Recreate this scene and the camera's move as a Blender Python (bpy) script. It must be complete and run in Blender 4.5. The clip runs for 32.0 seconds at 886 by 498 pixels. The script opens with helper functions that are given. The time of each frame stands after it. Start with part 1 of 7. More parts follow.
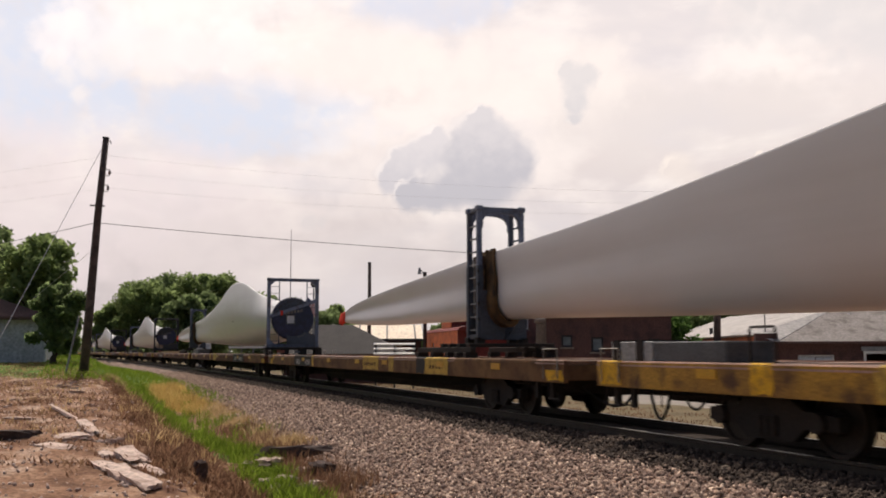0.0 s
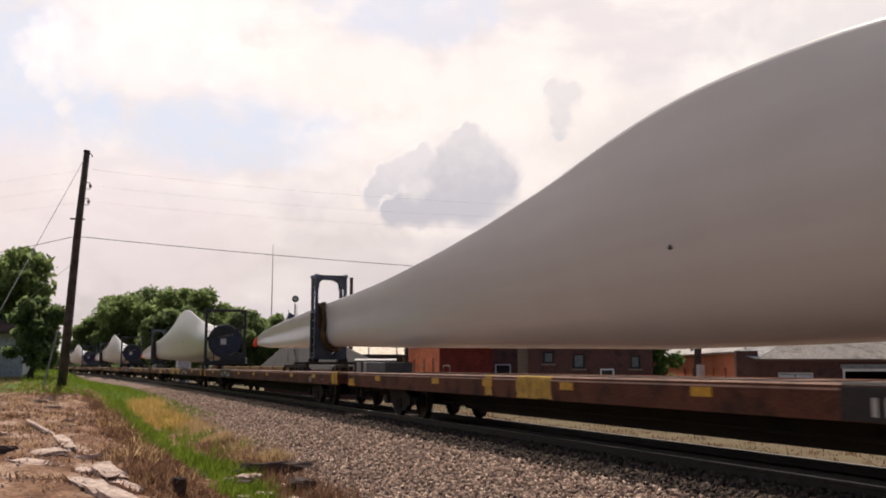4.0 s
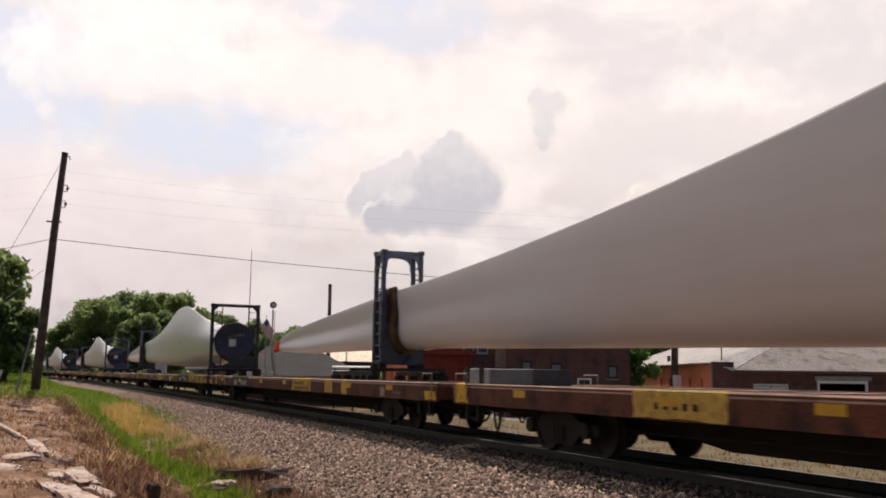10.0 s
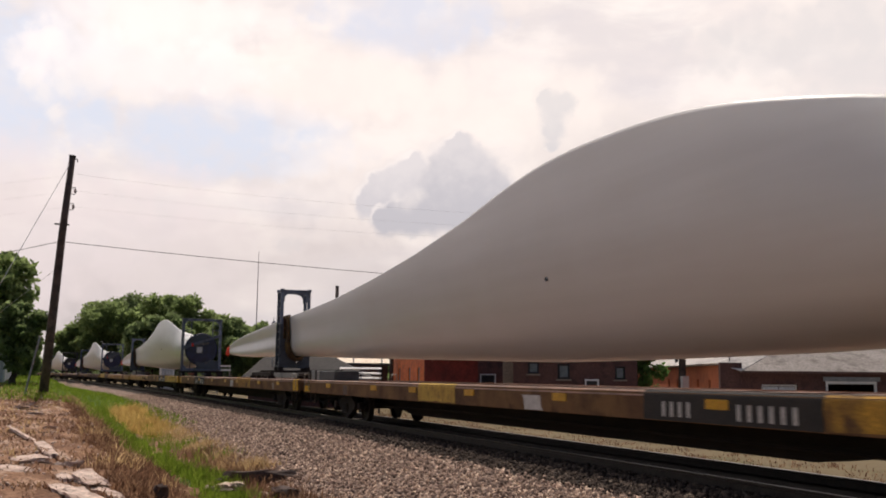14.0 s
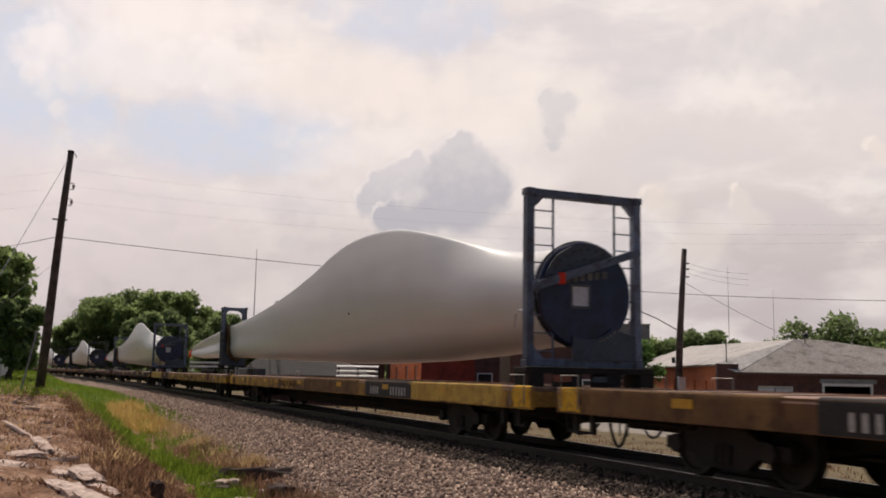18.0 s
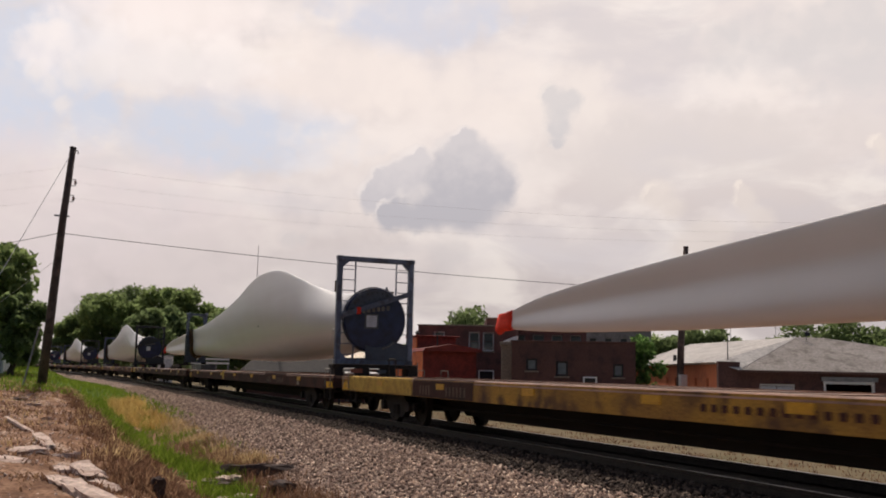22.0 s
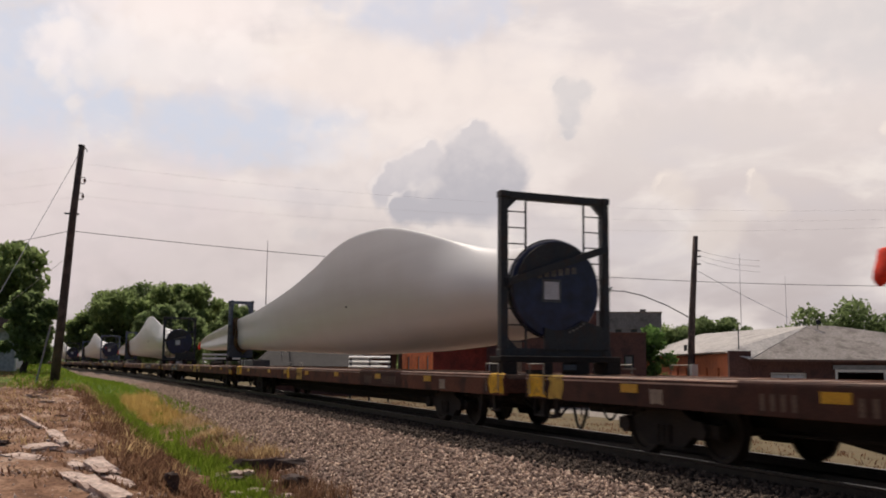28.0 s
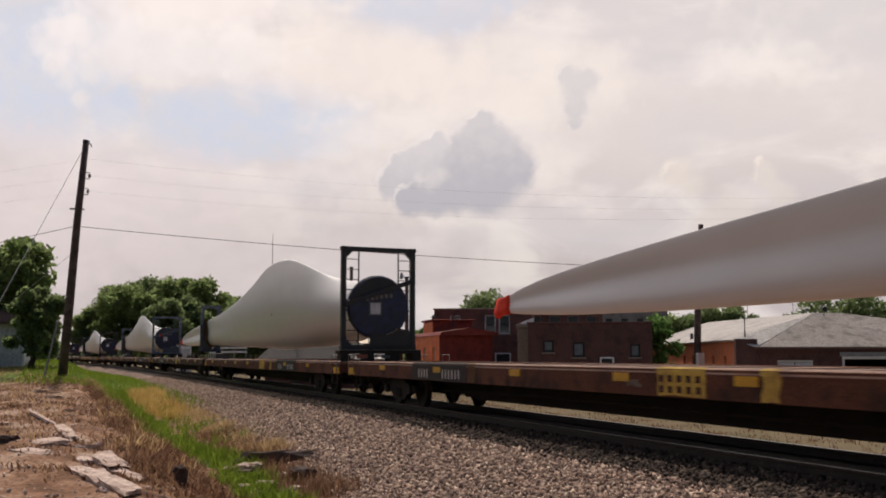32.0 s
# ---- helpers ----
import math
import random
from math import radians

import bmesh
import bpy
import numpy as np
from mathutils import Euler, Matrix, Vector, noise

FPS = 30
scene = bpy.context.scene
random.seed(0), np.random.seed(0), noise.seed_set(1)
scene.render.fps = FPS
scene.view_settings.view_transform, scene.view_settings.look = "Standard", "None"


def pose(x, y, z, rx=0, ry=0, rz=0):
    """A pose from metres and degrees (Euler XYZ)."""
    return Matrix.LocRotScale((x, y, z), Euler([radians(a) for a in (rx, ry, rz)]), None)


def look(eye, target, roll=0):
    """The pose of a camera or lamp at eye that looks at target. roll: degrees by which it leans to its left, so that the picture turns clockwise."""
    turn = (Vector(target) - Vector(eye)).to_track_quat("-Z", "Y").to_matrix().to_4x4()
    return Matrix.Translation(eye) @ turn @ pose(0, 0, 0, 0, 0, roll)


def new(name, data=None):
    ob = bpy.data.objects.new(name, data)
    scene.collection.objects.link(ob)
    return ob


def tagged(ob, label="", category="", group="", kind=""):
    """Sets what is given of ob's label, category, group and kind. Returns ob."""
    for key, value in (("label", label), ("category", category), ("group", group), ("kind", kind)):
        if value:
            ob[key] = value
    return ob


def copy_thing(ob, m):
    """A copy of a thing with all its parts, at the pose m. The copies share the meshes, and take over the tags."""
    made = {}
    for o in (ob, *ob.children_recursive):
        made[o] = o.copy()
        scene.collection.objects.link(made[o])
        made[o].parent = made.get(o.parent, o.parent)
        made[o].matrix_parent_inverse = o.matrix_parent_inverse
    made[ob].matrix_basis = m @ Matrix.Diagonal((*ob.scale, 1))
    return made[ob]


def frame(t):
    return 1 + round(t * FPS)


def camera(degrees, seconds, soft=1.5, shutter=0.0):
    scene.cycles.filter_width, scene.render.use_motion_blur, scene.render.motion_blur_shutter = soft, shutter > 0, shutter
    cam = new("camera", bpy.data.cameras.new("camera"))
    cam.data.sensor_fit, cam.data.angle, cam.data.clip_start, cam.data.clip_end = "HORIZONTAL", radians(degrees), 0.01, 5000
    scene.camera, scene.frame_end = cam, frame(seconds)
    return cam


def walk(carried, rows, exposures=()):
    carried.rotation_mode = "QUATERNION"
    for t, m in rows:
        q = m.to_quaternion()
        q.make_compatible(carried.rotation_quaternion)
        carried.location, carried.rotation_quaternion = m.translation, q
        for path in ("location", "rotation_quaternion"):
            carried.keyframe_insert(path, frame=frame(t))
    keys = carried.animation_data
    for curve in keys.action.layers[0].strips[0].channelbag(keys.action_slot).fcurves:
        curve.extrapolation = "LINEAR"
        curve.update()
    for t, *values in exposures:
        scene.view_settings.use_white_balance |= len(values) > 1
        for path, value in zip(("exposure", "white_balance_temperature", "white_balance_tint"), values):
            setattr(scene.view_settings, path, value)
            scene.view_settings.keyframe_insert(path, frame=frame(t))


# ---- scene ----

# ---------------------------------------------------------------- camera
# World: x runs along the railway (the train goes towards +x), z = 0 is the top of the rails.
cam = camera(50.43, 32.0, soft=1.85, shutter=0.22)
EYE = (0.0, -8.79, 1.246)
# seconds, turn to the left from +y, tilt up, lean (degrees); the camera is held by hand on one spot
CAMERA_TURNS = [
    (0, 70.579, 6.157, -0.151), (0.5, 70.458, 6.261, -0.264), (1, 70.372, 6.544, -0.142), (1.5, 70.237, 6.745, -0.168),
    (2, 70.192, 6.807, -0.136), (2.5, 70.185, 6.849, -0.100), (3, 70.040, 6.902, -0.135), (3.5, 69.779, 6.980, -0.018),
    (5.5, 68.643, 7.671, 0.222), (6, 68.430, 7.777, 0.279), (6.5, 68.303, 7.828, 0.075), (7, 68.165, 7.902, 0.460),
    (7.5, 68.177, 7.867, 0.542), (8, 68.251, 7.852, 0.658), (8.5, 68.286, 7.725, 0.268), (9, 68.328, 7.654, 0.342),
    (9.5, 68.306, 7.591, 0.467), (10, 68.224, 7.606, 0.670), (10.5, 68.203, 7.633, 0.620), (11, 68.289, 7.610, 0.360),
    (11.5, 68.434, 7.609, 0.532), (12, 68.510, 7.637, 0.661), (12.5, 68.567, 7.693, 0.482), (13, 68.599, 7.662, 0.283),
    (13.5, 68.642, 7.693, 0.487), (14, 68.646, 7.682, 0.553), (14.5, 68.672, 7.668, 0.508), (16.5, 68.713, 7.603, 0.703),
    (17, 68.663, 7.555, 0.707), (17.5, 68.594, 7.574, 0.956), (18, 68.526, 7.607, 1.052), (18.5, 68.449, 7.639, 1.013),
    (19, 68.443, 7.663, 1.057), (19.5, 68.428, 7.695, 1.092), (20, 68.429, 7.726, 1.092), (20.5, 68.462, 7.623, 0.932),
    (21, 68.554, 7.481, 0.984), (21.5, 68.651, 7.397, 0.928), (22, 68.623, 7.429, 1.189), (22.5, 68.489, 7.450, 1.174),
    (23, 68.452, 7.587, 1.535), (23.5, 68.407, 7.656, 1.388), (24, 68.307, 7.681, 1.421), (24.5, 68.161, 7.838, 1.695),
    (25, 68.104, 7.877, 1.521), (25.5, 68.105, 7.807, 1.306), (27.5, 68.812, 7.102, 0.430), (28, 69.166, 6.986, 0.515),
    (28.5, 69.376, 6.780, 0.258), (29, 69.530, 6.617, 0.137), (29.5, 69.579, 6.508, 0.228), (30, 69.676, 6.471, 0.247),
    (30.5, 69.681, 6.472, 0.149), (31, 69.653, 6.494, -0.026), (31.5, 69.578, 6.475, -0.165), (32, 69.477, 6.449, -0.078),
]
# the camera opens up a little whenever a pale blade fills the picture
EXPOSURES = [(0, 0.3), (1, 0.15), (2, 0.1), (3, 0.2), (3.8, 0.34), (4.6, 0.34), (5.5, 0.2), (6.2, 0.04), (7, 0.0), (8, 0.06), (8.8, 0.28), (9.5, 0.38), (10.3, 0.26), (11.2, 0.1), (13, 0.08), (13.8, 0.25), (14.7, 0.35),
             (15.5, 0.22), (16.4, 0.08), (18, 0.08), (18.8, 0.26), (19.6, 0.3), (20.4, 0.17), (21.3, 0.1), (23.1, 0.08), (23.9, 0.25), (24.8, 0.28), (25.6, 0.24), (26.5, 0.08), (28.2, 0.08), (29, 0.36), (29.8, 0.4),
             (30.6, 0.29), (31.4, 0.14), (32, 0.08)]
walk(cam, [(t, pose(*EYE, 90 + tilt, 0, yaw) @ pose(0, 0, 0, 0, 0, lean)) for t, yaw, tilt, lean in CAMERA_TURNS],
     [(t, stops, 6850, 13) for t, stops in EXPOSURES])

# ---------------------------------------------------------------- world, sun
SUN_AZ, SUN_EL = 175.0, 56.0      # degrees from +x towards +y, degrees above the horizon
world = bpy.data.worlds.new("world")
scene.world = world
world.use_nodes = True
wn = world.node_tree.nodes
sky_node = wn.new("ShaderNodeTexSky")
sky_node.sky_type, sky_node.sun_disc = "NISHITA", False
sky_node.sun_elevation, sky_node.sun_rotation = radians(SUN_EL), radians(90 - SUN_AZ)
sky_node.air_density, sky_node.dust_density, sky_node.ozone_density = 1.0, 4.0, 1.0
wn["Background"].inputs["Strength"].default_value = 0.075
world.node_tree.links.new(sky_node.outputs[0], wn["Background"].inputs[0])
sun = new("sun", bpy.data.lights.new("sun", "SUN"))
sun.data.energy, sun.data.angle, sun.data.color = 2.5, radians(1.5), (1.0, 0.94, 0.86)
sun_way = Vector((math.cos(radians(SUN_AZ)) * math.cos(radians(SUN_EL)), math.sin(radians(SUN_AZ)) * math.cos(radians(SUN_EL)), math.sin(radians(SUN_EL))))
sun.matrix_world = look(sun_way * 100, (0, 0, 0))


# ---------------------------------------------------------------- materials
def mat(name, a, b=None, scale=3.0, rough=0.8, metal=0.0, bump=0.0, fine=40.0, stain=None, stain_amount=0.5, spec=0.3, rand=0.0, grain=0.27):
    """A surface of two colours mixed by coarse noise, fine grain in the colour and the relief, and stains of a third colour."""
    m = bpy.data.materials.new(name)
    m.use_nodes = True
    n, l = m.node_tree.nodes, m.node_tree.links
    p = n["Principled BSDF"]
    p.inputs["Roughness"].default_value, p.inputs["Metallic"].default_value = rough, metal
    p.inputs["Specular IOR Level"].default_value = spec
    b = b or tuple(c * 0.75 for c in a)
    co = n.new("ShaderNodeTexCoord")
    big, small = n.new("ShaderNodeTexNoise"), n.new("ShaderNodeTexNoise")
    big.inputs["Scale"].default_value, big.inputs["Detail"].default_value = scale, 5
    small.inputs["Scale"].default_value, small.inputs["Detail"].default_value = fine, 4
    for t in (big, small):
        l.new(co.outputs["Object"], t.inputs["Vector"])
    ramp = n.new("ShaderNodeMapRange")
    ramp.inputs[1].default_value, ramp.inputs[2].default_value = 0.35, 0.65
    l.new(big.outputs[0], ramp.inputs[0])
    mix = n.new("ShaderNodeMix")
    mix.data_type = "RGBA"
    mix.inputs["A"].default_value, mix.inputs["B"].default_value = (*a, 1), (*b, 1)
    l.new(ramp.outputs[0], mix.inputs["Factor"])
    speck = n.new("ShaderNodeMix")
    speck.data_type, speck.blend_type = "RGBA", "MULTIPLY"
    gr = n.new("ShaderNodeMapRange")
    gr.inputs[1].default_value, gr.inputs[2].default_value, gr.inputs[3].default_value, gr.inputs[4].default_value = 0.3, 0.7, 1 - grain, 1 + grain
    l.new(small.outputs[0], gr.inputs[0])
    speck.inputs["Factor"].default_value = 1.0
    l.new(mix.outputs["Result"], speck.inputs["A"])
    l.new(gr.outputs[0], speck.inputs["B"])
    out = speck.outputs["Result"]
    if stain:
        st = n.new("ShaderNodeTexNoise")
        st.inputs["Scale"].default_value, st.inputs["Detail"].default_value = scale * 2.3, 8
        l.new(co.outputs["Object"], st.inputs["Vector"])
        sr = n.new("ShaderNodeMapRange")
        sr.inputs[1].default_value, sr.inputs[2].default_value, sr.inputs[4].default_value = 0.5, 0.66, stain_amount
        l.new(st.outputs[0], sr.inputs[0])
        sm = n.new("ShaderNodeMix")
        sm.data_type = "RGBA"
        sm.inputs["B"].default_value = (*stain, 1)
        l.new(sr.outputs[0], sm.inputs["Factor"])
        l.new(out, sm.inputs["A"])
        out = sm.outputs["Result"]
    if rand:
        info, rr, rm = n.new("ShaderNodeObjectInfo"), n.new("ShaderNodeMapRange"), n.new("ShaderNodeMix")
        rr.inputs[3].default_value, rr.inputs[4].default_value = 1 - rand, 1 + rand
        rm.data_type, rm.blend_type = "RGBA", "MULTIPLY"
        rm.inputs["Factor"].default_value = 1.0
        l.new(info.outputs["Random"], rr.inputs[0])
        l.new(out, rm.inputs["A"])
        l.new(rr.outputs[0], rm.inputs["B"])
        out = rm.outputs["Result"]
    l.new(out, p.inputs["Base Color"])
    if bump:
        bn = n.new("ShaderNodeBump")
        bn.inputs["Strength"].default_value, bn.inputs["Distance"].default_value = bump, 0.02
        l.new(small.outputs[0], bn.inputs["Height"])
        l.new(bn.outputs[0], p.inputs["Normal"])
    return m


def leaf_mat(name, a, b, c):
    """Foliage: three greens, varied from leaf to leaf."""
    m = bpy.data.materials.new(name)
    m.use_nodes = True
    n, l = m.node_tree.nodes, m.node_tree.links
    p = n["Principled BSDF"]
    p.inputs["Roughness"].default_value, p.inputs["Specular IOR Level"].default_value = 0.7, 0.1
    geo, ramp = n.new("ShaderNodeNewGeometry"), n.new("ShaderNodeValToRGB")
    ramp.color_ramp.elements[0].color, ramp.color_ramp.elements[1].color = (*a, 1), (*c, 1)
    ramp.color_ramp.elements.new(0.5).color = (*b, 1)
    l.new(geo.outputs["Random Per Island"], ramp.inputs[0])
    l.new(ramp.outputs[0], p.inputs["Base Color"])
    glow, both = n.new("ShaderNodeBsdfTranslucent"), n.new("ShaderNodeMixShader")
    both.inputs[0].default_value = 0.72
    l.new(ramp.outputs[0], glow.inputs[0])
    l.new(p.outputs[0], both.inputs[1])
    l.new(glow.outputs[0], both.inputs[2])
    l.new(both.outputs[0], n["Material Output"].inputs[0])
    return m


M = {
    "red": mat("red_cloth", (0.75, 0.05, 0.02), (0.62, 0.035, 0.015), 4, 0.85, bump=0.3, fine=25),
    "navy": mat("navy_tarpaulin", (0.009, 0.013, 0.045), (0.014, 0.02, 0.066), 2.5, 0.3, bump=0.9, fine=5, spec=0.5),
    "frame": mat("blue_grey_steel", (0.16, 0.185, 0.25), (0.11, 0.13, 0.18), 2.0, 0.55, fine=30, stain=(0.07, 0.045, 0.03), stain_amount=0.5, rand=0.35),
    "frame_dark": mat("dark_steel_frame", (0.03, 0.034, 0.04), (0.045, 0.045, 0.045), 2.0, 0.55, fine=30, stain=(0.06, 0.035, 0.025), stain_amount=0.5),
    "wrap_pad": mat("rust_brown_pad", (0.15, 0.085, 0.048), (0.085, 0.05, 0.032), 2.5, 0.9, fine=22, stain=(0.26, 0.15, 0.06), stain_amount=0.7),
    "frame_plate": mat("blue_grey_plate", (0.085, 0.1, 0.125), (0.06, 0.07, 0.09), 1.5, 0.6, fine=30, stain=(0.06, 0.045, 0.035), stain_amount=0.5),
    "saddle": mat("yellow_brown_saddle", (0.15, 0.085, 0.03), (0.075, 0.042, 0.02), 2.2, 0.8, bump=0.3, fine=35, stain=(0.035, 0.025, 0.018), stain_amount=0.8),
    "brown": mat("oxide_brown_sill", (0.155, 0.054, 0.03), (0.095, 0.035, 0.022), 0.9, 0.7, bump=0.15, fine=30, stain=(0.035, 0.021, 0.017), stain_amount=0.8, grain=0.4, spec=0.14),
    "brown_dark": mat("dark_brown_sill", (0.085, 0.036, 0.026), (0.055, 0.026, 0.02), 0.9, 0.75, bump=0.15, fine=45, stain=(0.03, 0.02, 0.016), stain_amount=0.7, spec=0.14),
    "yellow_sill": mat("worn_yellow_sill", (0.5, 0.27, 0.035), (0.26, 0.13, 0.028), 0.9, 0.7, bump=0.15, fine=30, stain=(0.075, 0.035, 0.02), stain_amount=0.9, grain=0.4),
    "yellow": mat("dirty_yellow_paint", (0.6, 0.39, 0.07), (0.46, 0.28, 0.055), 3.0, 0.75, fine=50, stain=(0.2, 0.11, 0.04), stain_amount=0.5),
    "end_yellow": mat("bright_end_yellow", (0.76, 0.42, 0.015), (0.62, 0.33, 0.014), 4.0, 0.6, fine=50, stain=(0.2, 0.1, 0.03), stain_amount=0.5),
    "tan": mat("sun_bleached_sill_paint", (0.22, 0.12, 0.05), (0.14, 0.072, 0.036), 1.4, 0.75, bump=0.1, fine=50, stain=(0.085, 0.045, 0.025), stain_amount=0.8, spec=0.16),
    # lighter than the sills: the upper corner's highlight is put into this colour
    "lip": mat("worn_glint_sill_lip", (0.42, 0.23, 0.15), (0.3, 0.15, 0.095), 0.8, 0.4, bump=0.15, fine=25, stain=(0.14, 0.07, 0.045), stain_amount=0.7, spec=0.5),
    "cream_patch": mat("faded_cream_patch", (0.34, 0.27, 0.21), (0.25, 0.19, 0.145), 5.0, 0.8, fine=50),
    "faded": mat("faded_chalk_marks", (0.16, 0.115, 0.085), (0.12, 0.08, 0.06), 4.0, 0.8, fine=50),
    "amber": mat("amber_reflector", (0.62, 0.33, 0.02), (0.52, 0.26, 0.02), 6, 0.4, fine=60),
    "black_panel": mat("black_paint_panel", (0.022, 0.02, 0.019), (0.034, 0.028, 0.025), 3, 0.7, fine=40),
    "white_paint": mat("faded_white_paint", (0.6, 0.57, 0.53), (0.46, 0.43, 0.4), 8, 0.8, fine=60),
    "deck": mat("worn_steel_deck", (0.27, 0.15, 0.095), (0.19, 0.1, 0.062), 1.3, 0.6, bump=0.25, fine=30, stain=(0.1, 0.06, 0.045), stain_amount=0.6),
    "under": mat("dirty_underframe", (0.021, 0.017, 0.015), (0.034, 0.025, 0.02), 2, 0.85, fine=30),
    "wheel": mat("rolled_steel_wheel", (0.03, 0.022, 0.018), (0.045, 0.033, 0.026), 3, 0.6, 0.2, fine=40),
    "rubber": mat("black_rubber_hose", (0.015, 0.015, 0.015), (0.025, 0.025, 0.025), 6, 0.6),
    "bright": mat("worn_bright_steel", (0.34, 0.32, 0.28), (0.22, 0.19, 0.16), 6, 0.5, 0.5, fine=60),
    "dark_roof": mat("dark_grey_shingles", (0.065, 0.058, 0.054), (0.05, 0.045, 0.042), 1.0, 0.85, bump=0.3, fine=12),
    "trim_grey": mat("galvanised_sheet", (0.36, 0.36, 0.35), (0.28, 0.28, 0.275), 2.0, 0.6, metal=0.2, fine=25, stain=(0.16, 0.13, 0.11), stain_amount=0.5),
    "grey_box": mat("grey_painted_box", (0.11, 0.115, 0.12), (0.08, 0.083, 0.087), 1.5, 0.7, fine=30, stain=(0.055, 0.05, 0.045), stain_amount=0.5),
    "paper": mat("white_label", (0.62, 0.62, 0.64), (0.5, 0.5, 0.52), 5, 0.7),
    "silver_print": mat("silver_print", (0.22, 0.21, 0.2), (0.12, 0.115, 0.11), 6, 0.7),
    "rail": mat("rail_steel", (0.06, 0.045, 0.035), (0.045, 0.034, 0.028), 4, 0.5, 0.3, fine=30),
    "rail_head": mat("polished_rail_head", (0.32, 0.3, 0.28), (0.25, 0.23, 0.21), 4, 0.35, 0.8, fine=30),
    "tie": mat("creosoted_tie", (0.035, 0.027, 0.022), (0.055, 0.042, 0.033), 3, 0.9, bump=0.4, fine=25),
    "pole": mat("weathered_pole_wood", (0.13, 0.088, 0.075), (0.085, 0.06, 0.052), 1.5, 0.9, bump=0.4, fine=25, stain=(0.04, 0.028, 0.025), stain_amount=0.6),
    "wire": mat("black_cable", (0.1, 0.095, 0.1), (0.13, 0.12, 0.125), 1, 0.6),
    "thin_wire": mat("weathered_aluminium_wire", (0.72, 0.69, 0.69), (0.66, 0.63, 0.63), 1, 0.6),
    "brick_dark": mat("dark_brown_brick", (0.13, 0.062, 0.05), (0.098, 0.049, 0.042), 0.8, 0.9, bump=0.3, fine=14, stain=(0.05, 0.03, 0.028), stain_amount=0.6),
    "flag_red": mat("faded_red_cloth", (0.5, 0.07, 0.07), (0.42, 0.06, 0.06), 4, 0.85, fine=30),
    "flag_white": mat("white_cloth", (0.78, 0.74, 0.72), (0.7, 0.66, 0.64), 4, 0.85, fine=30),
    "flag_blue": mat("navy_cloth", (0.06, 0.07, 0.17), (0.045, 0.055, 0.13), 4, 0.85, fine=30),
    "brick_red": mat("old_red_brick", (0.2, 0.085, 0.068), (0.14, 0.065, 0.054), 0.8, 0.9, bump=0.3, fine=14, stain=(0.06, 0.04, 0.036), stain_amount=0.6),
    "brick_orange": mat("orange_brick", (0.56, 0.17, 0.07), (0.44, 0.125, 0.055), 0.7, 0.9, bump=0.3, fine=14, stain=(0.3, 0.1, 0.06), stain_amount=0.5),
    "stone": mat("buff_stone", (0.3, 0.23, 0.18), (0.24, 0.18, 0.14), 1.2, 0.9, fine=12),
    "grey_stone": mat("grey_stucco", (0.3, 0.28, 0.265), (0.23, 0.215, 0.205), 0.6, 0.9, fine=9, stain=(0.09, 0.08, 0.075), stain_amount=0.6),
    "roof": mat("grey_composition_roof", (0.48, 0.45, 0.42), (0.4, 0.37, 0.35), 0.5, 0.85, bump=0.2, fine=7, stain=(0.17, 0.15, 0.14), stain_amount=0.5),
    # darker than the roof above: shade of the depot's front slope in the colour
    "hip_roof": mat("shaded_brown_grey_roof", (0.31, 0.275, 0.25), (0.25, 0.22, 0.2), 0.7, 0.9, bump=0.3, fine=9, stain=(0.11, 0.092, 0.08), stain_amount=0.6),
    "roof_brown": mat("brown_shingle_roof", (0.15, 0.085, 0.07), (0.11, 0.065, 0.055), 1, 0.9, bump=0.3, fine=12),
    "siding": mat("pale_grey_siding", (0.52, 0.52, 0.54), (0.45, 0.45, 0.47), 0.7, 0.8, fine=8),
    "trim": mat("white_trim", (0.78, 0.75, 0.72), (0.68, 0.65, 0.62), 2, 0.7),
    "cream": mat("cream_metal_siding", (0.86, 0.72, 0.55), (0.78, 0.64, 0.48), 0.7, 0.7, fine=5),
    "dark_trim": mat("dark_window_frame", (0.03, 0.03, 0.032), (0.045, 0.04, 0.04), 3, 0.6),
    "glass": mat("window_glass", (0.05, 0.06, 0.065), (0.035, 0.042, 0.047), 1.0, 0.08, spec=0.6),
    "blind": mat("window_blind", (0.2, 0.215, 0.22), (0.14, 0.155, 0.16), 3, 0.7),
    "caboose_orange": mat("faded_orange_paint", (0.82, 0.2, 0.05), (0.66, 0.14, 0.035), 1.2, 0.6, fine=12, stain=(0.45, 0.1, 0.035), stain_amount=0.6),
    "caboose_red": mat("dull_red_paint", (0.24, 0.035, 0.025), (0.17, 0.027, 0.02), 1.2, 0.65, fine=12, stain=(0.1, 0.02, 0.016), stain_amount=0.5),
    "timber": mat("weathered_deck_timber", (0.35, 0.23, 0.1), (0.23, 0.15, 0.068), 2.0, 0.85, bump=0.3, fine=30),
    "placard": mat("faded_orange_placard", (0.36, 0.12, 0.07), (0.28, 0.09, 0.055), 4, 0.7, fine=40),
    "strap": mat("pale_webbing_strap", (0.32, 0.3, 0.27), (0.2, 0.18, 0.16), 6, 0.9, fine=40),
    "bark": mat("tree_bark", (0.075, 0.055, 0.042), (0.05, 0.038, 0.03), 2, 0.95, bump=0.4, fine=15),
    "leaf": leaf_mat("tree_leaf", (0.18, 0.24, 0.095), (0.23, 0.3, 0.115), (0.285, 0.36, 0.145)),
    "leaf_dark": leaf_mat("dark_tree_leaf", (0.145, 0.19, 0.085), (0.18, 0.24, 0.1), (0.225, 0.29, 0.125)),
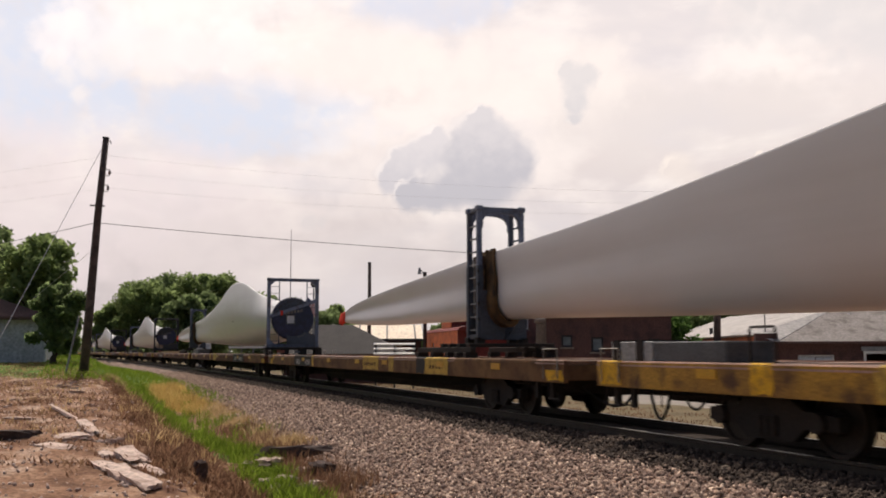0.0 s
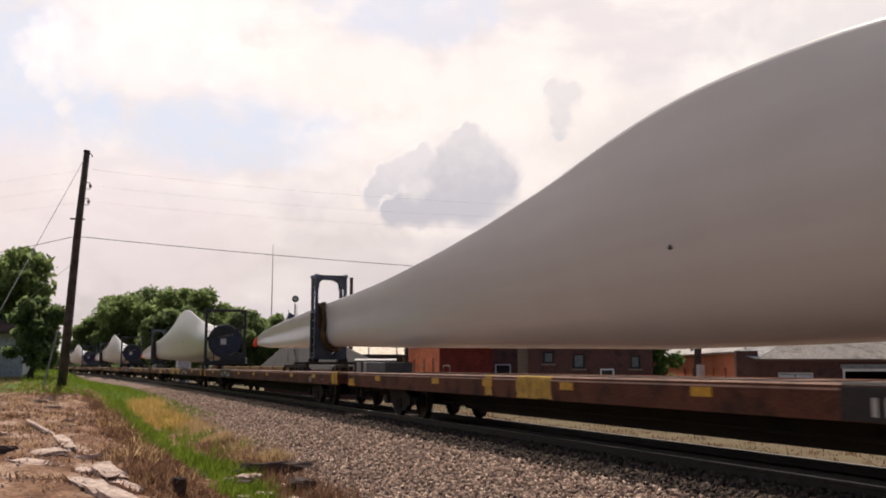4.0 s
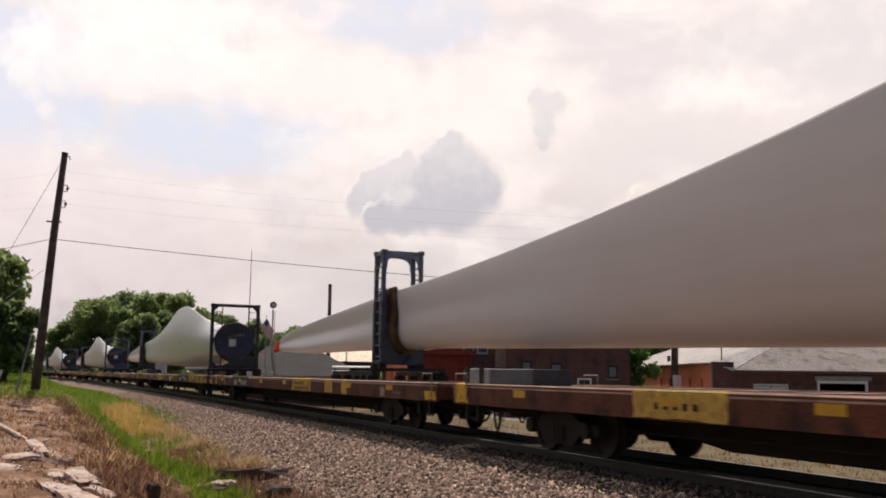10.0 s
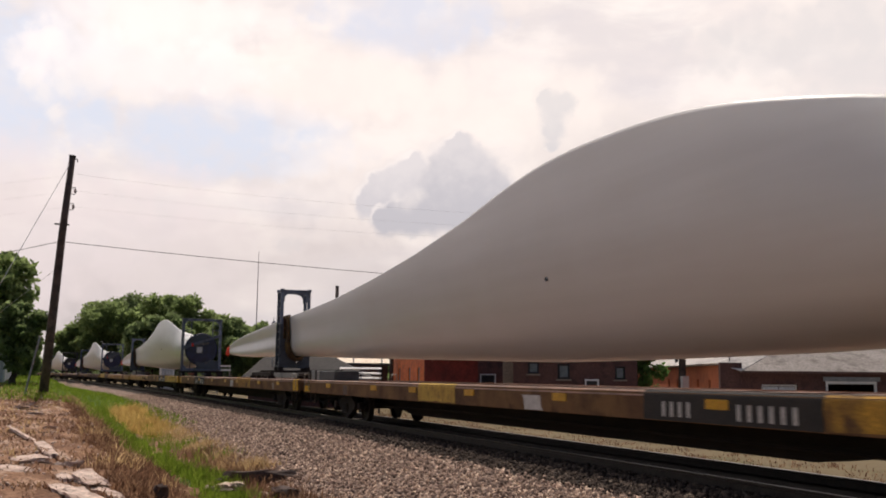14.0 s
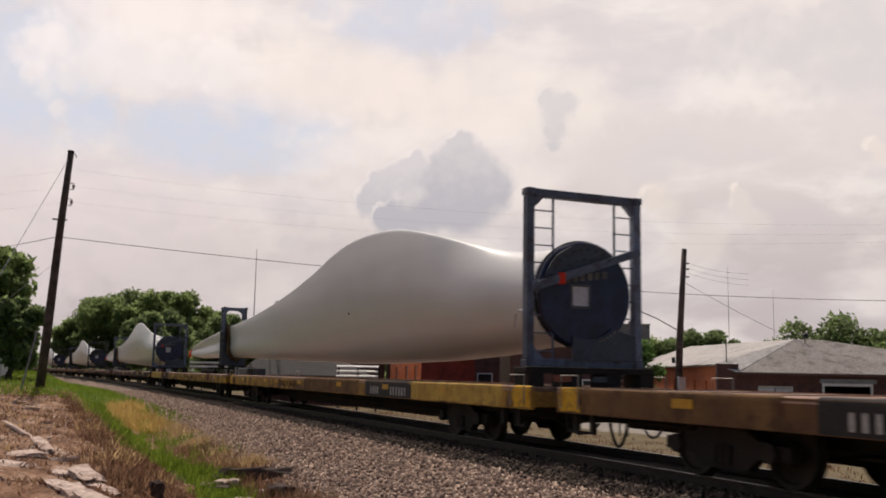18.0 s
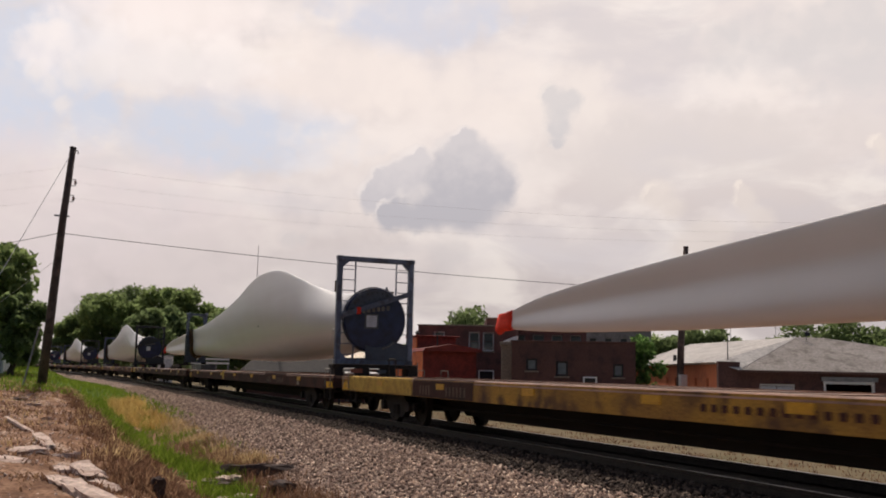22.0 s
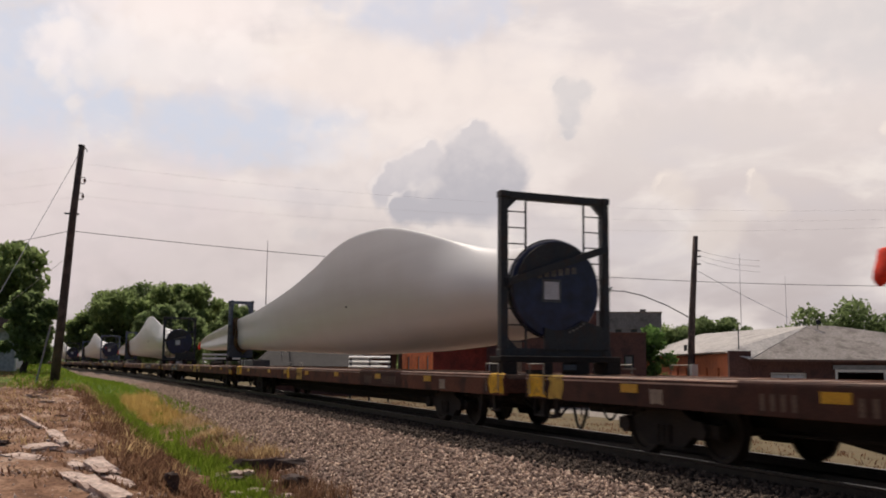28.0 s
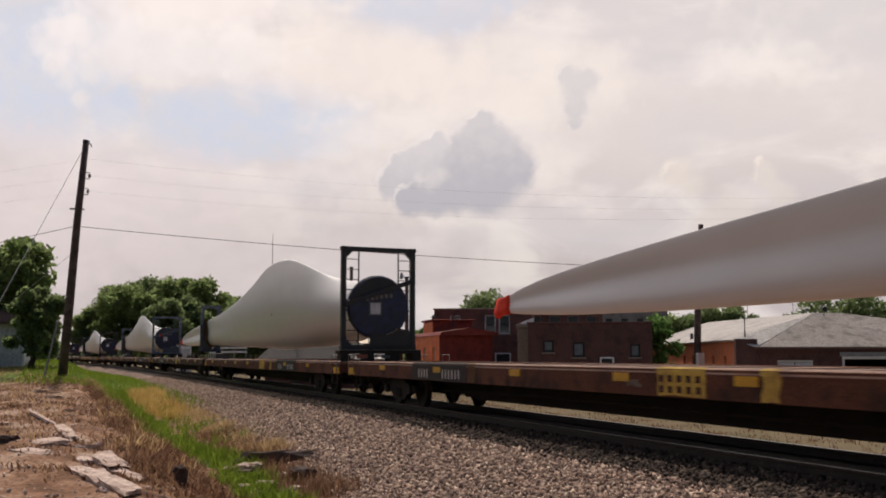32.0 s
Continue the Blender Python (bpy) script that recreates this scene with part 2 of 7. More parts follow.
    "leaf_light": leaf_mat("light_tree_leaf", (0.081, 0.149, 0.045), (0.119, 0.216, 0.059), (0.178, 0.283, 0.089)),
    "grass": leaf_mat("green_grass", (0.1, 0.15, 0.018), (0.145, 0.215, 0.024), (0.22, 0.28, 0.045)),
    "dry_grass": leaf_mat("dry_grass", (0.325, 0.206, 0.106), (0.450, 0.312, 0.156), (0.562, 0.425, 0.237)),
    "ochre_grass": leaf_mat("ochre_grass", (0.36, 0.22, 0.075), (0.52, 0.34, 0.11), (0.64, 0.47, 0.18)),
    "weed": leaf_mat("brown_weed", (0.095, 0.046, 0.031), (0.17, 0.094, 0.058), (0.28, 0.175, 0.105)),
    "rubble": mat("broken_concrete", (0.64, 0.5, 0.42), (0.5, 0.37, 0.3), 2.5, 0.95, bump=0.6, fine=18, stain=(0.3, 0.2, 0.16), stain_amount=0.6),
    "dark_rock": mat("dark_wood_debris", (0.09, 0.06, 0.05), (0.06, 0.042, 0.036), 3, 0.95, bump=0.6, fine=18),
    "feather": mat("grey_brown_feather", (0.42, 0.34, 0.29), (0.3, 0.245, 0.21), 20, 0.9),
    "lamp_glass": mat("lamp_lens", (0.6, 0.6, 0.58), (0.55, 0.55, 0.53), 3, 0.3),
    "metal_grey": mat("galvanised_steel", (0.3, 0.3, 0.31), (0.22, 0.22, 0.23), 3, 0.5, 0.5, fine=30),
}


def blade_mat():
    """White gelcoat with faint lengthwise streaks of road dirt and uneven polish."""
    m = bpy.data.materials.new("blade_gelcoat")
    m.use_nodes = True
    n, l = m.node_tree.nodes, m.node_tree.links
    p = n["Principled BSDF"]
    p.inputs["Specular IOR Level"].default_value = 0.45
    co = n.new("ShaderNodeTexCoord")

    def streak(sx, sy, detail):
        mp, t = n.new("ShaderNodeMapping"), n.new("ShaderNodeTexNoise")
        mp.inputs["Scale"].default_value = (sx, sy, sy)
        t.inputs["Scale"].default_value, t.inputs["Detail"].default_value = 1.0, detail
        l.new(co.outputs["Object"], mp.inputs[0])
        l.new(mp.outputs[0], t.inputs["Vector"])
        return t.outputs[0]

    def ramp(src, a, b):
        r = n.new("ShaderNodeValToRGB")
        r.color_ramp.elements[0].position, r.color_ramp.elements[1].position = 0.35, 0.65
        r.color_ramp.elements[0].color, r.color_ramp.elements[1].color = (*a, 1), (*b, 1)
        l.new(src, r.inputs[0])
        return r.outputs[0]

    mix = n.new("ShaderNodeMix")
    mix.data_type, mix.blend_type = "RGBA", "MULTIPLY"
    mix.inputs["Factor"].default_value = 1.0
    l.new(ramp(streak(0.12, 2.6, 6), (0.675, 0.66, 0.645), (0.72, 0.707, 0.695)), mix.inputs["A"])
    l.new(ramp(streak(0.6, 0.8, 8), (0.965, 0.96, 0.95), (1, 1, 1)), mix.inputs["B"])
    l.new(mix.outputs["Result"], p.inputs["Base Color"])
    rr = n.new("ShaderNodeMapRange")
    rr.inputs[3].default_value, rr.inputs[4].default_value = 0.26, 0.38
    l.new(streak(0.1, 0.5, 2), rr.inputs[0])
    l.new(rr.outputs[0], p.inputs["Roughness"])
    return m


M["blade"] = blade_mat()


def stone_mat(name, tone):
    m = bpy.data.materials.new(name)
    m.use_nodes = True
    n, l = m.node_tree.nodes, m.node_tree.links
    p = n["Principled BSDF"]
    p.inputs["Roughness"].default_value, p.inputs["Specular IOR Level"].default_value = 0.9, 0.2
    geo, ramp = n.new("ShaderNodeNewGeometry"), n.new("ShaderNodeValToRGB")
    els = ramp.color_ramp.elements
    els[0].color, els[1].color = (0.085 * tone, 0.056 * tone, 0.043 * tone, 1), (0.6 * tone, 0.46 * tone, 0.35 * tone, 1)
    for pos, c in ((0.3, (0.19, 0.129, 0.1)), (0.65, (0.3, 0.208, 0.16)), (0.85, (0.41, 0.29, 0.215))):
        els.new(pos).color = (*[q * tone for q in c], 1)
    l.new(geo.outputs["Random Per Island"], ramp.inputs[0])
    l.new(ramp.outputs[0], p.inputs["Base Color"])
    return m


M["stone_bed"] = stone_mat("ballast_stone", 1.32)
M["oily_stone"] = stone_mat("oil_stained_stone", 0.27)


def ground_mat():
    """One ground: dirt, ballast, green and dry grass, mixed by the zones laid down on the sheet."""
    m = bpy.data.materials.new("ground")
    m.use_nodes = True
    n, l = m.node_tree.nodes, m.node_tree.links
    p = n["Principled BSDF"]
    p.inputs["Roughness"].default_value, p.inputs["Specular IOR Level"].default_value = 0.95, 0.1
    co = n.new("ShaderNodeTexCoord")

    def tex(scale, detail=6):
        t = n.new("ShaderNodeTexNoise")
        t.inputs["Scale"].default_value, t.inputs["Detail"].default_value = scale, detail
        l.new(co.outputs["Object"], t.inputs["Vector"])
        return t.outputs[0]

    def ramp(src, *stops):
        r = n.new("ShaderNodeValToRGB")
        e = r.color_ramp.elements
        e[0].position, e[0].color = stops[0][0], (*stops[0][1], 1)
        e[1].position, e[1].color = stops[-1][0], (*stops[-1][1], 1)
        for pos, c in stops[1:-1]:
            e.new(pos).color = (*c, 1)
        l.new(src, r.inputs[0])
        return r.outputs[0]

    base = ramp(tex(1.5, 12), (0.34, (0.13, 0.07, 0.045)), (0.45, (0.22, 0.122, 0.078)), (0.55, (0.31, 0.19, 0.128)), (0.66, (0.43, 0.315, 0.25)))
    litter = ramp(tex(18, 6), (0.36, (0.6, 0.55, 0.5)), (0.5, (0.98, 0.97, 0.93)), (0.62, (1.2, 1.18, 1.12)))
    mul = n.new("ShaderNodeMix")
    mul.data_type, mul.blend_type = "RGBA", "MULTIPLY"
    mul.inputs["Factor"].default_value = 1.0
    l.new(base, mul.inputs["A"])
    l.new(litter, mul.inputs["B"])
    dirt = mul.outputs["Result"]
    vor = n.new("ShaderNodeTexVoronoi")
    vor.inputs["Scale"].default_value = 17.0
    l.new(co.outputs["Object"], vor.inputs["Vector"])
    sep = n.new("ShaderNodeSeparateColor")
    l.new(vor.outputs["Color"], sep.inputs[0])
    bed = ramp(sep.outputs[0], (0.0, (0.085, 0.057, 0.045)), (0.4, (0.19, 0.133, 0.107)), (0.8, (0.28, 0.2, 0.158)), (1.0, (0.42, 0.32, 0.255)))
    green = ramp(tex(2.2, 8), (0.3, (0.06, 0.1, 0.02)), (0.5, (0.095, 0.16, 0.028)), (0.7, (0.17, 0.2, 0.06)))
    dry = ramp(tex(3.5, 9), (0.34, (0.11, 0.055, 0.035)), (0.5, (0.22, 0.12, 0.072)), (0.66, (0.38, 0.235, 0.14)))
    far = ramp(tex(0.5, 10), (0.3, (0.115, 0.088, 0.052)), (0.5, (0.165, 0.128, 0.076)), (0.7, (0.125, 0.106, 0.056)))
    lot = ramp(tex(0.6, 9), (0.35, (0.25, 0.22, 0.19)), (0.65, (0.33, 0.295, 0.26)))
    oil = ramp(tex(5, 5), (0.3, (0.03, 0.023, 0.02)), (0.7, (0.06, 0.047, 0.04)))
    edge = tex(1.3, 6)
    col = dirt
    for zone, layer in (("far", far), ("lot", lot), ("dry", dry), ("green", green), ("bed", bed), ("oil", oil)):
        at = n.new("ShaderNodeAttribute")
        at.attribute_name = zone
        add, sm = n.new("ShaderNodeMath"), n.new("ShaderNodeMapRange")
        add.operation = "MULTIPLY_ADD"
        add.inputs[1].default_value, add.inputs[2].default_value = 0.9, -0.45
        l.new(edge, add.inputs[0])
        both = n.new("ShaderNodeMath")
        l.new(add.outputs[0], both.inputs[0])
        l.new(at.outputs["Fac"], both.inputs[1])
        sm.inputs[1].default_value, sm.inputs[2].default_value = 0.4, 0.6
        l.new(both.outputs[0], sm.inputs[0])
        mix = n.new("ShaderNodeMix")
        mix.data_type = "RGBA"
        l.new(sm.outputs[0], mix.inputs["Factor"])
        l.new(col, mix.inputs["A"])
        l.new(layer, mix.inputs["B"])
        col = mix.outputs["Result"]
    l.new(col, p.inputs["Base Color"])
    bn = n.new("ShaderNodeBump")
    bn.inputs["Strength"].default_value, bn.inputs["Distance"].default_value = 0.8, 0.05
    l.new(tex(9, 8), bn.inputs["Height"])
    l.new(bn.outputs[0], p.inputs["Normal"])
    return m


M["ground"] = ground_mat()


# ---------------------------------------------------------------- mesh helpers
def mesh_of(name, verts, faces, material, smooth=False):
    me = bpy.data.meshes.new(name)
    me.from_pydata(verts, [], faces)
    me.materials.append(material)
    if smooth:
        me.polygons.foreach_set("use_smooth", [True] * len(me.polygons))
    me.update()
    return me


def part(name, bm, material, parent=None, label="", smooth=False):
    """Links a bmesh as one mesh object under a thing or a part."""
    me = bpy.data.meshes.new(name)
    bmesh.ops.recalc_face_normals(bm, faces=bm.faces[:])
    bm.to_mesh(me)
    bm.free()
    me.materials.append(material)
    if smooth:
        me.polygons.foreach_set("use_smooth", [True] * len(me.polygons))
    ob = new(name, me)
    ob.parent = parent
    return tagged(ob, label)


def repeat(name, bm, material, parent, places):
    """Alike pieces of a part: objects of their own on one mesh."""
    first = part(name, bm, material, parent)
    first.matrix_basis = pose(*places[0])
    for p in places[1:]:
        ob = new(name, first.data)
        ob.parent, ob.matrix_basis = parent, pose(*p)


def box(bm, x0, x1, y0, y1, z0, z1, bevel=0.0, m=None):
    """Adds a box; bevel rounds its edges; m places it."""
    got = bmesh.ops.create_cube(bm, size=1.0)["verts"]
    tr = Matrix.Translation(((x0 + x1) / 2, (y0 + y1) / 2, (z0 + z1) / 2)) @ Matrix.Diagonal((abs(x1 - x0), abs(y1 - y0), abs(z1 - z0), 1))
    bmesh.ops.transform(bm, matrix=(m @ tr) if m else tr, verts=got)
    if bevel:
        edges = list({e for v in got for e in v.link_edges})
        bmesh.ops.bevel(bm, geom=edges, offset=bevel, segments=1, affect="EDGES")
    return bm


def cuboid(*a, bevel=0.0, m=None):
    return box(bmesh.new(), *a, bevel=bevel, m=m)


def tube(bm, pts, radii, n=8, caps=True):
    """A tube through points; radii: one number, or one for each point."""
    pts = [Vector(p) for p in pts]
    if not hasattr(radii, "__len__"):
        radii = [radii] * len(pts)
    rings = []
    for i, p in enumerate(pts):
        way = (pts[min(i + 1, len(pts) - 1)] - pts[max(i - 1, 0)]).normalized()
        side = way.cross(Vector((0, 0, 1)) if abs(way.z) < 0.9 else Vector((1, 0, 0))).normalized()
        up = side.cross(way)
        rings.append([bm.verts.new(p + radii[i] * (math.cos(2 * math.pi * k / n) * side + math.sin(2 * math.pi * k / n) * up)) for k in range(n)])
    for a, b in zip(rings, rings[1:]):
        for k in range(n):
            bm.faces.new((a[k], a[(k + 1) % n], b[(k + 1) % n], b[k]))
    if caps:
        bm.faces.new(rings[0][::-1])
        bm.faces.new(rings[-1])
    return bm


def prism(bm, outline, way):
    """A prism: an outline of points pushed along a vector."""
    a = [bm.verts.new(p) for p in outline]
    b = [bm.verts.new(Vector(p) + Vector(way)) for p in outline]
    bm.faces.new(a[::-1])
    bm.faces.new(b)
    for i in range(len(a)):
        j = (i + 1) % len(a)
        bm.faces.new((a[i], a[j], b[j], b[i]))
    return bm


def wall_with_holes(length, height, thick, holes, y=0.0):
    """A wall along x with rectangular holes (x0, x1, z0, z1) right through it."""
    xs = sorted({0.0, length, *[v for h in holes for v in h[:2]]})
    zs = sorted({0.0, height, *[v for h in holes for v in h[2:]]})
    bm = bmesh.new()
    for a, b in zip(xs, xs[1:]):
        run = None
        for c, d in zip(zs, zs[1:]):
            mx, mz = (a + b) / 2, (c + d) / 2
            if any(h[0] < mx < h[1] and h[2] < mz < h[3] for h in holes):
                continue
            box(bm, a, b, y, y + thick, c, d)
    bmesh.ops.remove_doubles(bm, verts=bm.verts[:], dist=1e-4)
    return bm


def thing(name, label, category, m=None, group="", kind=""):
    ob = tagged(new(name), label, category, group, kind)
    if m:
        ob.matrix_basis = m
    return ob


# ---------------------------------------------------------------- the line of the railway and the lie of the land
def track_y(x):
    """The railway bends gently towards -y in the distance."""
    return -2.5e-4 * max(0.0, 17.9 - x) ** 2


def smooth_step(a, b, v):
    t = np.clip((v - a) / (b - a), 0, 1)
    return t * t * (3 - 2 * t)


def bank_z(x):
    return -0.38 + 0.0195 * np.clip(-x - 4, 0, 60)


def land(x, y):
    """Height of the ground: ballast bed, ditch and bank on the near side, a lower yard on the far side."""
    x, y = np.asarray(x, float), np.asarray(y, float)
    d = y + 2.5e-4 * np.clip(17.9 - x, 0, 330) ** 2
    fade = smooth_step(28, 70, -x)
    zb = bank_z(x)
    near = np.interp(d, [-8.9, -7.9, -7.2, -6.4, -5.6, -4.8, -2.2, -1.3, 0], [0, -0.22, -0.6, -0.95, -1.0, -0.85, -0.3, -0.14, -0.12])
    w = smooth_step(-6.2, -8.9, d)
    near = near * (1 - w) + (zb - 0.25 * (1 - w)) * w
    flat = np.interp(d, [-8.9, -6.0, -4.0, -2.2, -1.3, 0], [0, -0.1, -0.45, -0.3, -0.14, -0.12]) * (1 - w) + zb * w
    left = near * (1 - fade) + flat * fade
    right = np.interp(d, [0, 1.3, 2.4, 4.0, 7.0, 12.0], [-0.12, -0.15, -0.36, -0.6, -0.78, -0.85])
    z = np.where(d < 0, left, right)
    rough = 0.05 * np.sin(1.7 * x + 2.1 * y) * np.sin(0.9 * y - 1.3 * x) + 0.035 * np.sin(4.1 * x + 1.0) * np.sin(3.3 * y + 0.6 * x) + 0.02 * np.sin(9.3 * x) * np.sin(7.1 * y)
    return z + rough * smooth_step(4.5, 6.5, np.abs(d)) * np.where(d < 0, 1.0, 0.3)


def lines(dense, step, far):
    a = np.arange(dense[0], dense[1] + 1e-6, step)
    grow = step * 1.5 ** np.arange(1, 40)
    up = dense[1] + np.cumsum(grow)
    down = dense[0] - np.cumsum(grow)
    return np.concatenate([down[down > -far][::-1], a, up[up < far]])


def ditch_line(x):
    """Where the green runs along the ditch, metres beside the track."""
    return -5.72 - 0.7 * smooth_step(17, 27, -x) - 0.4 * smooth_step(27, 36, -x) + 0.45 * smooth_step(38, 48, -x)


def build_ground():
    xs, ys = lines((-75, 4), 0.45, 3200), lines((-16, 12), 0.3, 3200)
    gx, gy = np.meshgrid(xs, ys, indexing="ij")
    gz = land(gx, gy)
    nx, ny = gx.shape
    idx = np.arange(nx * ny).reshape(nx, ny)
    faces = np.stack([idx[:-1, :-1], idx[1:, :-1], idx[1:, 1:], idx[:-1, 1:]], -1).reshape(-1, 4)
    me = mesh_of("ground", np.stack([gx, gy, gz], -1).reshape(-1, 3).tolist(), faces.tolist(), M["ground"], True)
    d = (gy + 2.5e-4 * np.clip(17.9 - gx, 0, 330) ** 2).ravel()
    x = gx.ravel()
    wob = 0.25 * np.sin(0.9 * x) + 0.2 * np.sin(2.3 * x + 1) + 0.12 * np.sin(5.1 * x)
    far_x = smooth_step(30, 60, -x)
    edge = -4.9 + 1.2 * far_x + wob
    zones = {
        "bed": smooth_step(-0.35, 0.35, d - edge) * smooth_step(3.2, 2.4, d),
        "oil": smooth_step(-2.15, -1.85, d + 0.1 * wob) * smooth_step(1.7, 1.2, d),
        "green": np.maximum.reduce([smooth_step(0.62, 0.2, np.abs(d - ditch_line(x) - 0.5 * wob) / (1 + 0.9 * smooth_step(23, 33, -x))),
                            smooth_step(33, 44, -x) * smooth_step(100, 75, -x) * smooth_step(-22.0, -11.0, d) * smooth_step(0.4, -0.3, d - edge)]),
        "dry": smooth_step(-8.6, -7.8, d) * smooth_step(-4.6, -5.2, d + wob) + 0.35 * smooth_step(20, 36, -x) * (d < -7),
        # also darkens unseen ground behind the camera, added to cut bounce on the blades
        "far": smooth_step(2.2, 3.0, d) + smooth_step(75, 100, -x) * (d < -3) + smooth_step(-15, -19, d) + smooth_step(2, 9, x) * (d < -5),
        "lot": smooth_step(11, 13, d + wob) * smooth_step(30, 22, d) * smooth_step(-60, -45, x),
    }
    for name, v in zones.items():
        at = me.attributes.new(name, "FLOAT", "POINT")
        at.data.foreach_set("value", np.clip(v, 0, 1).astype(np.float32))
    tagged(new("ground", me), "dirt bank, grassy ditch and grey ballast beside a railway", "ground", kind="structure")


build_ground()


# ---------------------------------------------------------------- sky backdrop
def build_sky():
    """A far shell with high haze and cumulus; it drifts slowly with the wind."""
    m = bpy.data.materials.new("cloudy_sky")
    m.use_nodes = True
    n, l = m.node_tree.nodes, m.node_tree.links
    n.remove(n["Principled BSDF"])
    em = n.new("ShaderNodeEmission")
    l.new(em.outputs[0], n["Material Output"].inputs[0])
    uv = n.new("ShaderNodeUVMap")
    uv.uv_map = "sky"

    def noise_at(scale, detail, src, dist=0.0, rough=0.55):
        t = n.new("ShaderNodeTexNoise")
        t.inputs["Scale"].default_value, t.inputs["Detail"].default_value, t.inputs["Distortion"].default_value = scale, detail, dist
        t.inputs["Roughness"].default_value = rough
        l.new(src, t.inputs["Vector"])
        return t

    def mapped(sx, sy, ox=0.0, oy=0.0):
        mp = n.new("ShaderNodeMapping")
        mp.inputs["Scale"].default_value, mp.inputs["Location"].default_value = (sx, sy, 1), (ox, oy, 0)
        l.new(uv.outputs[0], mp.inputs[0])
        return mp.outputs[0]

    def op(kind, a, b):
        t = n.new("ShaderNodeMath")
        t.operation = kind
        for i, v in enumerate((a, b)):
            if isinstance(v, (int, float)):
                t.inputs[i].default_value = v
            else:
                l.new(v, t.inputs[i])
        return t.outputs[0]

    def ranged(v, a, b, c=0.0, d=1.0):
        t = n.new("ShaderNodeMapRange")
        t.interpolation_type = "SMOOTHSTEP"
        for i, q in zip((1, 2, 3, 4), (a, b, c, d)):
            t.inputs[i].default_value = q
        l.new(v, t.inputs[0])
        return t.outputs[0]

    def blend(fac, a, b):
        t = n.new("ShaderNodeMix")
        t.data_type = "RGBA"
        l.new(fac, t.inputs["Factor"])
        for s, v in (("A", a), ("B", b)):
            if isinstance(v, tuple):
                t.inputs[s].default_value = (*v, 1)
            else:
                l.new(v, t.inputs[s])
        return t.outputs["Result"]

    sep = n.new("ShaderNodeSeparateXYZ")
    wob = noise_at(0.3, 4, uv.outputs[0], 0.0, 0.5)
    wsub = n.new("ShaderNodeVectorMath")
    wsub.operation = "MULTIPLY_ADD"
    l.new(wob.outputs["Color"], wsub.inputs[0])
    wsub.inputs[1].default_value = (1.8, 1.5, 0)
    wadd = n.new("ShaderNodeVectorMath")
    wadd.operation = "ADD"
    wadd.inputs[1].default_value = (-0.9, -0.75, 0)
    l.new(uv.outputs[0], wadd.inputs[0])
    l.new(wadd.outputs[0], wsub.inputs[2])
    l.new(wsub.outputs[0], sep.inputs[0])
    raw = n.new("ShaderNodeSeparateXYZ")
    l.new(uv.outputs[0], raw.inputs[0])

    def lumps(scale):
        """Rounded heaps, as cumulus has."""
        v = n.new("ShaderNodeTexVoronoi")
        v.feature = "SMOOTH_F1"
        v.inputs["Scale"].default_value, v.inputs["Smoothness"].default_value = scale, 0.35
        l.new(wsub.outputs[0], v.inputs["Vector"])
        return op("SUBTRACT", v.outputs["Distance"], 0.45)

    ragged = op("ADD", op("MULTIPLY", lumps(0.5), 1.5), op("ADD", op("MULTIPLY", lumps(1.2), 0.9), op("SUBTRACT", op("MULTIPLY", op("SUBTRACT", noise_at(2.2, 6, uv.outputs[0]).outputs[0], 0.5), 0.9), 0.3)))

    def blob(az, el, ra, re, soft=0.6):
        """1 inside an oval of the sky with a ragged rim."""
        a = op("POWER", op("DIVIDE", op("SUBTRACT", sep.outputs[0], az), ra), 2)
        b = op("POWER", op("DIVIDE", op("SUBTRACT", sep.outputs[1], el), re), 2)
        return ranged(op("ADD", op("ADD", a, b), ragged), 1.0 + soft, 1.0 - soft)

    # haze: bright aloft, dimmer and pinker at the horizon
    col = blend(ranged(raw.outputs[1], 3, 20), (0.56, 0.515, 0.525), (0.79, 0.735, 0.72))
    soft = noise_at(0.9, 7, mapped(0.075, 0.2, 3, 1), 0.4)
    col = blend(ranged(soft.outputs[0], 0.42, 0.68), col, (0.68, 0.645, 0.66))
    lit = noise_at(1.3, 8, mapped(0.07, 0.16, 9, 4), 0.7)
    col = blend(op("MULTIPLY", ranged(lit.outputs[0], 0.52, 0.7), 0.6), col, (0.9, 0.86, 0.82))
    puff = noise_at(1.0, 10, mapped(0.13, 0.26, 5, 2), 0.0, 0.5)
    col = blend(op("MULTIPLY", ranged(puff.outputs[0], 0.48, 0.66), 0.5), col, (0.92, 0.865, 0.835))
    dim = noise_at(1.0, 10, mapped(0.1, 0.24, 1, 7), 0.0, 0.5)
    col = blend(op("MULTIPLY", ranged(dim.outputs[0], 0.48, 0.68), 0.4), col, (0.61, 0.59, 0.635))
    inner = ranged(noise_at(0.55, 9, uv.outputs[0], 0.0, 0.5).outputs[0], 0.36, 0.6, 0.68, 1.0)
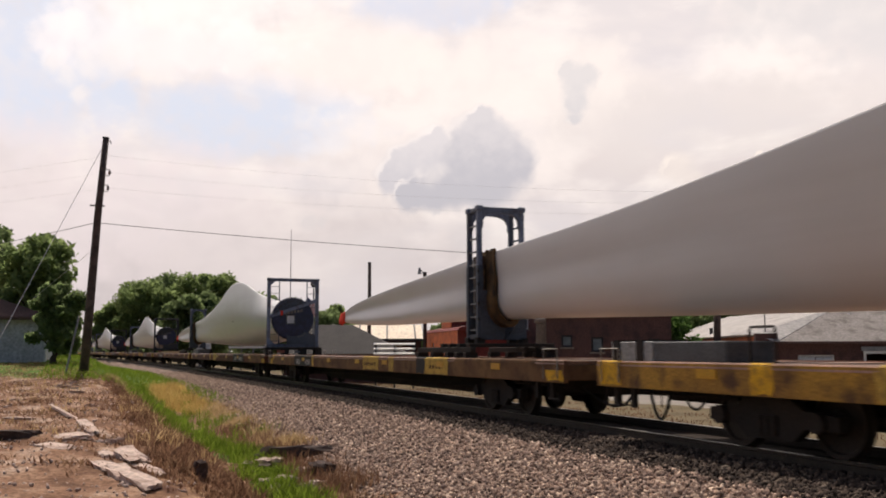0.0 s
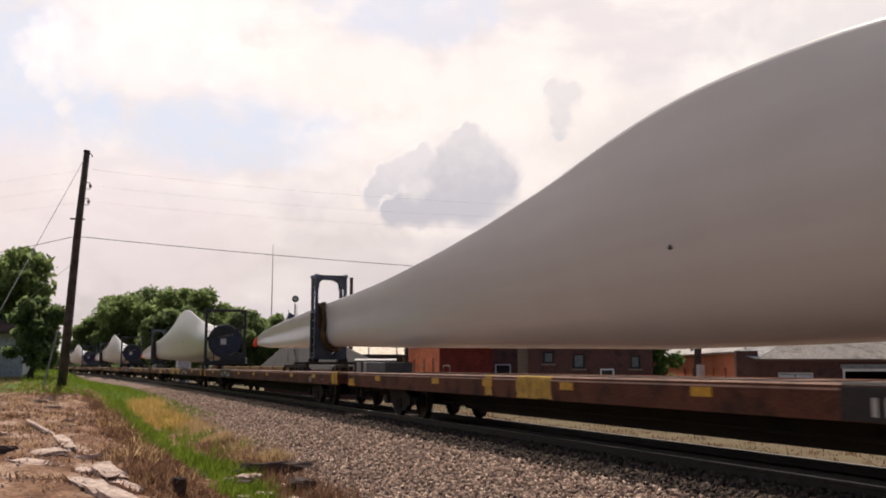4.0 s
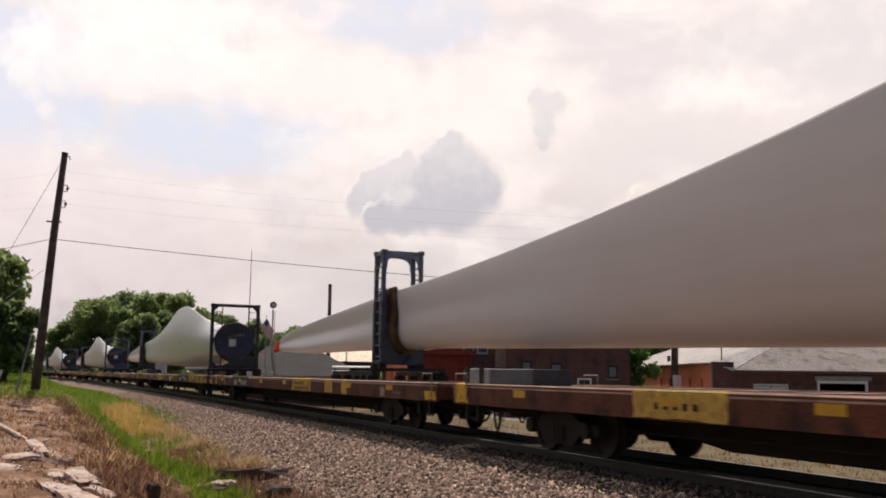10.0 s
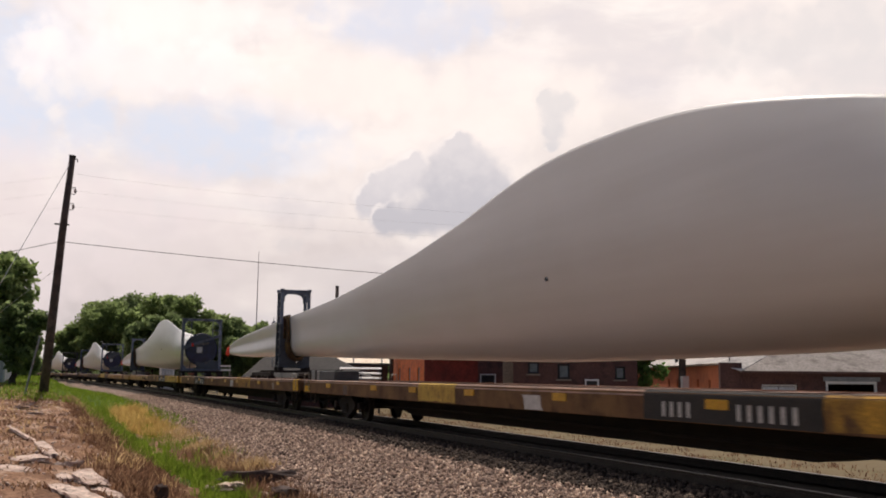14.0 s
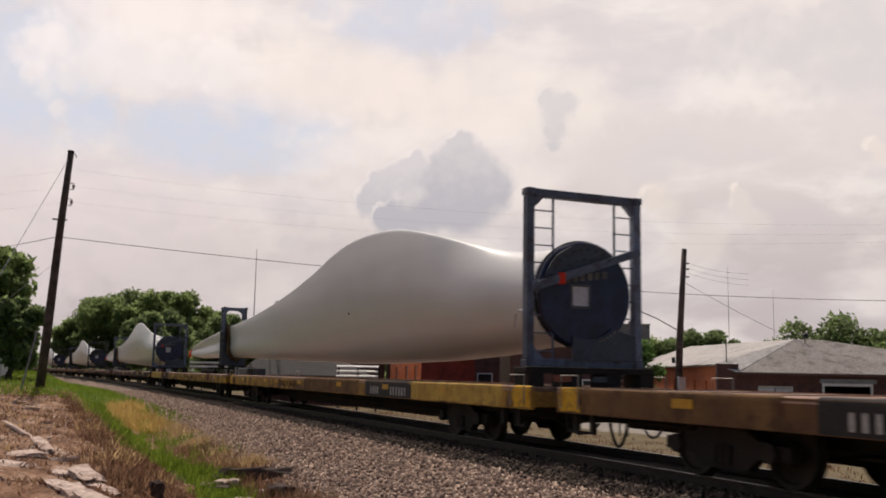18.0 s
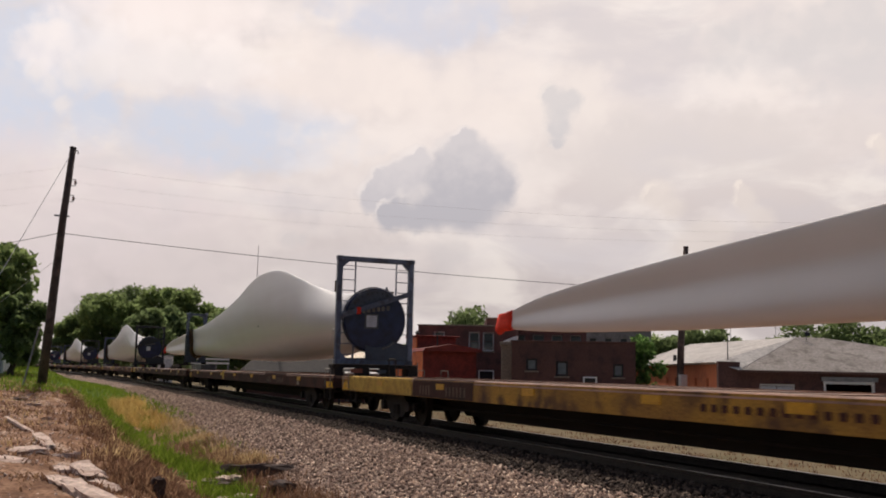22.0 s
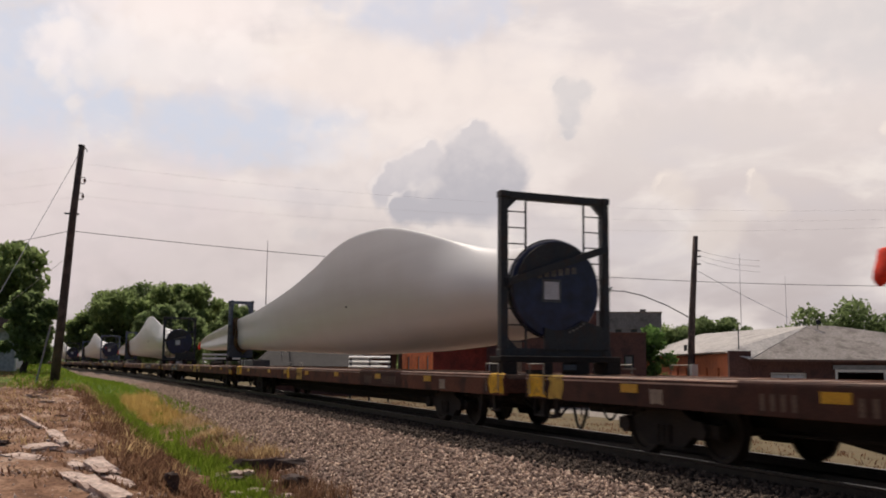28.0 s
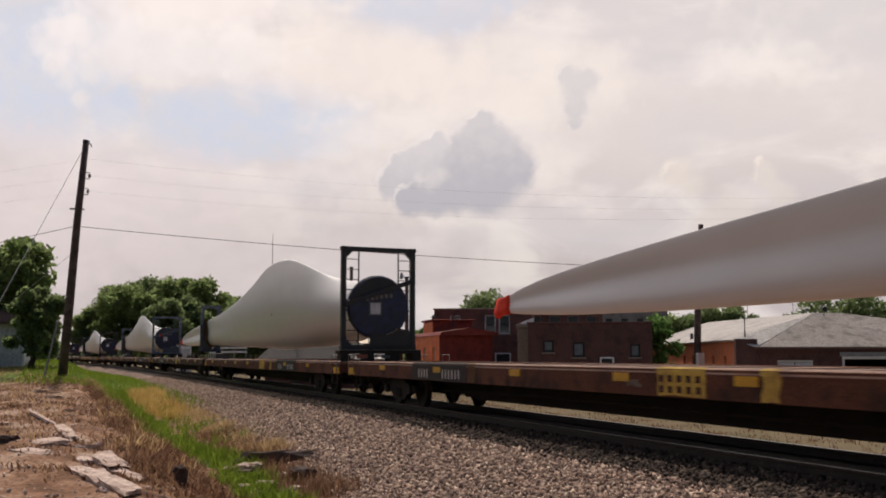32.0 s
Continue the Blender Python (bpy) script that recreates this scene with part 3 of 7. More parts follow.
    # gaps of pale blue, sheets of grey, then the cumulus heaps: az, el, half widths, softness, colour, strength
    for a, e, ra, re, sf, c, k in (
            (-25.0, 16.6, 4.5, 4.2, 0.8, (0.6, 0.655, 0.775), 0.95), (-14.2, 13.9, 7.0, 2.0, 0.8, (0.595, 0.65, 0.765), 0.95), (-2.6, 21.2, 5.0, 1.7, 0.8, (0.62, 0.65, 0.75), 0.9),
            (-23.5, 21.6, 2.4, 1.2, 0.8, (0.66, 0.645, 0.7), 0.8), (23.0, 18.8, 7.0, 2.2, 0.9, (0.645, 0.63, 0.645), 0.8), (13.0, 13.5, 9.0, 2.2, 0.9, (0.68, 0.64, 0.635), 0.7),
            (-16.5, 17.2, 5.0, 1.5, 0.8, (0.71, 0.68, 0.72), 0.7), (-18.0, 20.4, 6.0, 1.7, 0.8, (0.9, 0.83, 0.82), 0.8), (-24.3, 17.4, 1.6, 1.1, 0.7, (0.86, 0.81, 0.82), 0.75),
            (-8.0, 17.6, 6.0, 2.0, 0.9, (0.86, 0.79, 0.76), 0.7), (2.5, 16.5, 6.5, 2.3, 0.9, (0.85, 0.785, 0.755), 0.7),
            (-2.0, 11.4, 6.5, 3.6, 0.7, (0.83, 0.775, 0.755), 0.6), (7.0, 15.6, 2.2, 2.6, 0.7, (0.81, 0.76, 0.735), 0.5), (-18.5, 18.0, 6.5, 1.6, 0.6, (0.9, 0.85, 0.84), 0.7), (-23.0, 7.5, 11.0, 4.5, 0.95, (0.74, 0.67, 0.685), 0.8), (-9.0, 6.0, 9.0, 2.6, 0.95, (0.67, 0.62, 0.62), 0.6)):
        col = blend(op("MULTIPLY", op("MULTIPLY", blob(a, e, ra, re, min(0.98, sf + 0.3)), inner), k), col, c)
    # cumulus: heaps of round lumps (az, el, radius), frayed by noise, bright on the side of the sun
    def warped(dx, dy):
        out = uv.outputs[0]
        for scale, detail, amount in ((0.5, 2, 0.8), (1.3, 8, 0.8)):
            t = noise_at(scale, detail, uv.outputs[0], 0.0, 0.6)
            a = n.new("ShaderNodeVectorMath")
            a.operation = "MULTIPLY_ADD"
            l.new(t.outputs["Color"], a.inputs[0])
            a.inputs[1].default_value = (amount, amount, 0)
            l.new(out, a.inputs[2])
            out = a.outputs[0]
        flat = n.new("ShaderNodeVectorMath")
        flat.operation = "MULTIPLY_ADD"
        l.new(out, flat.inputs[0])
        flat.inputs[1].default_value, flat.inputs[2].default_value = (1, 1, 0), (dx - 0.8, dy - 0.8, 0)
        return flat.outputs[0]

    def heap(vec, balls):
        f = None
        for a, e, r in balls:
            d = n.new("ShaderNodeVectorMath")
            d.operation = "DISTANCE"
            d.inputs[1].default_value = (a, e, 0)
            l.new(vec, d.inputs[0])
            v = op("SUBTRACT", 1.0, op("DIVIDE", d.outputs["Value"], r))
            if f is None:
                f = v
                continue
            f = op("SMOOTH_MAX", f, v)
            f.node.inputs[2].default_value = 0.5
        return f

    here, sunward = warped(0, 0), warped(-0.4, 0.34)
    mottle = noise_at(0.9, 6, uv.outputs[0], 0.0, 0.55).outputs[0]
    for balls, grey, bright, edge, k in (
            (((-2.05, 12.82, 1.04), (-2.87, 12.02, 1.32), (-3.90, 11.34, 1.43), (-4.69, 10.50, 1.23), (-2.42, 11.34, 1.32), (-3.29, 10.55, 1.38)),
             (0.545, 0.537, 0.582), (0.86, 0.815, 0.8), 0.4, 0.95),
            (((0.69, 13.68, 1.26), (0.17, 12.70, 1.71), (1.40, 12.82, 1.65), (-0.32, 11.57, 1.81), (2.02, 11.57, 2.31), (0.91, 10.55, 2.53), (-0.94, 10.14, 1.71), (3.06, 11.34, 1.26), (-2.30, 9.68, 1.43), (-3.66, 9.50, 1.21), (0.84, 14.07, 0.83)),
             (0.49, 0.488, 0.536), (0.9, 0.85, 0.83), 0.45, 1.0),
            (((-2.23, 10.59, 0.83), (-3.11, 10.64, 0.66), (-1.73, 10.95, 0.72)), (0.74, 0.7, 0.695), (0.86, 0.82, 0.8), 1.1, 0.5),
            (((5.96, 16.87, 0.75), (6.67, 16.2, 1.25), (7.36, 16.5, 0.9), (6.67, 15.0, 1.05), (6.51, 14.0, 0.6)), (0.575, 0.57, 0.6), (0.8, 0.76, 0.74), 0.6, 0.85),
            (((12.63, 10.73, 1.1), (12.1, 10.9, 0.6), (13.46, 10.04, 0.9), (17.37, 11.08, 0.45), (17.67, 10.25, 0.9), (18.43, 9.25, 1.1), (15.55, 8.17, 1.8), (14.41, 7.52, 1.4), (24.9, 13.19, 0.7), (25.45, 12.52, 0.9)), (0.72, 0.665, 0.64), (0.89, 0.82, 0.76), 0.6, 0.75),
            (((-24.7, 16.2, 0.9), (-23.9, 15.6, 0.9), (-22.7, 16.2, 1.1), (-21.4, 16.6, 1.4), (-23.2, 14.6, 0.7), (-19.0, 17.0, 2.0), (-16.5, 17.4, 1.8), (-14.2, 17.2, 1.5)), (0.78, 0.75, 0.755), (0.92, 0.875, 0.86), 0.8, 0.7),
            (((-0.36, 7.0, 1.3), (0.6, 7.2, 0.9), (-9.85, 7.9, 0.8), (-9.0, 7.9, 0.5)), (0.6, 0.575, 0.59), (0.72, 0.68, 0.68), 0.7, 0.6)):
        inside, ahead = ranged(heap(here, balls), -0.08, edge), ranged(heap(sunward, balls), -0.35, 0.1)
        rim = op("MULTIPLY", inside, op("SUBTRACT", 1.0, ahead))
        pale = tuple(0.68 * g + 0.32 * b for g, b in zip(grey, bright))
        crest = max(e + r for a, e, r in balls)
        body = blend(ranged(op("ADD", raw.outputs[1], op("MULTIPLY", op("SUBTRACT", mottle, 0.5), 5.0)), crest - 5.0, crest - 0.5), grey, pale)
        col = blend(op("MULTIPLY", inside, k), col, blend(ranged(rim, 0.06, 0.5, 0.0, 0.7), body, bright))
    l.new(col, em.inputs[0])
    # thicker haze dims the sky towards the horizon
    l.new(ranged(raw.outputs[1], 2.0, 15.0, 0.88, 1.0), em.inputs[1])
    # azimuth is counted from the way the camera looks, to the right, in degrees
    rad, verts, uvs, faces = 2600.0, [], [], []
    az, el = np.arange(-62, 63, 4.0), np.arange(-3, 47, 2.5)
    for a in az:
        for e in el:
            w = radians(68.6 + 90 - a)
            verts.append((rad * math.cos(w) * math.cos(radians(e)), rad * math.sin(w) * math.cos(radians(e)), rad * math.sin(radians(e))))
            uvs.append((a, e))
    ne = len(el)
    for i in range(len(az) - 1):
        for j in range(ne - 1):
            faces.append((i * ne + j, i * ne + j + 1, (i + 1) * ne + j + 1, (i + 1) * ne + j))
    me = mesh_of("sky_backdrop", verts, faces, m, True)
    layer = me.uv_layers.new(name="sky")
    layer.data.foreach_set("uv", [c for lp in me.loops for c in uvs[lp.vertex_index]])
    return tagged(new("sky_backdrop", me), "hazy bright sky with grey drifting cumulus clouds", "sky", kind="structure")


sky_backdrop = build_sky()

# ---------------------------------------------------------------- the train: law of motion
PERIOD = 56.223           # two flatcars
UNITS = range(-2, 9)      # blades, from the first that shows to the last


# play in the couplings, and where each clamp was set, metres
SLACK = {-2: 0.5, -1: 0.25, 2: 0.1, 3: 0.04, 4: -0.39, 5: -0.68, 6: -0.7, 7: -0.7, 8: -0.7}
BLADE_SHIFT = {-2: -0.12, -1: -0.15, 0: 0.05, 1: -0.18, 2: 0.2, 3: -0.5, 4: 0.25}
FLEXED = (-2, -1, 1, 3)   # blades whose outer half bends up a little
CLAMP_SHIFT = {-2: 0.15, -1: -0.2, 0: 0.26, 1: -0.05, 2: 0.28, 3: -0.08, 4: 0.45}


def root_x(t, unit):
    """Where the root frame of a blade stands along the railway at t seconds."""
    return -13.82 + 11.005 * (t - 13) + 0.007 * (t - 13) ** 2 - (unit - 1) * PERIOD + SLACK.get(unit, 0.0)


def on_track(x, half):
    """Pose of a thing that rests on the railway half metres before and behind x."""
    x0, x1 = x - half, x + half
    y0, y1 = track_y(x0), track_y(x1)
    return Matrix.Translation((x, (y0 + y1) / 2, 0)) @ pose(0, 0, 0, 0, 0, math.degrees(math.atan2(y1 - y0, x1 - x0)))


MOVERS = []               # thing, unit, metres before the root frame, half of its wheelbase


# ---------------------------------------------------------------- wind turbine blade
TOP = [(0, 3.62), (1.2, 3.6), (1.9, 3.63), (2.44, 3.74), (3.42, 3.99), (4.76, 4.35), (6.0, 4.62), (6.8, 4.77), (7.8, 4.9), (9.0, 4.97), (10.3, 5.0), (11.6, 4.95), (13.2, 4.75),
       (15.05, 4.47), (18.0, 4.16), (20.9, 3.95), (23.3, 3.8), (26.5, 3.64), (29.1, 3.54), (31.7, 3.47), (35.0, 3.36), (38.0, 3.235), (41.1, 3.105), (44.0, 2.955), (46.0, 2.81), (47.2, 2.66), (48.15, 2.45)]
# how far the thin edge leans towards -y
LEAN = [(0, 0.0), (1.5, -0.15), (2.44, -0.5), (3.4, -0.8), (4.8, -0.98), (6.5, -1.02), (13.0, -0.97), (18.0, -0.82), (21.0, -0.7), (24.0, -0.6), (26.5, -0.5), (32.0, -0.35), (38.0, -0.24), (44.0, -0.12), (48.2, -0.04)]
LOW = [(0, 1.8), (1.6, 1.8), (3.2, 1.69), (6.1, 1.58), (9.9, 1.53), (13.0, 1.52), (15.4, 1.57), (22.0, 1.7), (27.3, 1.8), (31.0, 1.88), (35.0, 1.92), (41.6, 1.94),
       (45.1, 2.01), (47.4, 2.12), (48.15, 2.2)]
THICK = [(0, 1.82), (3, 1.8), (6, 1.62), (10, 1.3), (15, 1.0), (22, 0.74), (30, 0.52), (40, 0.28), (46, 0.14), (48.15, 0.06)]
# hollow of the near side, as a share of the chord
CAMBER = [(0, 0.0), (15, 0.0), (22, 0.025), (28, 0.045), (34, 0.07), (39, 0.13), (46, 0.14), (48.2, 0.06)]
CAP_S, CAP_Z = 11.55, 2.93


def curve_at(table, v):
    xs, ys = np.array([a for a, _ in table]), np.array([b for _, b in table])
    w = sum(np.interp(v + o, xs, ys) * k for o, k in ((-0.5, 0.25), (0, 0.5), (0.5, 0.25)))
    return float(w)


def blade_ring(s, n=44, grow=0.0, flex=0.0, dip=0.0):
    """One cross-section: a circle at the root that turns into an aerofoil standing on its round edge."""
    top, low, thick, lean = curve_at(TOP, s) + grow, curve_at(LOW, s) - grow, curve_at(THICK, s) + 2 * grow, curve_at(LEAN, s)
    top -= dip * math.sin(math.pi * float(np.clip((s - 2) / 12, 0, 1)))
    lift = flex * float(np.clip((s - 25) / 23, 0, 1)) ** 1.2
    chord, w, out = top - low, float(smooth_step(4.2, 1.2, s)), []
    for k in range(n):
        a = 2 * math.pi * k / n
        v = (1 - math.cos(a)) / 2
        foil = 5 * (0.2969 * math.sqrt(v) - 0.126 * v - 0.3516 * v * v + 0.2843 * v ** 3 - 0.1015 * v ** 4)
        round_y = math.sin(a) / 2
        y = (1 - w) * math.copysign(foil, math.sin(a)) + w * round_y
        bow = curve_at(CAMBER, s) * chord * float(smooth_step(0.12, 0.62, v) - 0.55 * smooth_step(0.55, 1.0, v))
        out.append((-s, thick * y + lean * (v * 1.25 - 0.25) + bow, low + lift + chord * v))
    return out


def loft(rings, cap=True):
    bm = bmesh.new()
    vs = [[bm.verts.new(p) for p in r] for r in rings]
    for a, b in zip(vs, vs[1:]):
        for k in range(len(a)):
            bm.faces.new((a[k], a[(k + 1) % len(a)], b[(k + 1) % len(b)], b[k]))
    if cap:
        bm.faces.new(vs[0][::-1])
        bm.faces.new(vs[-1])
    return bm


def build_blade(flex, inset=0.0, dip=0.0):
    root = thing("turbine_blade", "long white wind turbine blade with red tip cover, on flatcars", "turbine blade", group="blades on the train")  # root end at the origin
    stations = np.concatenate([[inset], np.arange(0.5, 22, 0.5), np.arange(22, 47.6, 0.9), [47.6, 47.9, 48.15]])
    part("blade_shell", loft([blade_ring(float(s), 44, 0.0, flex, dip) for s in stations]), M["blade"], root, smooth=True)
    # cloth bag over the tip, flaring and sagging
    rings = []
    for s, g, dz in ((47.72, 0.015, 0.0), (47.9, 0.03, 0.0), (48.1, 0.04, -0.01), (48.25, 0.05, -0.02), (48.4, 0.07, -0.05)):
        r = blade_ring(min(s, 48.1), 20, g, flex)
        rings.append([(-s + 0.03 * math.sin(5 * z), y * (1 + 0.5 * g), z + dz) for _, y, z in r])
    part("tip_cover", loft(rings), M["red"], root, "bright red cloth bag tied over the tip", smooth=True)
    cover = []
    for x, r in ((-0.22, 0.94), (-0.18, 0.955), (0.04, 0.96), (0.075, 0.93), (0.085, 0.4), (0.085, 0.02)):
        cover.append([(x - inset, r * math.sin(2 * math.pi * k / 40), 2.71 - r * math.cos(2 * math.pi * k / 40)) for k in range(40)])
    cov = part("root_cover", loft(cover), M["navy"], root, "navy blue tarpaulin stretched over the round root", smooth=False)
    hoop = [(-0.05 - inset, 0.972 * math.sin(2 * math.pi * k / 40), 2.71 + 0.972 * math.cos(2 * math.pi * k / 40)) for k in range(41)]
    part("drawstring", tube(bmesh.new(), hoop, 0.014, 5), M["rubber"], cov)
    part("label_plate", cuboid(0.09 - inset, 0.1 - inset, -0.28, 0.04, 2.5, 2.84), M["paper"], cov, "white paper label")
    part("label_border", wall_with_holes(0.42, 0.44, 0.006, [(0.05, 0.37, 0.05, 0.39)]), M["grey_box"], cov).matrix_basis = Matrix(((0, -1, 0, 0.096 - inset), (1, 0, 0, -0.33), (0, 0, 1, 2.45), (0, 0, 0, 1)))
    bm = bmesh.new()
    for k in range(6):
        y = -0.42 + 0.15 * k
        box(bm, 0.09 - inset, 0.097 - inset, y, y + 0.1, 2.9 + 0.022 * k, 3.03 + 0.022 * k)
    part("print_bars", bm, M["silver_print"], cov, "row of silver print")
    # lightning receptor and lifting mark on the shell
    ring = blade_ring(CAP_S, 88)
    y = min(q[1] for q in ring if abs(q[2] - CAP_Z) < 0.12)
    part("drain_cap", tube(bmesh.new(), [(-CAP_S, y + 0.1, CAP_Z), (-CAP_S, y - 0.012, CAP_Z)], 0.035, 8), M["dark_trim"], root)
    return root


# ---------------------------------------------------------------- root frame
def build_root_frame(material, label):
    root = thing("root_frame", label, "steel frame", group="blade root frames")
    hw, z0, z1, d, pw = 1.19, 1.41, 4.56, 0.085, 0.15
    for y in (-1, 1):
        post = part("post", cuboid(-d, d, y * hw - y * pw, y * hw, z0 + 0.13, z1 - 0.13, bevel=0.012), material, root)
        for z in (z0 + 0.065, z1 - 0.065):
            part("corner_casting", cuboid(-d - 0.02, d + 0.02, y * (hw - pw - 0.015), y * (hw + 0.014), z - 0.065, z + 0.065, bevel=0.012), material, post)
        bm = bmesh.new()
        yy = y * 0.64
        tube(bm, [(0.02, yy, z0 + 0.1), (0.02, yy, z1 - 0.1)], 0.024, 6)
        part("ladder_stringer", bm, material, root)
        repeat("rung", tube(bmesh.new(), [(0.02, yy, 0), (0.02, y * (hw - pw), 0)], 0.014, 5), material, root, [(0, 0, z0 + 0.28 + 0.31 * k) for k in range(9)])
        for zc, sg in ((z1 - 0.15, -1), (z0 + 0.15, 1)):
            o = [(-0.06, y * (hw - pw), zc), (-0.06, y * (hw - pw), zc + sg * 0.2), (-0.06, y * (hw - pw - 0.2), zc)]
            part("gusset", prism(bmesh.new(), o, (0.12, 0, 0)), material, root)
    part("top_beam", cuboid(-d, d, -hw + pw + 0.015, hw - pw - 0.015, z1 - 0.15, z1 - 0.006, bevel=0.012), material, root)
    part("bottom_beam", cuboid(-d, d, -hw + pw + 0.015, hw - pw - 0.015, z0 + 0.006, z0 + 0.15, bevel=0.012), material, root)
    # the inclined bar across the flange
    za, zb, half = 2.8, 3.53, 0.075
    o = [(0.145, -hw + 0.12, za - half), (0.145, hw - 0.12, zb - half), (0.145, hw - 0.12, zb + half), (0.145, -hw + 0.12, za + half)]
    part("strut", prism(bmesh.new(), o, (0.08, 0, 0)), material, root)
    for y, z in ((-hw + 0.15, za), (hw - 0.15, zb)):
        part("strut_bracket", cuboid(d - 0.005, 0.146, y - 0.06, y + 0.06, z - 0.1, z + 0.1, bevel=0.008), material, root)
    if material is M["frame"]:
        part("loose_cable", tube(bmesh.new(), [(0.0, -1.1, 2.36), (-0.25, -1.16, 2.4), (-0.42, -1.14, 2.34), (-0.5, -1.12, 2.1)], 0.018, 6), M["paper"], root, "loose white cable")
        part("warning_tape", cuboid(0.14, 0.235, -0.62, -0.5, 2.86, 3.06, bevel=0.01), M["red"], root, "strip of red tape round the bar")
    # bolted plate over the upper part of the root, above the bar
    slope, r, cz = (zb - za) / (2 * hw), 0.9, 2.71
    lie = [k for k in range(73) if cz + r * math.sin(2 * math.pi * k / 72) > (za + zb) / 2 + slope * r * math.cos(2 * math.pi * k / 72) + 0.02]
    o = [(0.1, r * math.cos(2 * math.pi * k / 72), cz + r * math.sin(2 * math.pi * k / 72)) for k in lie]
    flange = part("flange_plate", prism(bmesh.new(), o, (0.035, 0, 0)), M["frame_plate"] if material is M["frame"] else material, root, "bolted steel plate over the root")
    # flat dark discs for the holes in the plate
    hole = tube(bmesh.new(), [(0.133, 0, 0), (0.143, 0, 0)], 0.026, 8)
    spots = [(0, q * math.cos(a), cz + q * math.sin(a)) for q, a0, n in ((0.8, 0.95, 10), (0.62, 1.15, 7)) for a in [a0 + (2.75 - a0) * k / (n - 1) for k in range(n)]]
    repeat("bolt", hole, M["frame_dark"], flange, spots)
    # lower cradle plate, cut round towards the middle
    o = [(0.1, -0.3, z0 + 0.13), (0.1, hw - 0.17, z0 + 0.13), (0.1, hw - 0.17, 1.98)]
    o += [(0.1, 0.8 * math.cos(a), cz + 0.8 * math.sin(a)) for a in [-0.85 - 1.1 * k / 8 for k in range(9)]]
    cradle = part("cradle_plate", prism(bmesh.new(), o, (0.035, 0, 0)), M["frame_plate"] if material is M["frame"] else material, root)
    # pale caps imitate daylight showing through the plate's holes
    cap = tube(bmesh.new(), [(0.133, 0, 0), (0.16, 0, 0)], 0.022, 7)
    repeat("bolt", cap, M["bright"], cradle, [(0, 0.86 * math.cos(a), cz + 0.86 * math.sin(a)) for a in (-0.88, -0.98, -1.08, -1.18, -1.28)])
    base = part("base_beam", cuboid(-0.2, 0.28, -1.3, 1.3, 1.3, 1.405, bevel=0.01), M["under"], root)
    part("top_strip", cuboid(0.2, 0.29, -1.28, 1.28, 1.406, 1.416), M["bright"], base, "worn bright edge strip")
    for y in (-1.1, -0.35, 0.45, 1.15):
        part("support_block", cuboid(-0.26, 0.28, y - 0.15, y + 0.15, 1.075, 1.3, bevel=0.01), M["under"], base)
    part("placard", cuboid(0.285, 0.292, -0.78, -0.42, 1.16, 1.28), M["placard"], base, "small faded orange placard")
    part("placard", cuboid(0.285, 0.292, 0.02, 0.3, 1.16, 1.26), M["grey_box"], base, "small grey placard")
    return root


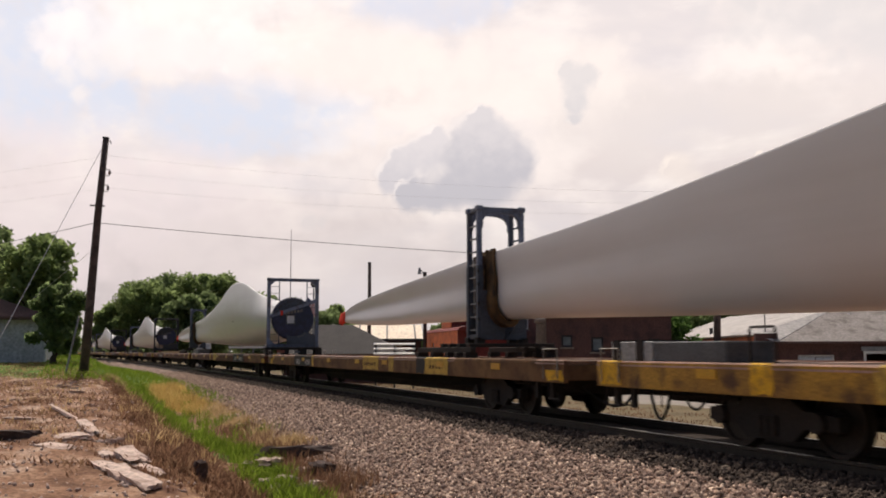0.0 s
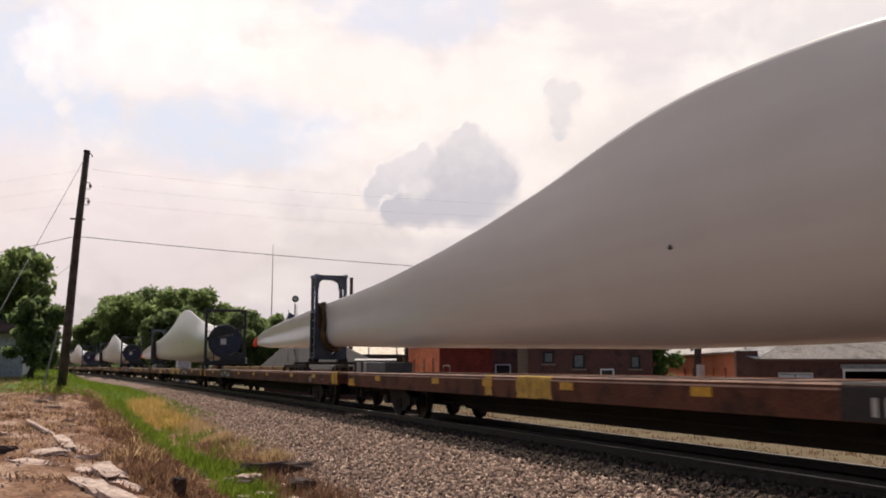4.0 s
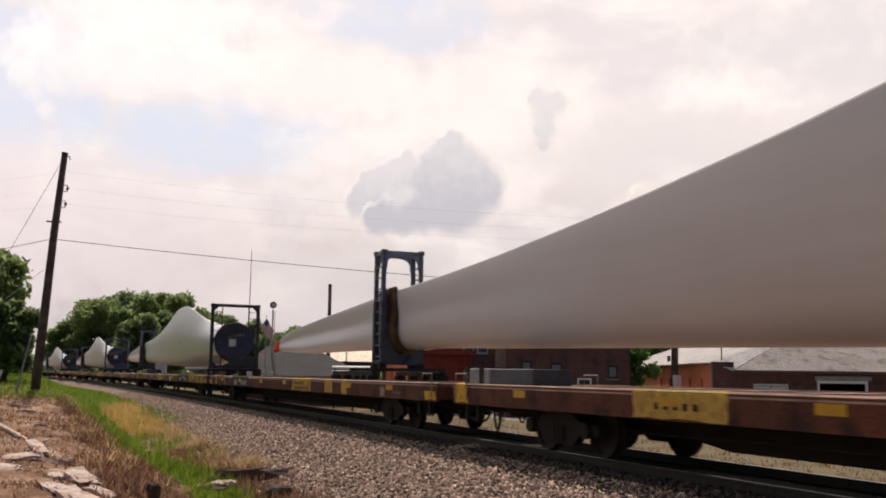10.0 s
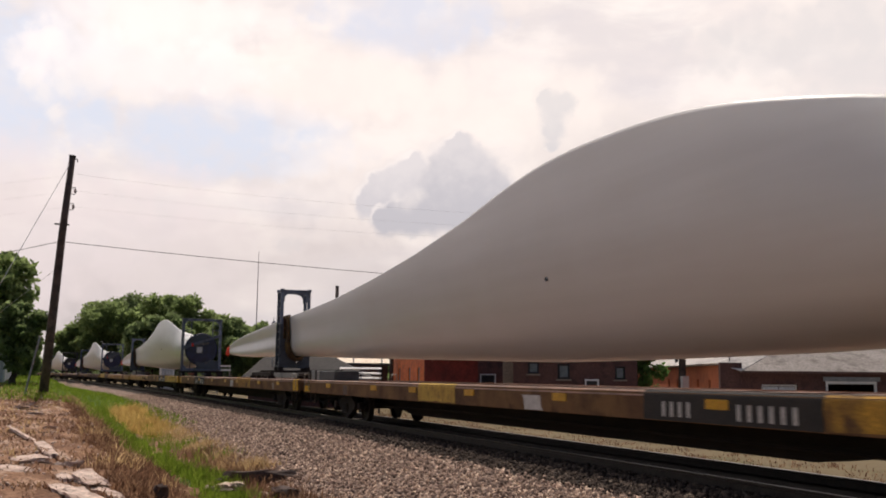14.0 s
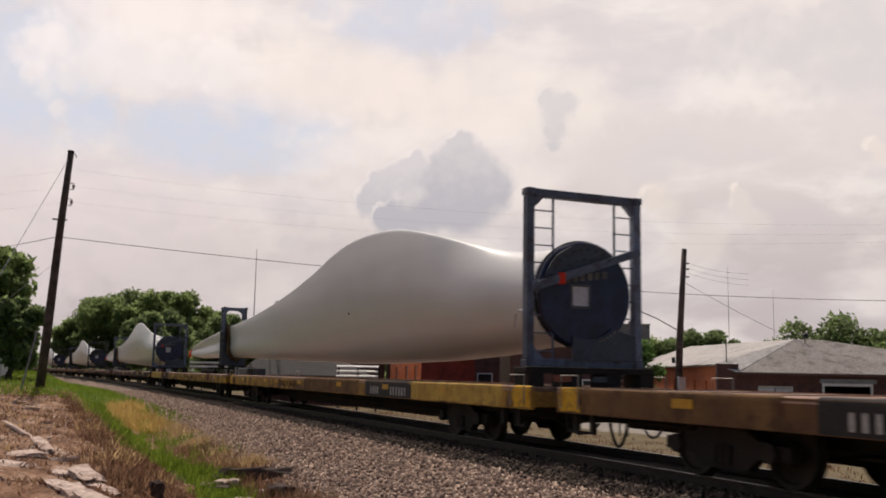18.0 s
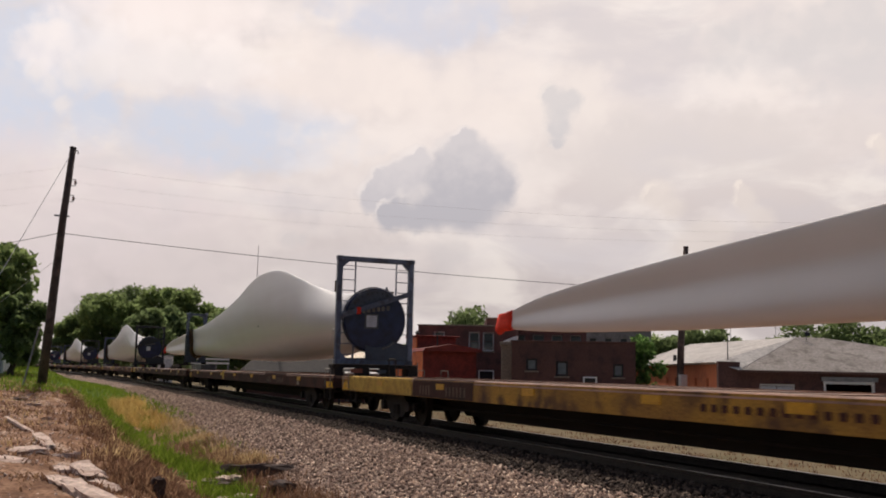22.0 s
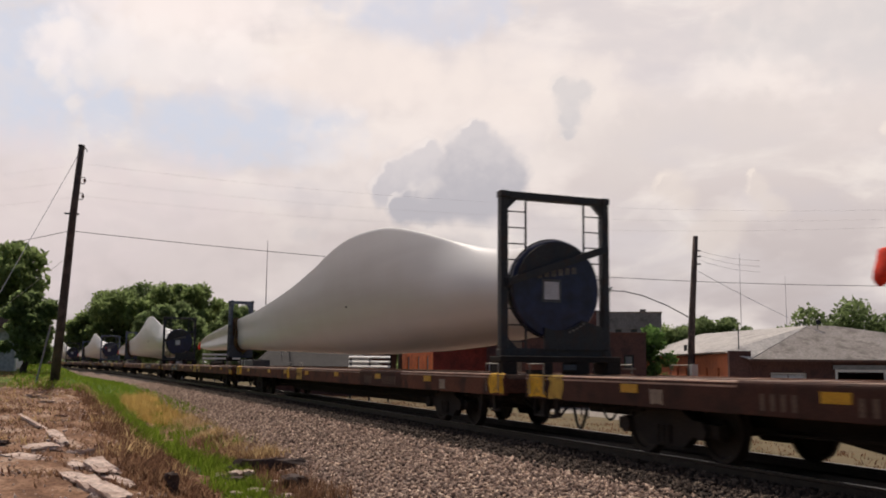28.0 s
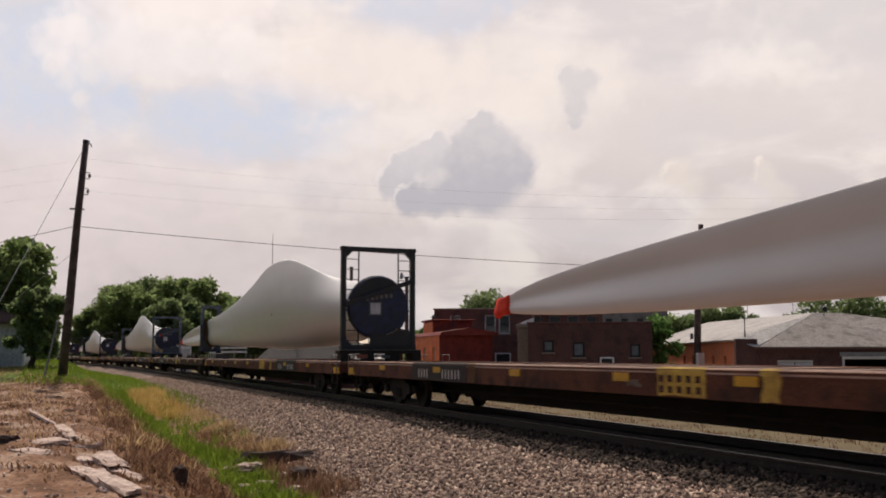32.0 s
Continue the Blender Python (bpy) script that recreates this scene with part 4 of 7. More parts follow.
# ---------------------------------------------------------------- mid-blade clamp
def build_clamp(z1):
    """Origin where the root frame stands; the clamp itself lies 33.8 m behind."""
    root = thing("blade_clamp", "tall blue-grey steel clamp tower holding the blade in a padded saddle", "steel clamp", group="blade clamps")
    x0, x1, w, z0 = -34.13, -33.54, 0.53, 1.49
    fr, pl = M["frame"], M["frame_plate"]
    for x in (x0, x1):
        for y in (-w, w):
            post = part("post", cuboid(x - 0.055, x + 0.055, y - 0.055, y + 0.055, z0, z1 - 0.1, bevel=0.01), fr, root)
            part("corner_casting", cuboid(x - 0.08, x + 0.08, y - 0.08, y + 0.08, z1 - 0.1, z1 + 0.02, bevel=0.015), fr, post)
            part("post_sleeve", cuboid(x - 0.068, x + 0.068, y - 0.068, y + 0.068, z0 + 0.002, 3.18, bevel=0.008), pl, post, "wider lower post section")
            part("foot", cuboid(x - 0.1, x + 0.1, y - 0.1, y + 0.1, 1.4, z0 + 0.05, bevel=0.015), M["under"], post)
    for y in (-w, w):
        part("top_rail", cuboid(x0 + 0.08, x1 - 0.08, y - 0.045, y + 0.045, z1 - 0.11, z1 - 0.01, bevel=0.008), fr, root)
        repeat("rung", cuboid(x0 + 0.055, x1 - 0.055, y - 0.022, y + 0.022, -0.016, 0.016), M["metal_grey"] if y < 0 else fr, root, [(0, 0, z0 + 0.22 + 0.3 * k) for k in range(9)])
        part("sill_beam", cuboid(x0 + 0.068, x1 - 0.068, y - 0.05, y + 0.05, z0 + 0.01, z0 + 0.12, bevel=0.008), pl, root)
    for x in (x0, x1):
        # arched head between the posts
        o = [(x - 0.045, -w + 0.055, z1 - 0.01), (x - 0.045, w - 0.055, z1 - 0.01), (x - 0.045, w - 0.055, z1 - 0.5)]
        for k in range(11):
            a = math.pi * k / 10
            o.append((x - 0.045, (w - 0.075) * math.copysign(abs(math.cos(a)) ** 0.75, math.cos(a)), z1 - 0.5 + 0.37 * math.sin(a) ** 0.6))
        o.append((x - 0.045, -w + 0.055, z1 - 0.5))
        part("arched_head", prism(bmesh.new(), o, (0.09, 0, 0)), fr, root)
        # near cradle plate under the saddle, and the far one beyond an open notch
        q = x + 0.07
        part("cradle_plate", prism(bmesh.new(), [(q, -w - 0.02, z0), (q, 0.02, z0), (q, 0.06, 1.78), (q, -0.1, 1.86), (q, -0.3, 2.2), (q, -0.36, 2.6), (q, -w - 0.02, 2.62)], (0.03, 0, 0)), pl, root)
        part("far_cradle_plate", prism(bmesh.new(), [(q, 0.08, z0), (q, w + 0.06, z0), (q, w + 0.06, 2.1), (q, 0.38, 1.9)], (0.03, 0, 0)), pl, root)
    # saddle: padded collar that follows the blade, thick below and towards the posts
    n = 44
    def collar(s, g):
        out = []
        for k, (_, y, z) in enumerate(blade_ring(s, n, g)):
            out.append((-s, y - 0.03, z - (0.02 if z > 3.2 else 0.0)))
        return out

    sx = (34.2, 34.16, 33.7, 33.16, 33.12)
    outer = [collar(s, g) for s, g in zip(sx, (0.11, 0.14, 0.15, 0.14, 0.11))]
    bm = loft(outer, cap=False)
    for shell, s in ((outer[0], sx[0]), (outer[-1], sx[-1])):
        a, b = [bm.verts.new(p) for p in collar(s, 0.0)], [bm.verts.new(p) for p in shell]
        for k in range(n):
            bm.faces.new((a[k], a[(k + 1) % n], b[(k + 1) % n], b[k]))
    saddle = part("saddle", bm, M["saddle"], root, "worn yellow-brown padded saddle collar")
    for x, z0s, z1s in ((-33.98, 2.1, 3.3), (-33.82, 2.3, 3.38), (-33.68, 2.0, 2.5)):
        part("webbing", cuboid(x - 0.03, x + 0.03, -0.492, -0.467, z0s, z1s), M["strap"], saddle, "pale webbing strap")
    part("pad_board", cuboid(x0 + 0.04, x1 - 0.04, -0.465, -0.36, 1.95, 3.42, bevel=0.015), M["wrap_pad"], saddle, "dark rust-brown pad board")
    for q in (34.0, 33.6, 33.3):
        part("strap_ratchet", tube(bmesh.new(), [(-q, -0.3, 3.44), (-q, -0.3, 3.54)], 0.05, 7), M["saddle"], saddle)
    for z in (1.95, 2.3, 2.75, 3.05):
        part("bolt", tube(bmesh.new(), [(-33.45, -0.58, z), (-33.45, -0.62, z)], 0.04, 7), M["frame_dark"], root)
    # sliding base: two long rails on small feet
    for y in (-1.0, 0.95):
        rail = part("base_rail", cuboid(-36.4, -32.75, y - 0.06, y + 0.06, 1.2, 1.32, bevel=0.01), M["under"], root)
        for x in (-36.2, -35.1, -34.1, -33.5, -32.95):
            part("rail_foot", cuboid(x - 0.1, x + 0.1, y - 0.14, y + 0.14, 1.081, 1.2, bevel=0.008), M["under"], rail)
    for x in (-34.62, x0, x1, -32.95):
        part("cross_beam", cuboid(x - 0.09, x + 0.09, -1.06, 1.01, 1.32, 1.4, bevel=0.008), M["under"], root)
    return root


# ---------------------------------------------------------------- flatcar; origin at its middle
DECK = 1.068
HALF = 13.62
TRUCK = 10.05
WHEEL_R = 0.42


def build_flatcar(sill, label):
    root = thing("flatcar", label, "flatcar", group="flatcars of the train")
    deck = part("deck", cuboid(-HALF, HALF, -1.36, 1.36, DECK - 0.07, DECK, bevel=0.008), M["deck"], root, "worn bare steel deck")
    repeat("deck_rib", cuboid(-0.03, 0.03, -1.3, 1.3, DECK + 0.001, DECK + 0.012), M["deck"], deck, [(-12.8 + 1.6 * k, 0, 0) for k in range(17)])
    for y in (-1, 1):
        # fish-bellied side sill
        y0, y1 = y * 1.4, y * 1.32
        o = [(-HALF, y0, DECK - 0.004), (HALF, y0, DECK - 0.004), (HALF, y0, DECK - 0.37), (-HALF, y0, DECK - 0.37)]
        s = part("side_sill", prism(bmesh.new(), o, (0, y1 - y0, 0)), sill, root)
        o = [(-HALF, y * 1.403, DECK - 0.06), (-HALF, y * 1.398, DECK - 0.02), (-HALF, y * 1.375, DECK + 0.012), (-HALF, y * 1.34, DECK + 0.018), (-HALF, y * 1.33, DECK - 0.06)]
        part("sill_lip", prism(bmesh.new(), o, (2 * HALF, 0, 0)), M["lip"], s, "worn rounded upper corner of the sill, highlight in its colour")
    part("centre_sill", cuboid(-HALF + 0.3, HALF - 0.3, -0.33, 0.33, 0.47, DECK - 0.08, bevel=0.01), M["under"], root)
    bm = bmesh.new()
    prism(bm, [(-8.3, -0.3, 0.47), (8.3, -0.3, 0.47), (6.8, -0.3, 0.27), (-6.8, -0.3, 0.27)], (0, 0.6, 0))
    part("belly", bm, M["under"], root)
    for k in range(9):
        x = -8 + 2 * k
        part("cross_bearer", cuboid(x - 0.08, x + 0.08, -1.3, 1.3, 0.72, DECK - 0.075), M["under"], root)
    part("brake_reservoir", tube(bmesh.new(), [(-2.6, 0.85, 0.55), (-1.2, 0.85, 0.55)], 0.19, 12), M["under"], root)
    part("brake_rod", tube(bmesh.new(), [(-8.4, -0.55, 0.42), (-3.0, -0.8, 0.5), (8.4, -0.55, 0.42)], 0.022, 6), M["under"], root)
    for e in (-1, 1):
        part("end_sill", cuboid(e * (HALF - 0.14), e * (HALF + 0.02), -1.37, 1.37, DECK - 0.33, DECK - 0.075, bevel=0.01), sill, root)
        part("coupler", cuboid(e * (HALF - 0.1), e * (HALF + 0.5), -0.13, 0.13, 0.56, 0.8, bevel=0.03), M["under"], root)
        if e < 0:
            hose = [(-HALF + 1.58 - 1.08 * k / 12, -1.12 + 0.03 * k, 0.64 - 0.4 * math.sin(math.pi * k / 12) ** 0.8) for k in range(13)]
        else:
            hose = [(HALF - 0.8, -0.6, 0.6), (HALF - 0.35, -0.55, 0.4), (HALF, -0.48, 0.3), (HALF + 0.3, -0.42, 0.34), (HALF + 0.5, -0.4, 0.5)]
        part("air_hose", tube(bmesh.new(), hose, 0.024, 7), M["rubber"], root, smooth=True)
        if e < 0:
            low = [(x + 0.5, y + 0.25, 0.62 - (0.64 - z) * 0.55) for x, y, z in hose]
            part("brake_hose", tube(bmesh.new(), low, 0.018, 6), M["rubber"], root, smooth=True)
        part("train_pipe", tube(bmesh.new(), [(e * (HALF - 2.9), -0.95, 0.62), (e * (HALF - 0.5), -0.95, 0.6)], 0.025, 6), M["under"], root)
        for x in (0.31, 0.8) if e < 0 else (0.75, 1.35):
            part("hanger", cuboid(e * (HALF - x) - 0.06, e * (HALF - x) + 0.06, -1.25, -1.2, 0.4, DECK - 0.1), M["under"], root)
        if e < 0:
            part("hanger_bar", tube(bmesh.new(), [(-HALF + 0.3, -1.23, 0.43), (-HALF + 0.82, -1.23, 0.43)], 0.014, 5), M["under"], root)
            for x in (1.0, 1.2):
                part("drop_rod", tube(bmesh.new(), [(-HALF + x, -0.9, DECK - 0.1), (-HALF + x + 0.02, -0.9, 0.4)], 0.012, 5), M["under"], root)
        for y in (-1, 1):
            bm = bmesh.new()
            x = e * (HALF - 0.45)
            tube(bm, [(x - 0.26, y * 1.43, DECK - 0.3), (x - 0.26, y * 1.43, DECK + 0.2), (x + 0.26, y * 1.43, DECK + 0.2), (x + 0.26, y * 1.43, DECK - 0.3)], 0.014, 5)
            part("grab_iron", bm, M["bright"], root)
            part("step", tube(bmesh.new(), [(x - 0.2, y * 1.36, DECK - 0.36), (x - 0.2, y * 1.36, 0.42), (x + 0.2, y * 1.36, 0.42), (x + 0.2, y * 1.36, DECK - 0.36)], 0.02, 5), M["under"], root)
    if sill is M["yellow_sill"]:
        part("tall_handrail", tube(bmesh.new(), [(-10.02, -1.31, DECK), (-10.02, -1.31, DECK + 0.42), (-10.0, -1.31, DECK + 0.45), (-9.58, -1.31, DECK + 0.45), (-9.56, -1.31, DECK + 0.42), (-9.56, -1.31, DECK)], 0.018, 6), M["under"], root)
    for e in (-1, 1):
        cx = e * TRUCK
        part("bolster", cuboid(cx - 0.2, cx + 0.2, -1.05, 1.05, 0.42, 0.62, bevel=0.02), M["under"], root)
        for y in (-1, 1):
            o = [(-1.16, 0.5), (-1.16, 0.34), (-0.62, 0.33), (-0.42, 0.17), (0.42, 0.17), (0.62, 0.33), (1.16, 0.34), (1.16, 0.5), (0.62, 0.54), (0.4, 0.66), (-0.4, 0.66), (-0.62, 0.54)]
            sf = part("side_frame", prism(bmesh.new(), [(cx + a, y * 0.92, b) for a, b in o], (0, y * 0.14, 0)), M["under"], root)
            bm = bmesh.new()
            for k in (-0.12, 0.0, 0.12):
                tube(bm, [(cx + k, y * 1.07, 0.22), (cx + k, y * 1.07, 0.46)], 0.05, 7)
            part("spring", bm, M["under"], sf)
            for a in (-0.88, 0.88):
                part("axle_box", tube(bmesh.new(), [(cx + a, y * 1.0, WHEEL_R), (cx + a, y * 1.14, WHEEL_R)], 0.12, 10), M["under"], sf)
        part("brake_beam", cuboid(cx - 0.5, cx - 0.4, -0.8, 0.8, 0.3, 0.4), M["under"], root)
        for a in (-0.88, 0.88):
            bm = bmesh.new()
            tube(bm, [(0, -1.0, 0), (0, 1.0, 0)], 0.075, 10)
            for y in (-1, 1):
                prof = [(0.675, WHEEL_R + 0.025), (0.7, WHEEL_R + 0.022), (0.705, WHEEL_R), (0.8, WHEEL_R - 0.005), (0.8, WHEEL_R - 0.06), (0.765, WHEEL_R - 0.08), (0.76, 0.16), (0.82, 0.13), (0.82, 0.08)]
                rings = [[bm.verts.new((r * math.cos(2 * math.pi * k / 24), y * v, r * math.sin(2 * math.pi * k / 24))) for k in range(24)] for v, r in prof]
                for p, q in zip(rings, rings[1:]):
                    for k in range(24):
                        bm.faces.new((p[k], p[(k + 1) % 24], q[(k + 1) % 24], q[k]))
            ws = part("wheelset", bm, M["wheel"], root)
            ws.matrix_basis = pose(cx + a, 0, WHEEL_R)
    return root


def build_spacer():
    root = thing("grey_spacer_box", "low grey steel box strapped to the flatcar deck", "steel box", group="spacer boxes")
    part("box_body", cuboid(-25.16, -23.5, -1.24, -0.5, DECK + 0.013, DECK + 0.29, bevel=0.015), M["grey_box"], root)
    part("pale_section", cuboid(-26.3, -25.163, -1.25, -0.5, DECK + 0.013, DECK + 0.3, bevel=0.012), M["trim_grey"], root, "pale galvanised end section")
    for x in (-26.14, -25.49):
        part("strap", cuboid(x - 0.09, x + 0.09, -1.265, -0.49, DECK + 0.015, DECK + 0.325), M["under"], root, "dark wide strap")
    return root


def build_dunnage():
    root = thing("deck_timbers", "row of pale timbers lying along a flatcar deck", "timber")
    for k in range(6):
        part("timber", cuboid(6.9 + 2.23 * k, 9.1 + 2.23 * k, -1.28, -1.1, DECK + 0.02, DECK + 0.17, bevel=0.012), M["timber"], root)
        part("stake", cuboid(9.08 + 2.23 * k, 9.15 + 2.23 * k, -1.31, -1.283, DECK + 0.013, DECK + 0.2, bevel=0.005), M["timber"], root, "upright stake holding the timbers")
    return root


CARS = {
    "brown": build_flatcar(M["brown"], "rusty brown flatcar with worn yellow paint patches"),
    "plain": build_flatcar(M["brown_dark"], "dark brown flatcar with amber reflectors along its sill"),
    "tan": build_flatcar(M["tan"], "sun-bleached tan flatcar with faded yellow paint"),
    "yellow": build_flatcar(M["yellow_sill"], "worn yellow flatcar with rusty sill"),
}
FRONT_CARS = {-2: "brown", -1: "tan", 0: "brown", 1: "brown", 2: "tan", 3: "yellow", 4: "plain", 5: "brown", 6: "plain", 7: "brown", 8: "plain"}
REAR_CARS = {-2: "yellow", -1: "brown", 0: "brown", 1: "tan", 2: "yellow", 3: "plain", 4: "brown", 5: "brown", 6: "plain", 7: "yellow", 8: "plain"}
# paint on the near sill: from, to (metres along the car), below the deck from, to, paint
BLOCK = [(1.7, 2.75, -0.36, -0.045, "yellow"), (3.8, 4.1, -0.38, -0.045, "yellow")]
FRONT_PAINT = {
    -1: [(-12.5, -12.2, -0.17, -0.045, "yellow"), (-5.2, -4.93, -0.36, -0.045, "yellow"), (1.43, 2.95, -0.36, -0.045, "yellow"), (3.9, 4.3, -0.37, -0.045, "yellow"), (6.1, 6.74, -0.39, -0.045, "black_panel"), (6.74, 8.23, -0.4, -0.045, "yellow"), (8.6, 12.5, -0.37, -0.045, "tan")],
    0: [(10.24, 10.52, -0.33, -0.14, "cream_patch"), (11.7, 12.13, -0.27, -0.19, "faded")],
    1: [(1.82, 4.03, -0.36, -0.045, "yellow"), (5.5, 6.26, -0.39, -0.045, "yellow"), (7.06, 7.5, -0.4, -0.045, "yellow"), (10.15, 10.46, -0.36, -0.12, "cream_patch"), (11.04, 11.56, -0.28, -0.2, "faded"), (-12.06, -11.84, -0.36, -0.045, "yellow"), (-9.93, -9.69, -0.33, -0.13, "cream_patch")],
    2: [(-12.6, -8.4, -0.36, -0.045, "tan"), (2.29, 2.9, -0.38, -0.08, "white_paint"), (3.45, 6.4, -0.38, -0.045, "yellow_sill"), (10.2, 10.5, -0.35, -0.12, "cream_patch")],
    3: [(-13.0, -8.2, -0.36, -0.045, "yellow"), (8.6, 9.4, -0.36, -0.045, "brown"), (10.2, 10.5, -0.35, -0.12, "cream_patch")],
    4: [(-12.75, -12.3, -0.36, -0.045, "yellow"), (-9.9, -9.6, -0.33, -0.13, "cream_patch"), (10.0, 10.3, -0.33, -0.13, "cream_patch")],
    5: BLOCK + [(-4.78, -4.44, -0.36, -0.045, "tan"), (0.89, 1.25, -0.26, -0.16, "faded")],
}
REAR_PAINT = {
    -2: [(-8.0, -2.0, -0.36, -0.045, "yellow"), (3.0, 4.6, -0.4, -0.045, "tan"), (-9.9, -9.5, -0.36, -0.05, "end_yellow")],
    -1: [(-4.1, -3.8, -0.38, -0.045, "yellow"), (-2.7, -1.4, -0.36, -0.045, "yellow"), (9.6, 12.9, -0.36, -0.045, "tan")],
    0: [(-0.14, 1.6, -0.38, -0.045, "yellow"), (2.98, 4.29, -0.38, -0.045, "yellow"), (-7.42, -5.48, -0.4, -0.045, "yellow")],
    1: [(-3.58, -1.56, -0.4, -0.045, "yellow"), (1.35, 1.96, -0.37, -0.12, "white_paint"), (8.1, 12.6, -0.37, -0.045, "yellow_sill"), (-9.3, -8.9, -0.36, -0.1, "faded")],
    2: [(-12.55, -12.25, -0.37, -0.1, "brown"), (8.3, 12.8, -0.37, -0.045, "yellow"), (-0.9, 4.5, -0.42, -0.045, "tan"), (-9.7, -9.45, -0.34, -0.05, "end_yellow")],
    3: [(-3.71, -3.27, -0.4, -0.045, "yellow"), (9.6, 9.9, -0.33, -0.13, "cream_patch")],
    4: [(-12.93, -12.4, -0.33, -0.05, "end_yellow"), (-3.63, -3.34, -0.4, -0.05, "end_yellow"), (-2.23, -1.5, -0.4, -0.045, "yellow"), (10.5, 10.8, -0.33, -0.13, "cream_patch")],
}
PRINTED = [(-1, "F", 1.6, 2.8), (-1, "F", 7.1, 7.9), (0, "F", 5.7, 7.3), (3, "F", 1.9, 4.6), (0, "R", -6.9, -6.0), (1, "F", 2.1, 3.8), (5, "F", 1.8, 2.65), (4, "R", -2.15, -1.58)]


BLADES = {unit: build_blade(0.14 if unit in FLEXED else 0.0, BLADE_SHIFT.get(unit, 0.0), 0.055 if unit in (2, 4) else 0.0) for unit in range(-2, 6)}
clamps_made, spacer = [build_clamp(4.41), build_clamp(4.54)], build_spacer()
FRAMES = {
    "blue": build_root_frame(M["frame"], "blue-grey steel portal frame round the blade root"),
    "dark": build_root_frame(M["frame_dark"], "dark green-black steel portal frame round the blade root"),
}
USED = set()
FLATCARS = []


def put(ob, unit, ahead, half):
    """Uses the thing itself once, and copies of it after that."""
    if ob.name in USED:
        ob = copy_thing(ob, Matrix())
    else:
        USED.add(ob.name)
    MOVERS.append((ob, unit, ahead, half))
    return ob


BAR = cuboid(-0.03, 0.03, -1.41, -1.407, DECK - 0.31, DECK - 0.12)
BAR_MESH = bpy.data.meshes.new("mark_bar")
BAR.to_mesh(BAR_MESH)
BAR.free()
BAR_MESH.materials.append(M["white_paint"])
FADED_BAR_MESH = BAR_MESH.copy()
FADED_BAR_MESH.materials[0] = M["faded"]
SMALL = cuboid(-0.05, 0.05, -1.41, -1.4075, -0.045, 0.045)
SMALL_MESH = bpy.data.meshes.new("print_bar")
SMALL.to_mesh(SMALL_MESH)
SMALL.free()
SMALL_MESH.materials.append(M["brown_dark"])


def lettering(text, material, parent, x0, x1, z, high):
    """Stencilled words on the near sill."""
    cu = bpy.data.curves.new("lettering", "FONT")
    cu.body, cu.size, cu.extrude = text, 1.0, 0.002
    tmp = bpy.data.objects.new("lettering", cu)
    me = bpy.data.meshes.new_from_object(tmp)
    bpy.data.objects.remove(tmp)
    bpy.data.curves.remove(cu)
    xs, ys = [v.co.x for v in me.vertices], [v.co.y for v in me.vertices]
    kx, ky = (x1 - x0) / (max(xs) - min(xs)), high / (max(ys) - min(ys))
    for v in me.vertices:
        px, py, pz = v.co
        v.co = (x0 + (px - min(xs)) * kx, -1.405 - pz, z + (py - min(ys)) * ky)
    me.materials.clear()
    me.materials.append(material)
    ob = new("lettering", me)
    ob.parent = parent
    return tagged(ob, "dark stencilled words")


def worn_patch(x0, x1, z0, z1):
    """A thin coat of paint with sloping, chipped sides."""
    rnd = random.Random(int(1000 * x0) + int(100 * z0))
    slant = rnd.uniform(-0.07, 0.1)
    o = [(x0 + slant * k / 4 + rnd.uniform(-0.025, 0.025), -1.404, z0 + (z1 - z0) * (4 - k) / 4) for k in range(5)]
    m = max(3, min(9, int((x1 - x0) / 0.3)))
    o += [(x0 + slant + (x1 - x0) * k / m, -1.404, z0 + rnd.uniform(-0.004, 0.03)) for k in range(1, m)]
    o += [(x1 + slant * k / 4 + rnd.uniform(-0.025, 0.025), -1.404, z0 + (z1 - z0) * (4 - k) / 4) for k in range(4, -1, -1)]
    return prism(bmesh.new(), o, (0, 0.004, 0)), slant


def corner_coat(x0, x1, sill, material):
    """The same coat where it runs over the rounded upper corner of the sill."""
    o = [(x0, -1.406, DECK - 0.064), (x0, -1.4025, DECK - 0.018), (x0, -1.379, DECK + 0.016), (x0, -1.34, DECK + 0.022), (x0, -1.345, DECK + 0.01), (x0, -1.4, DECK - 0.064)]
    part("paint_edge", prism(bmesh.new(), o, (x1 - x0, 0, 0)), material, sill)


def patch(sill, x0, x1, z0, z1, material, label=""):
    bm, slant = worn_patch(x0, x1, z0, z1)
    part("paint_patch", bm, material, sill, label)
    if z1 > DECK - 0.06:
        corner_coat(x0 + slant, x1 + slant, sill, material)


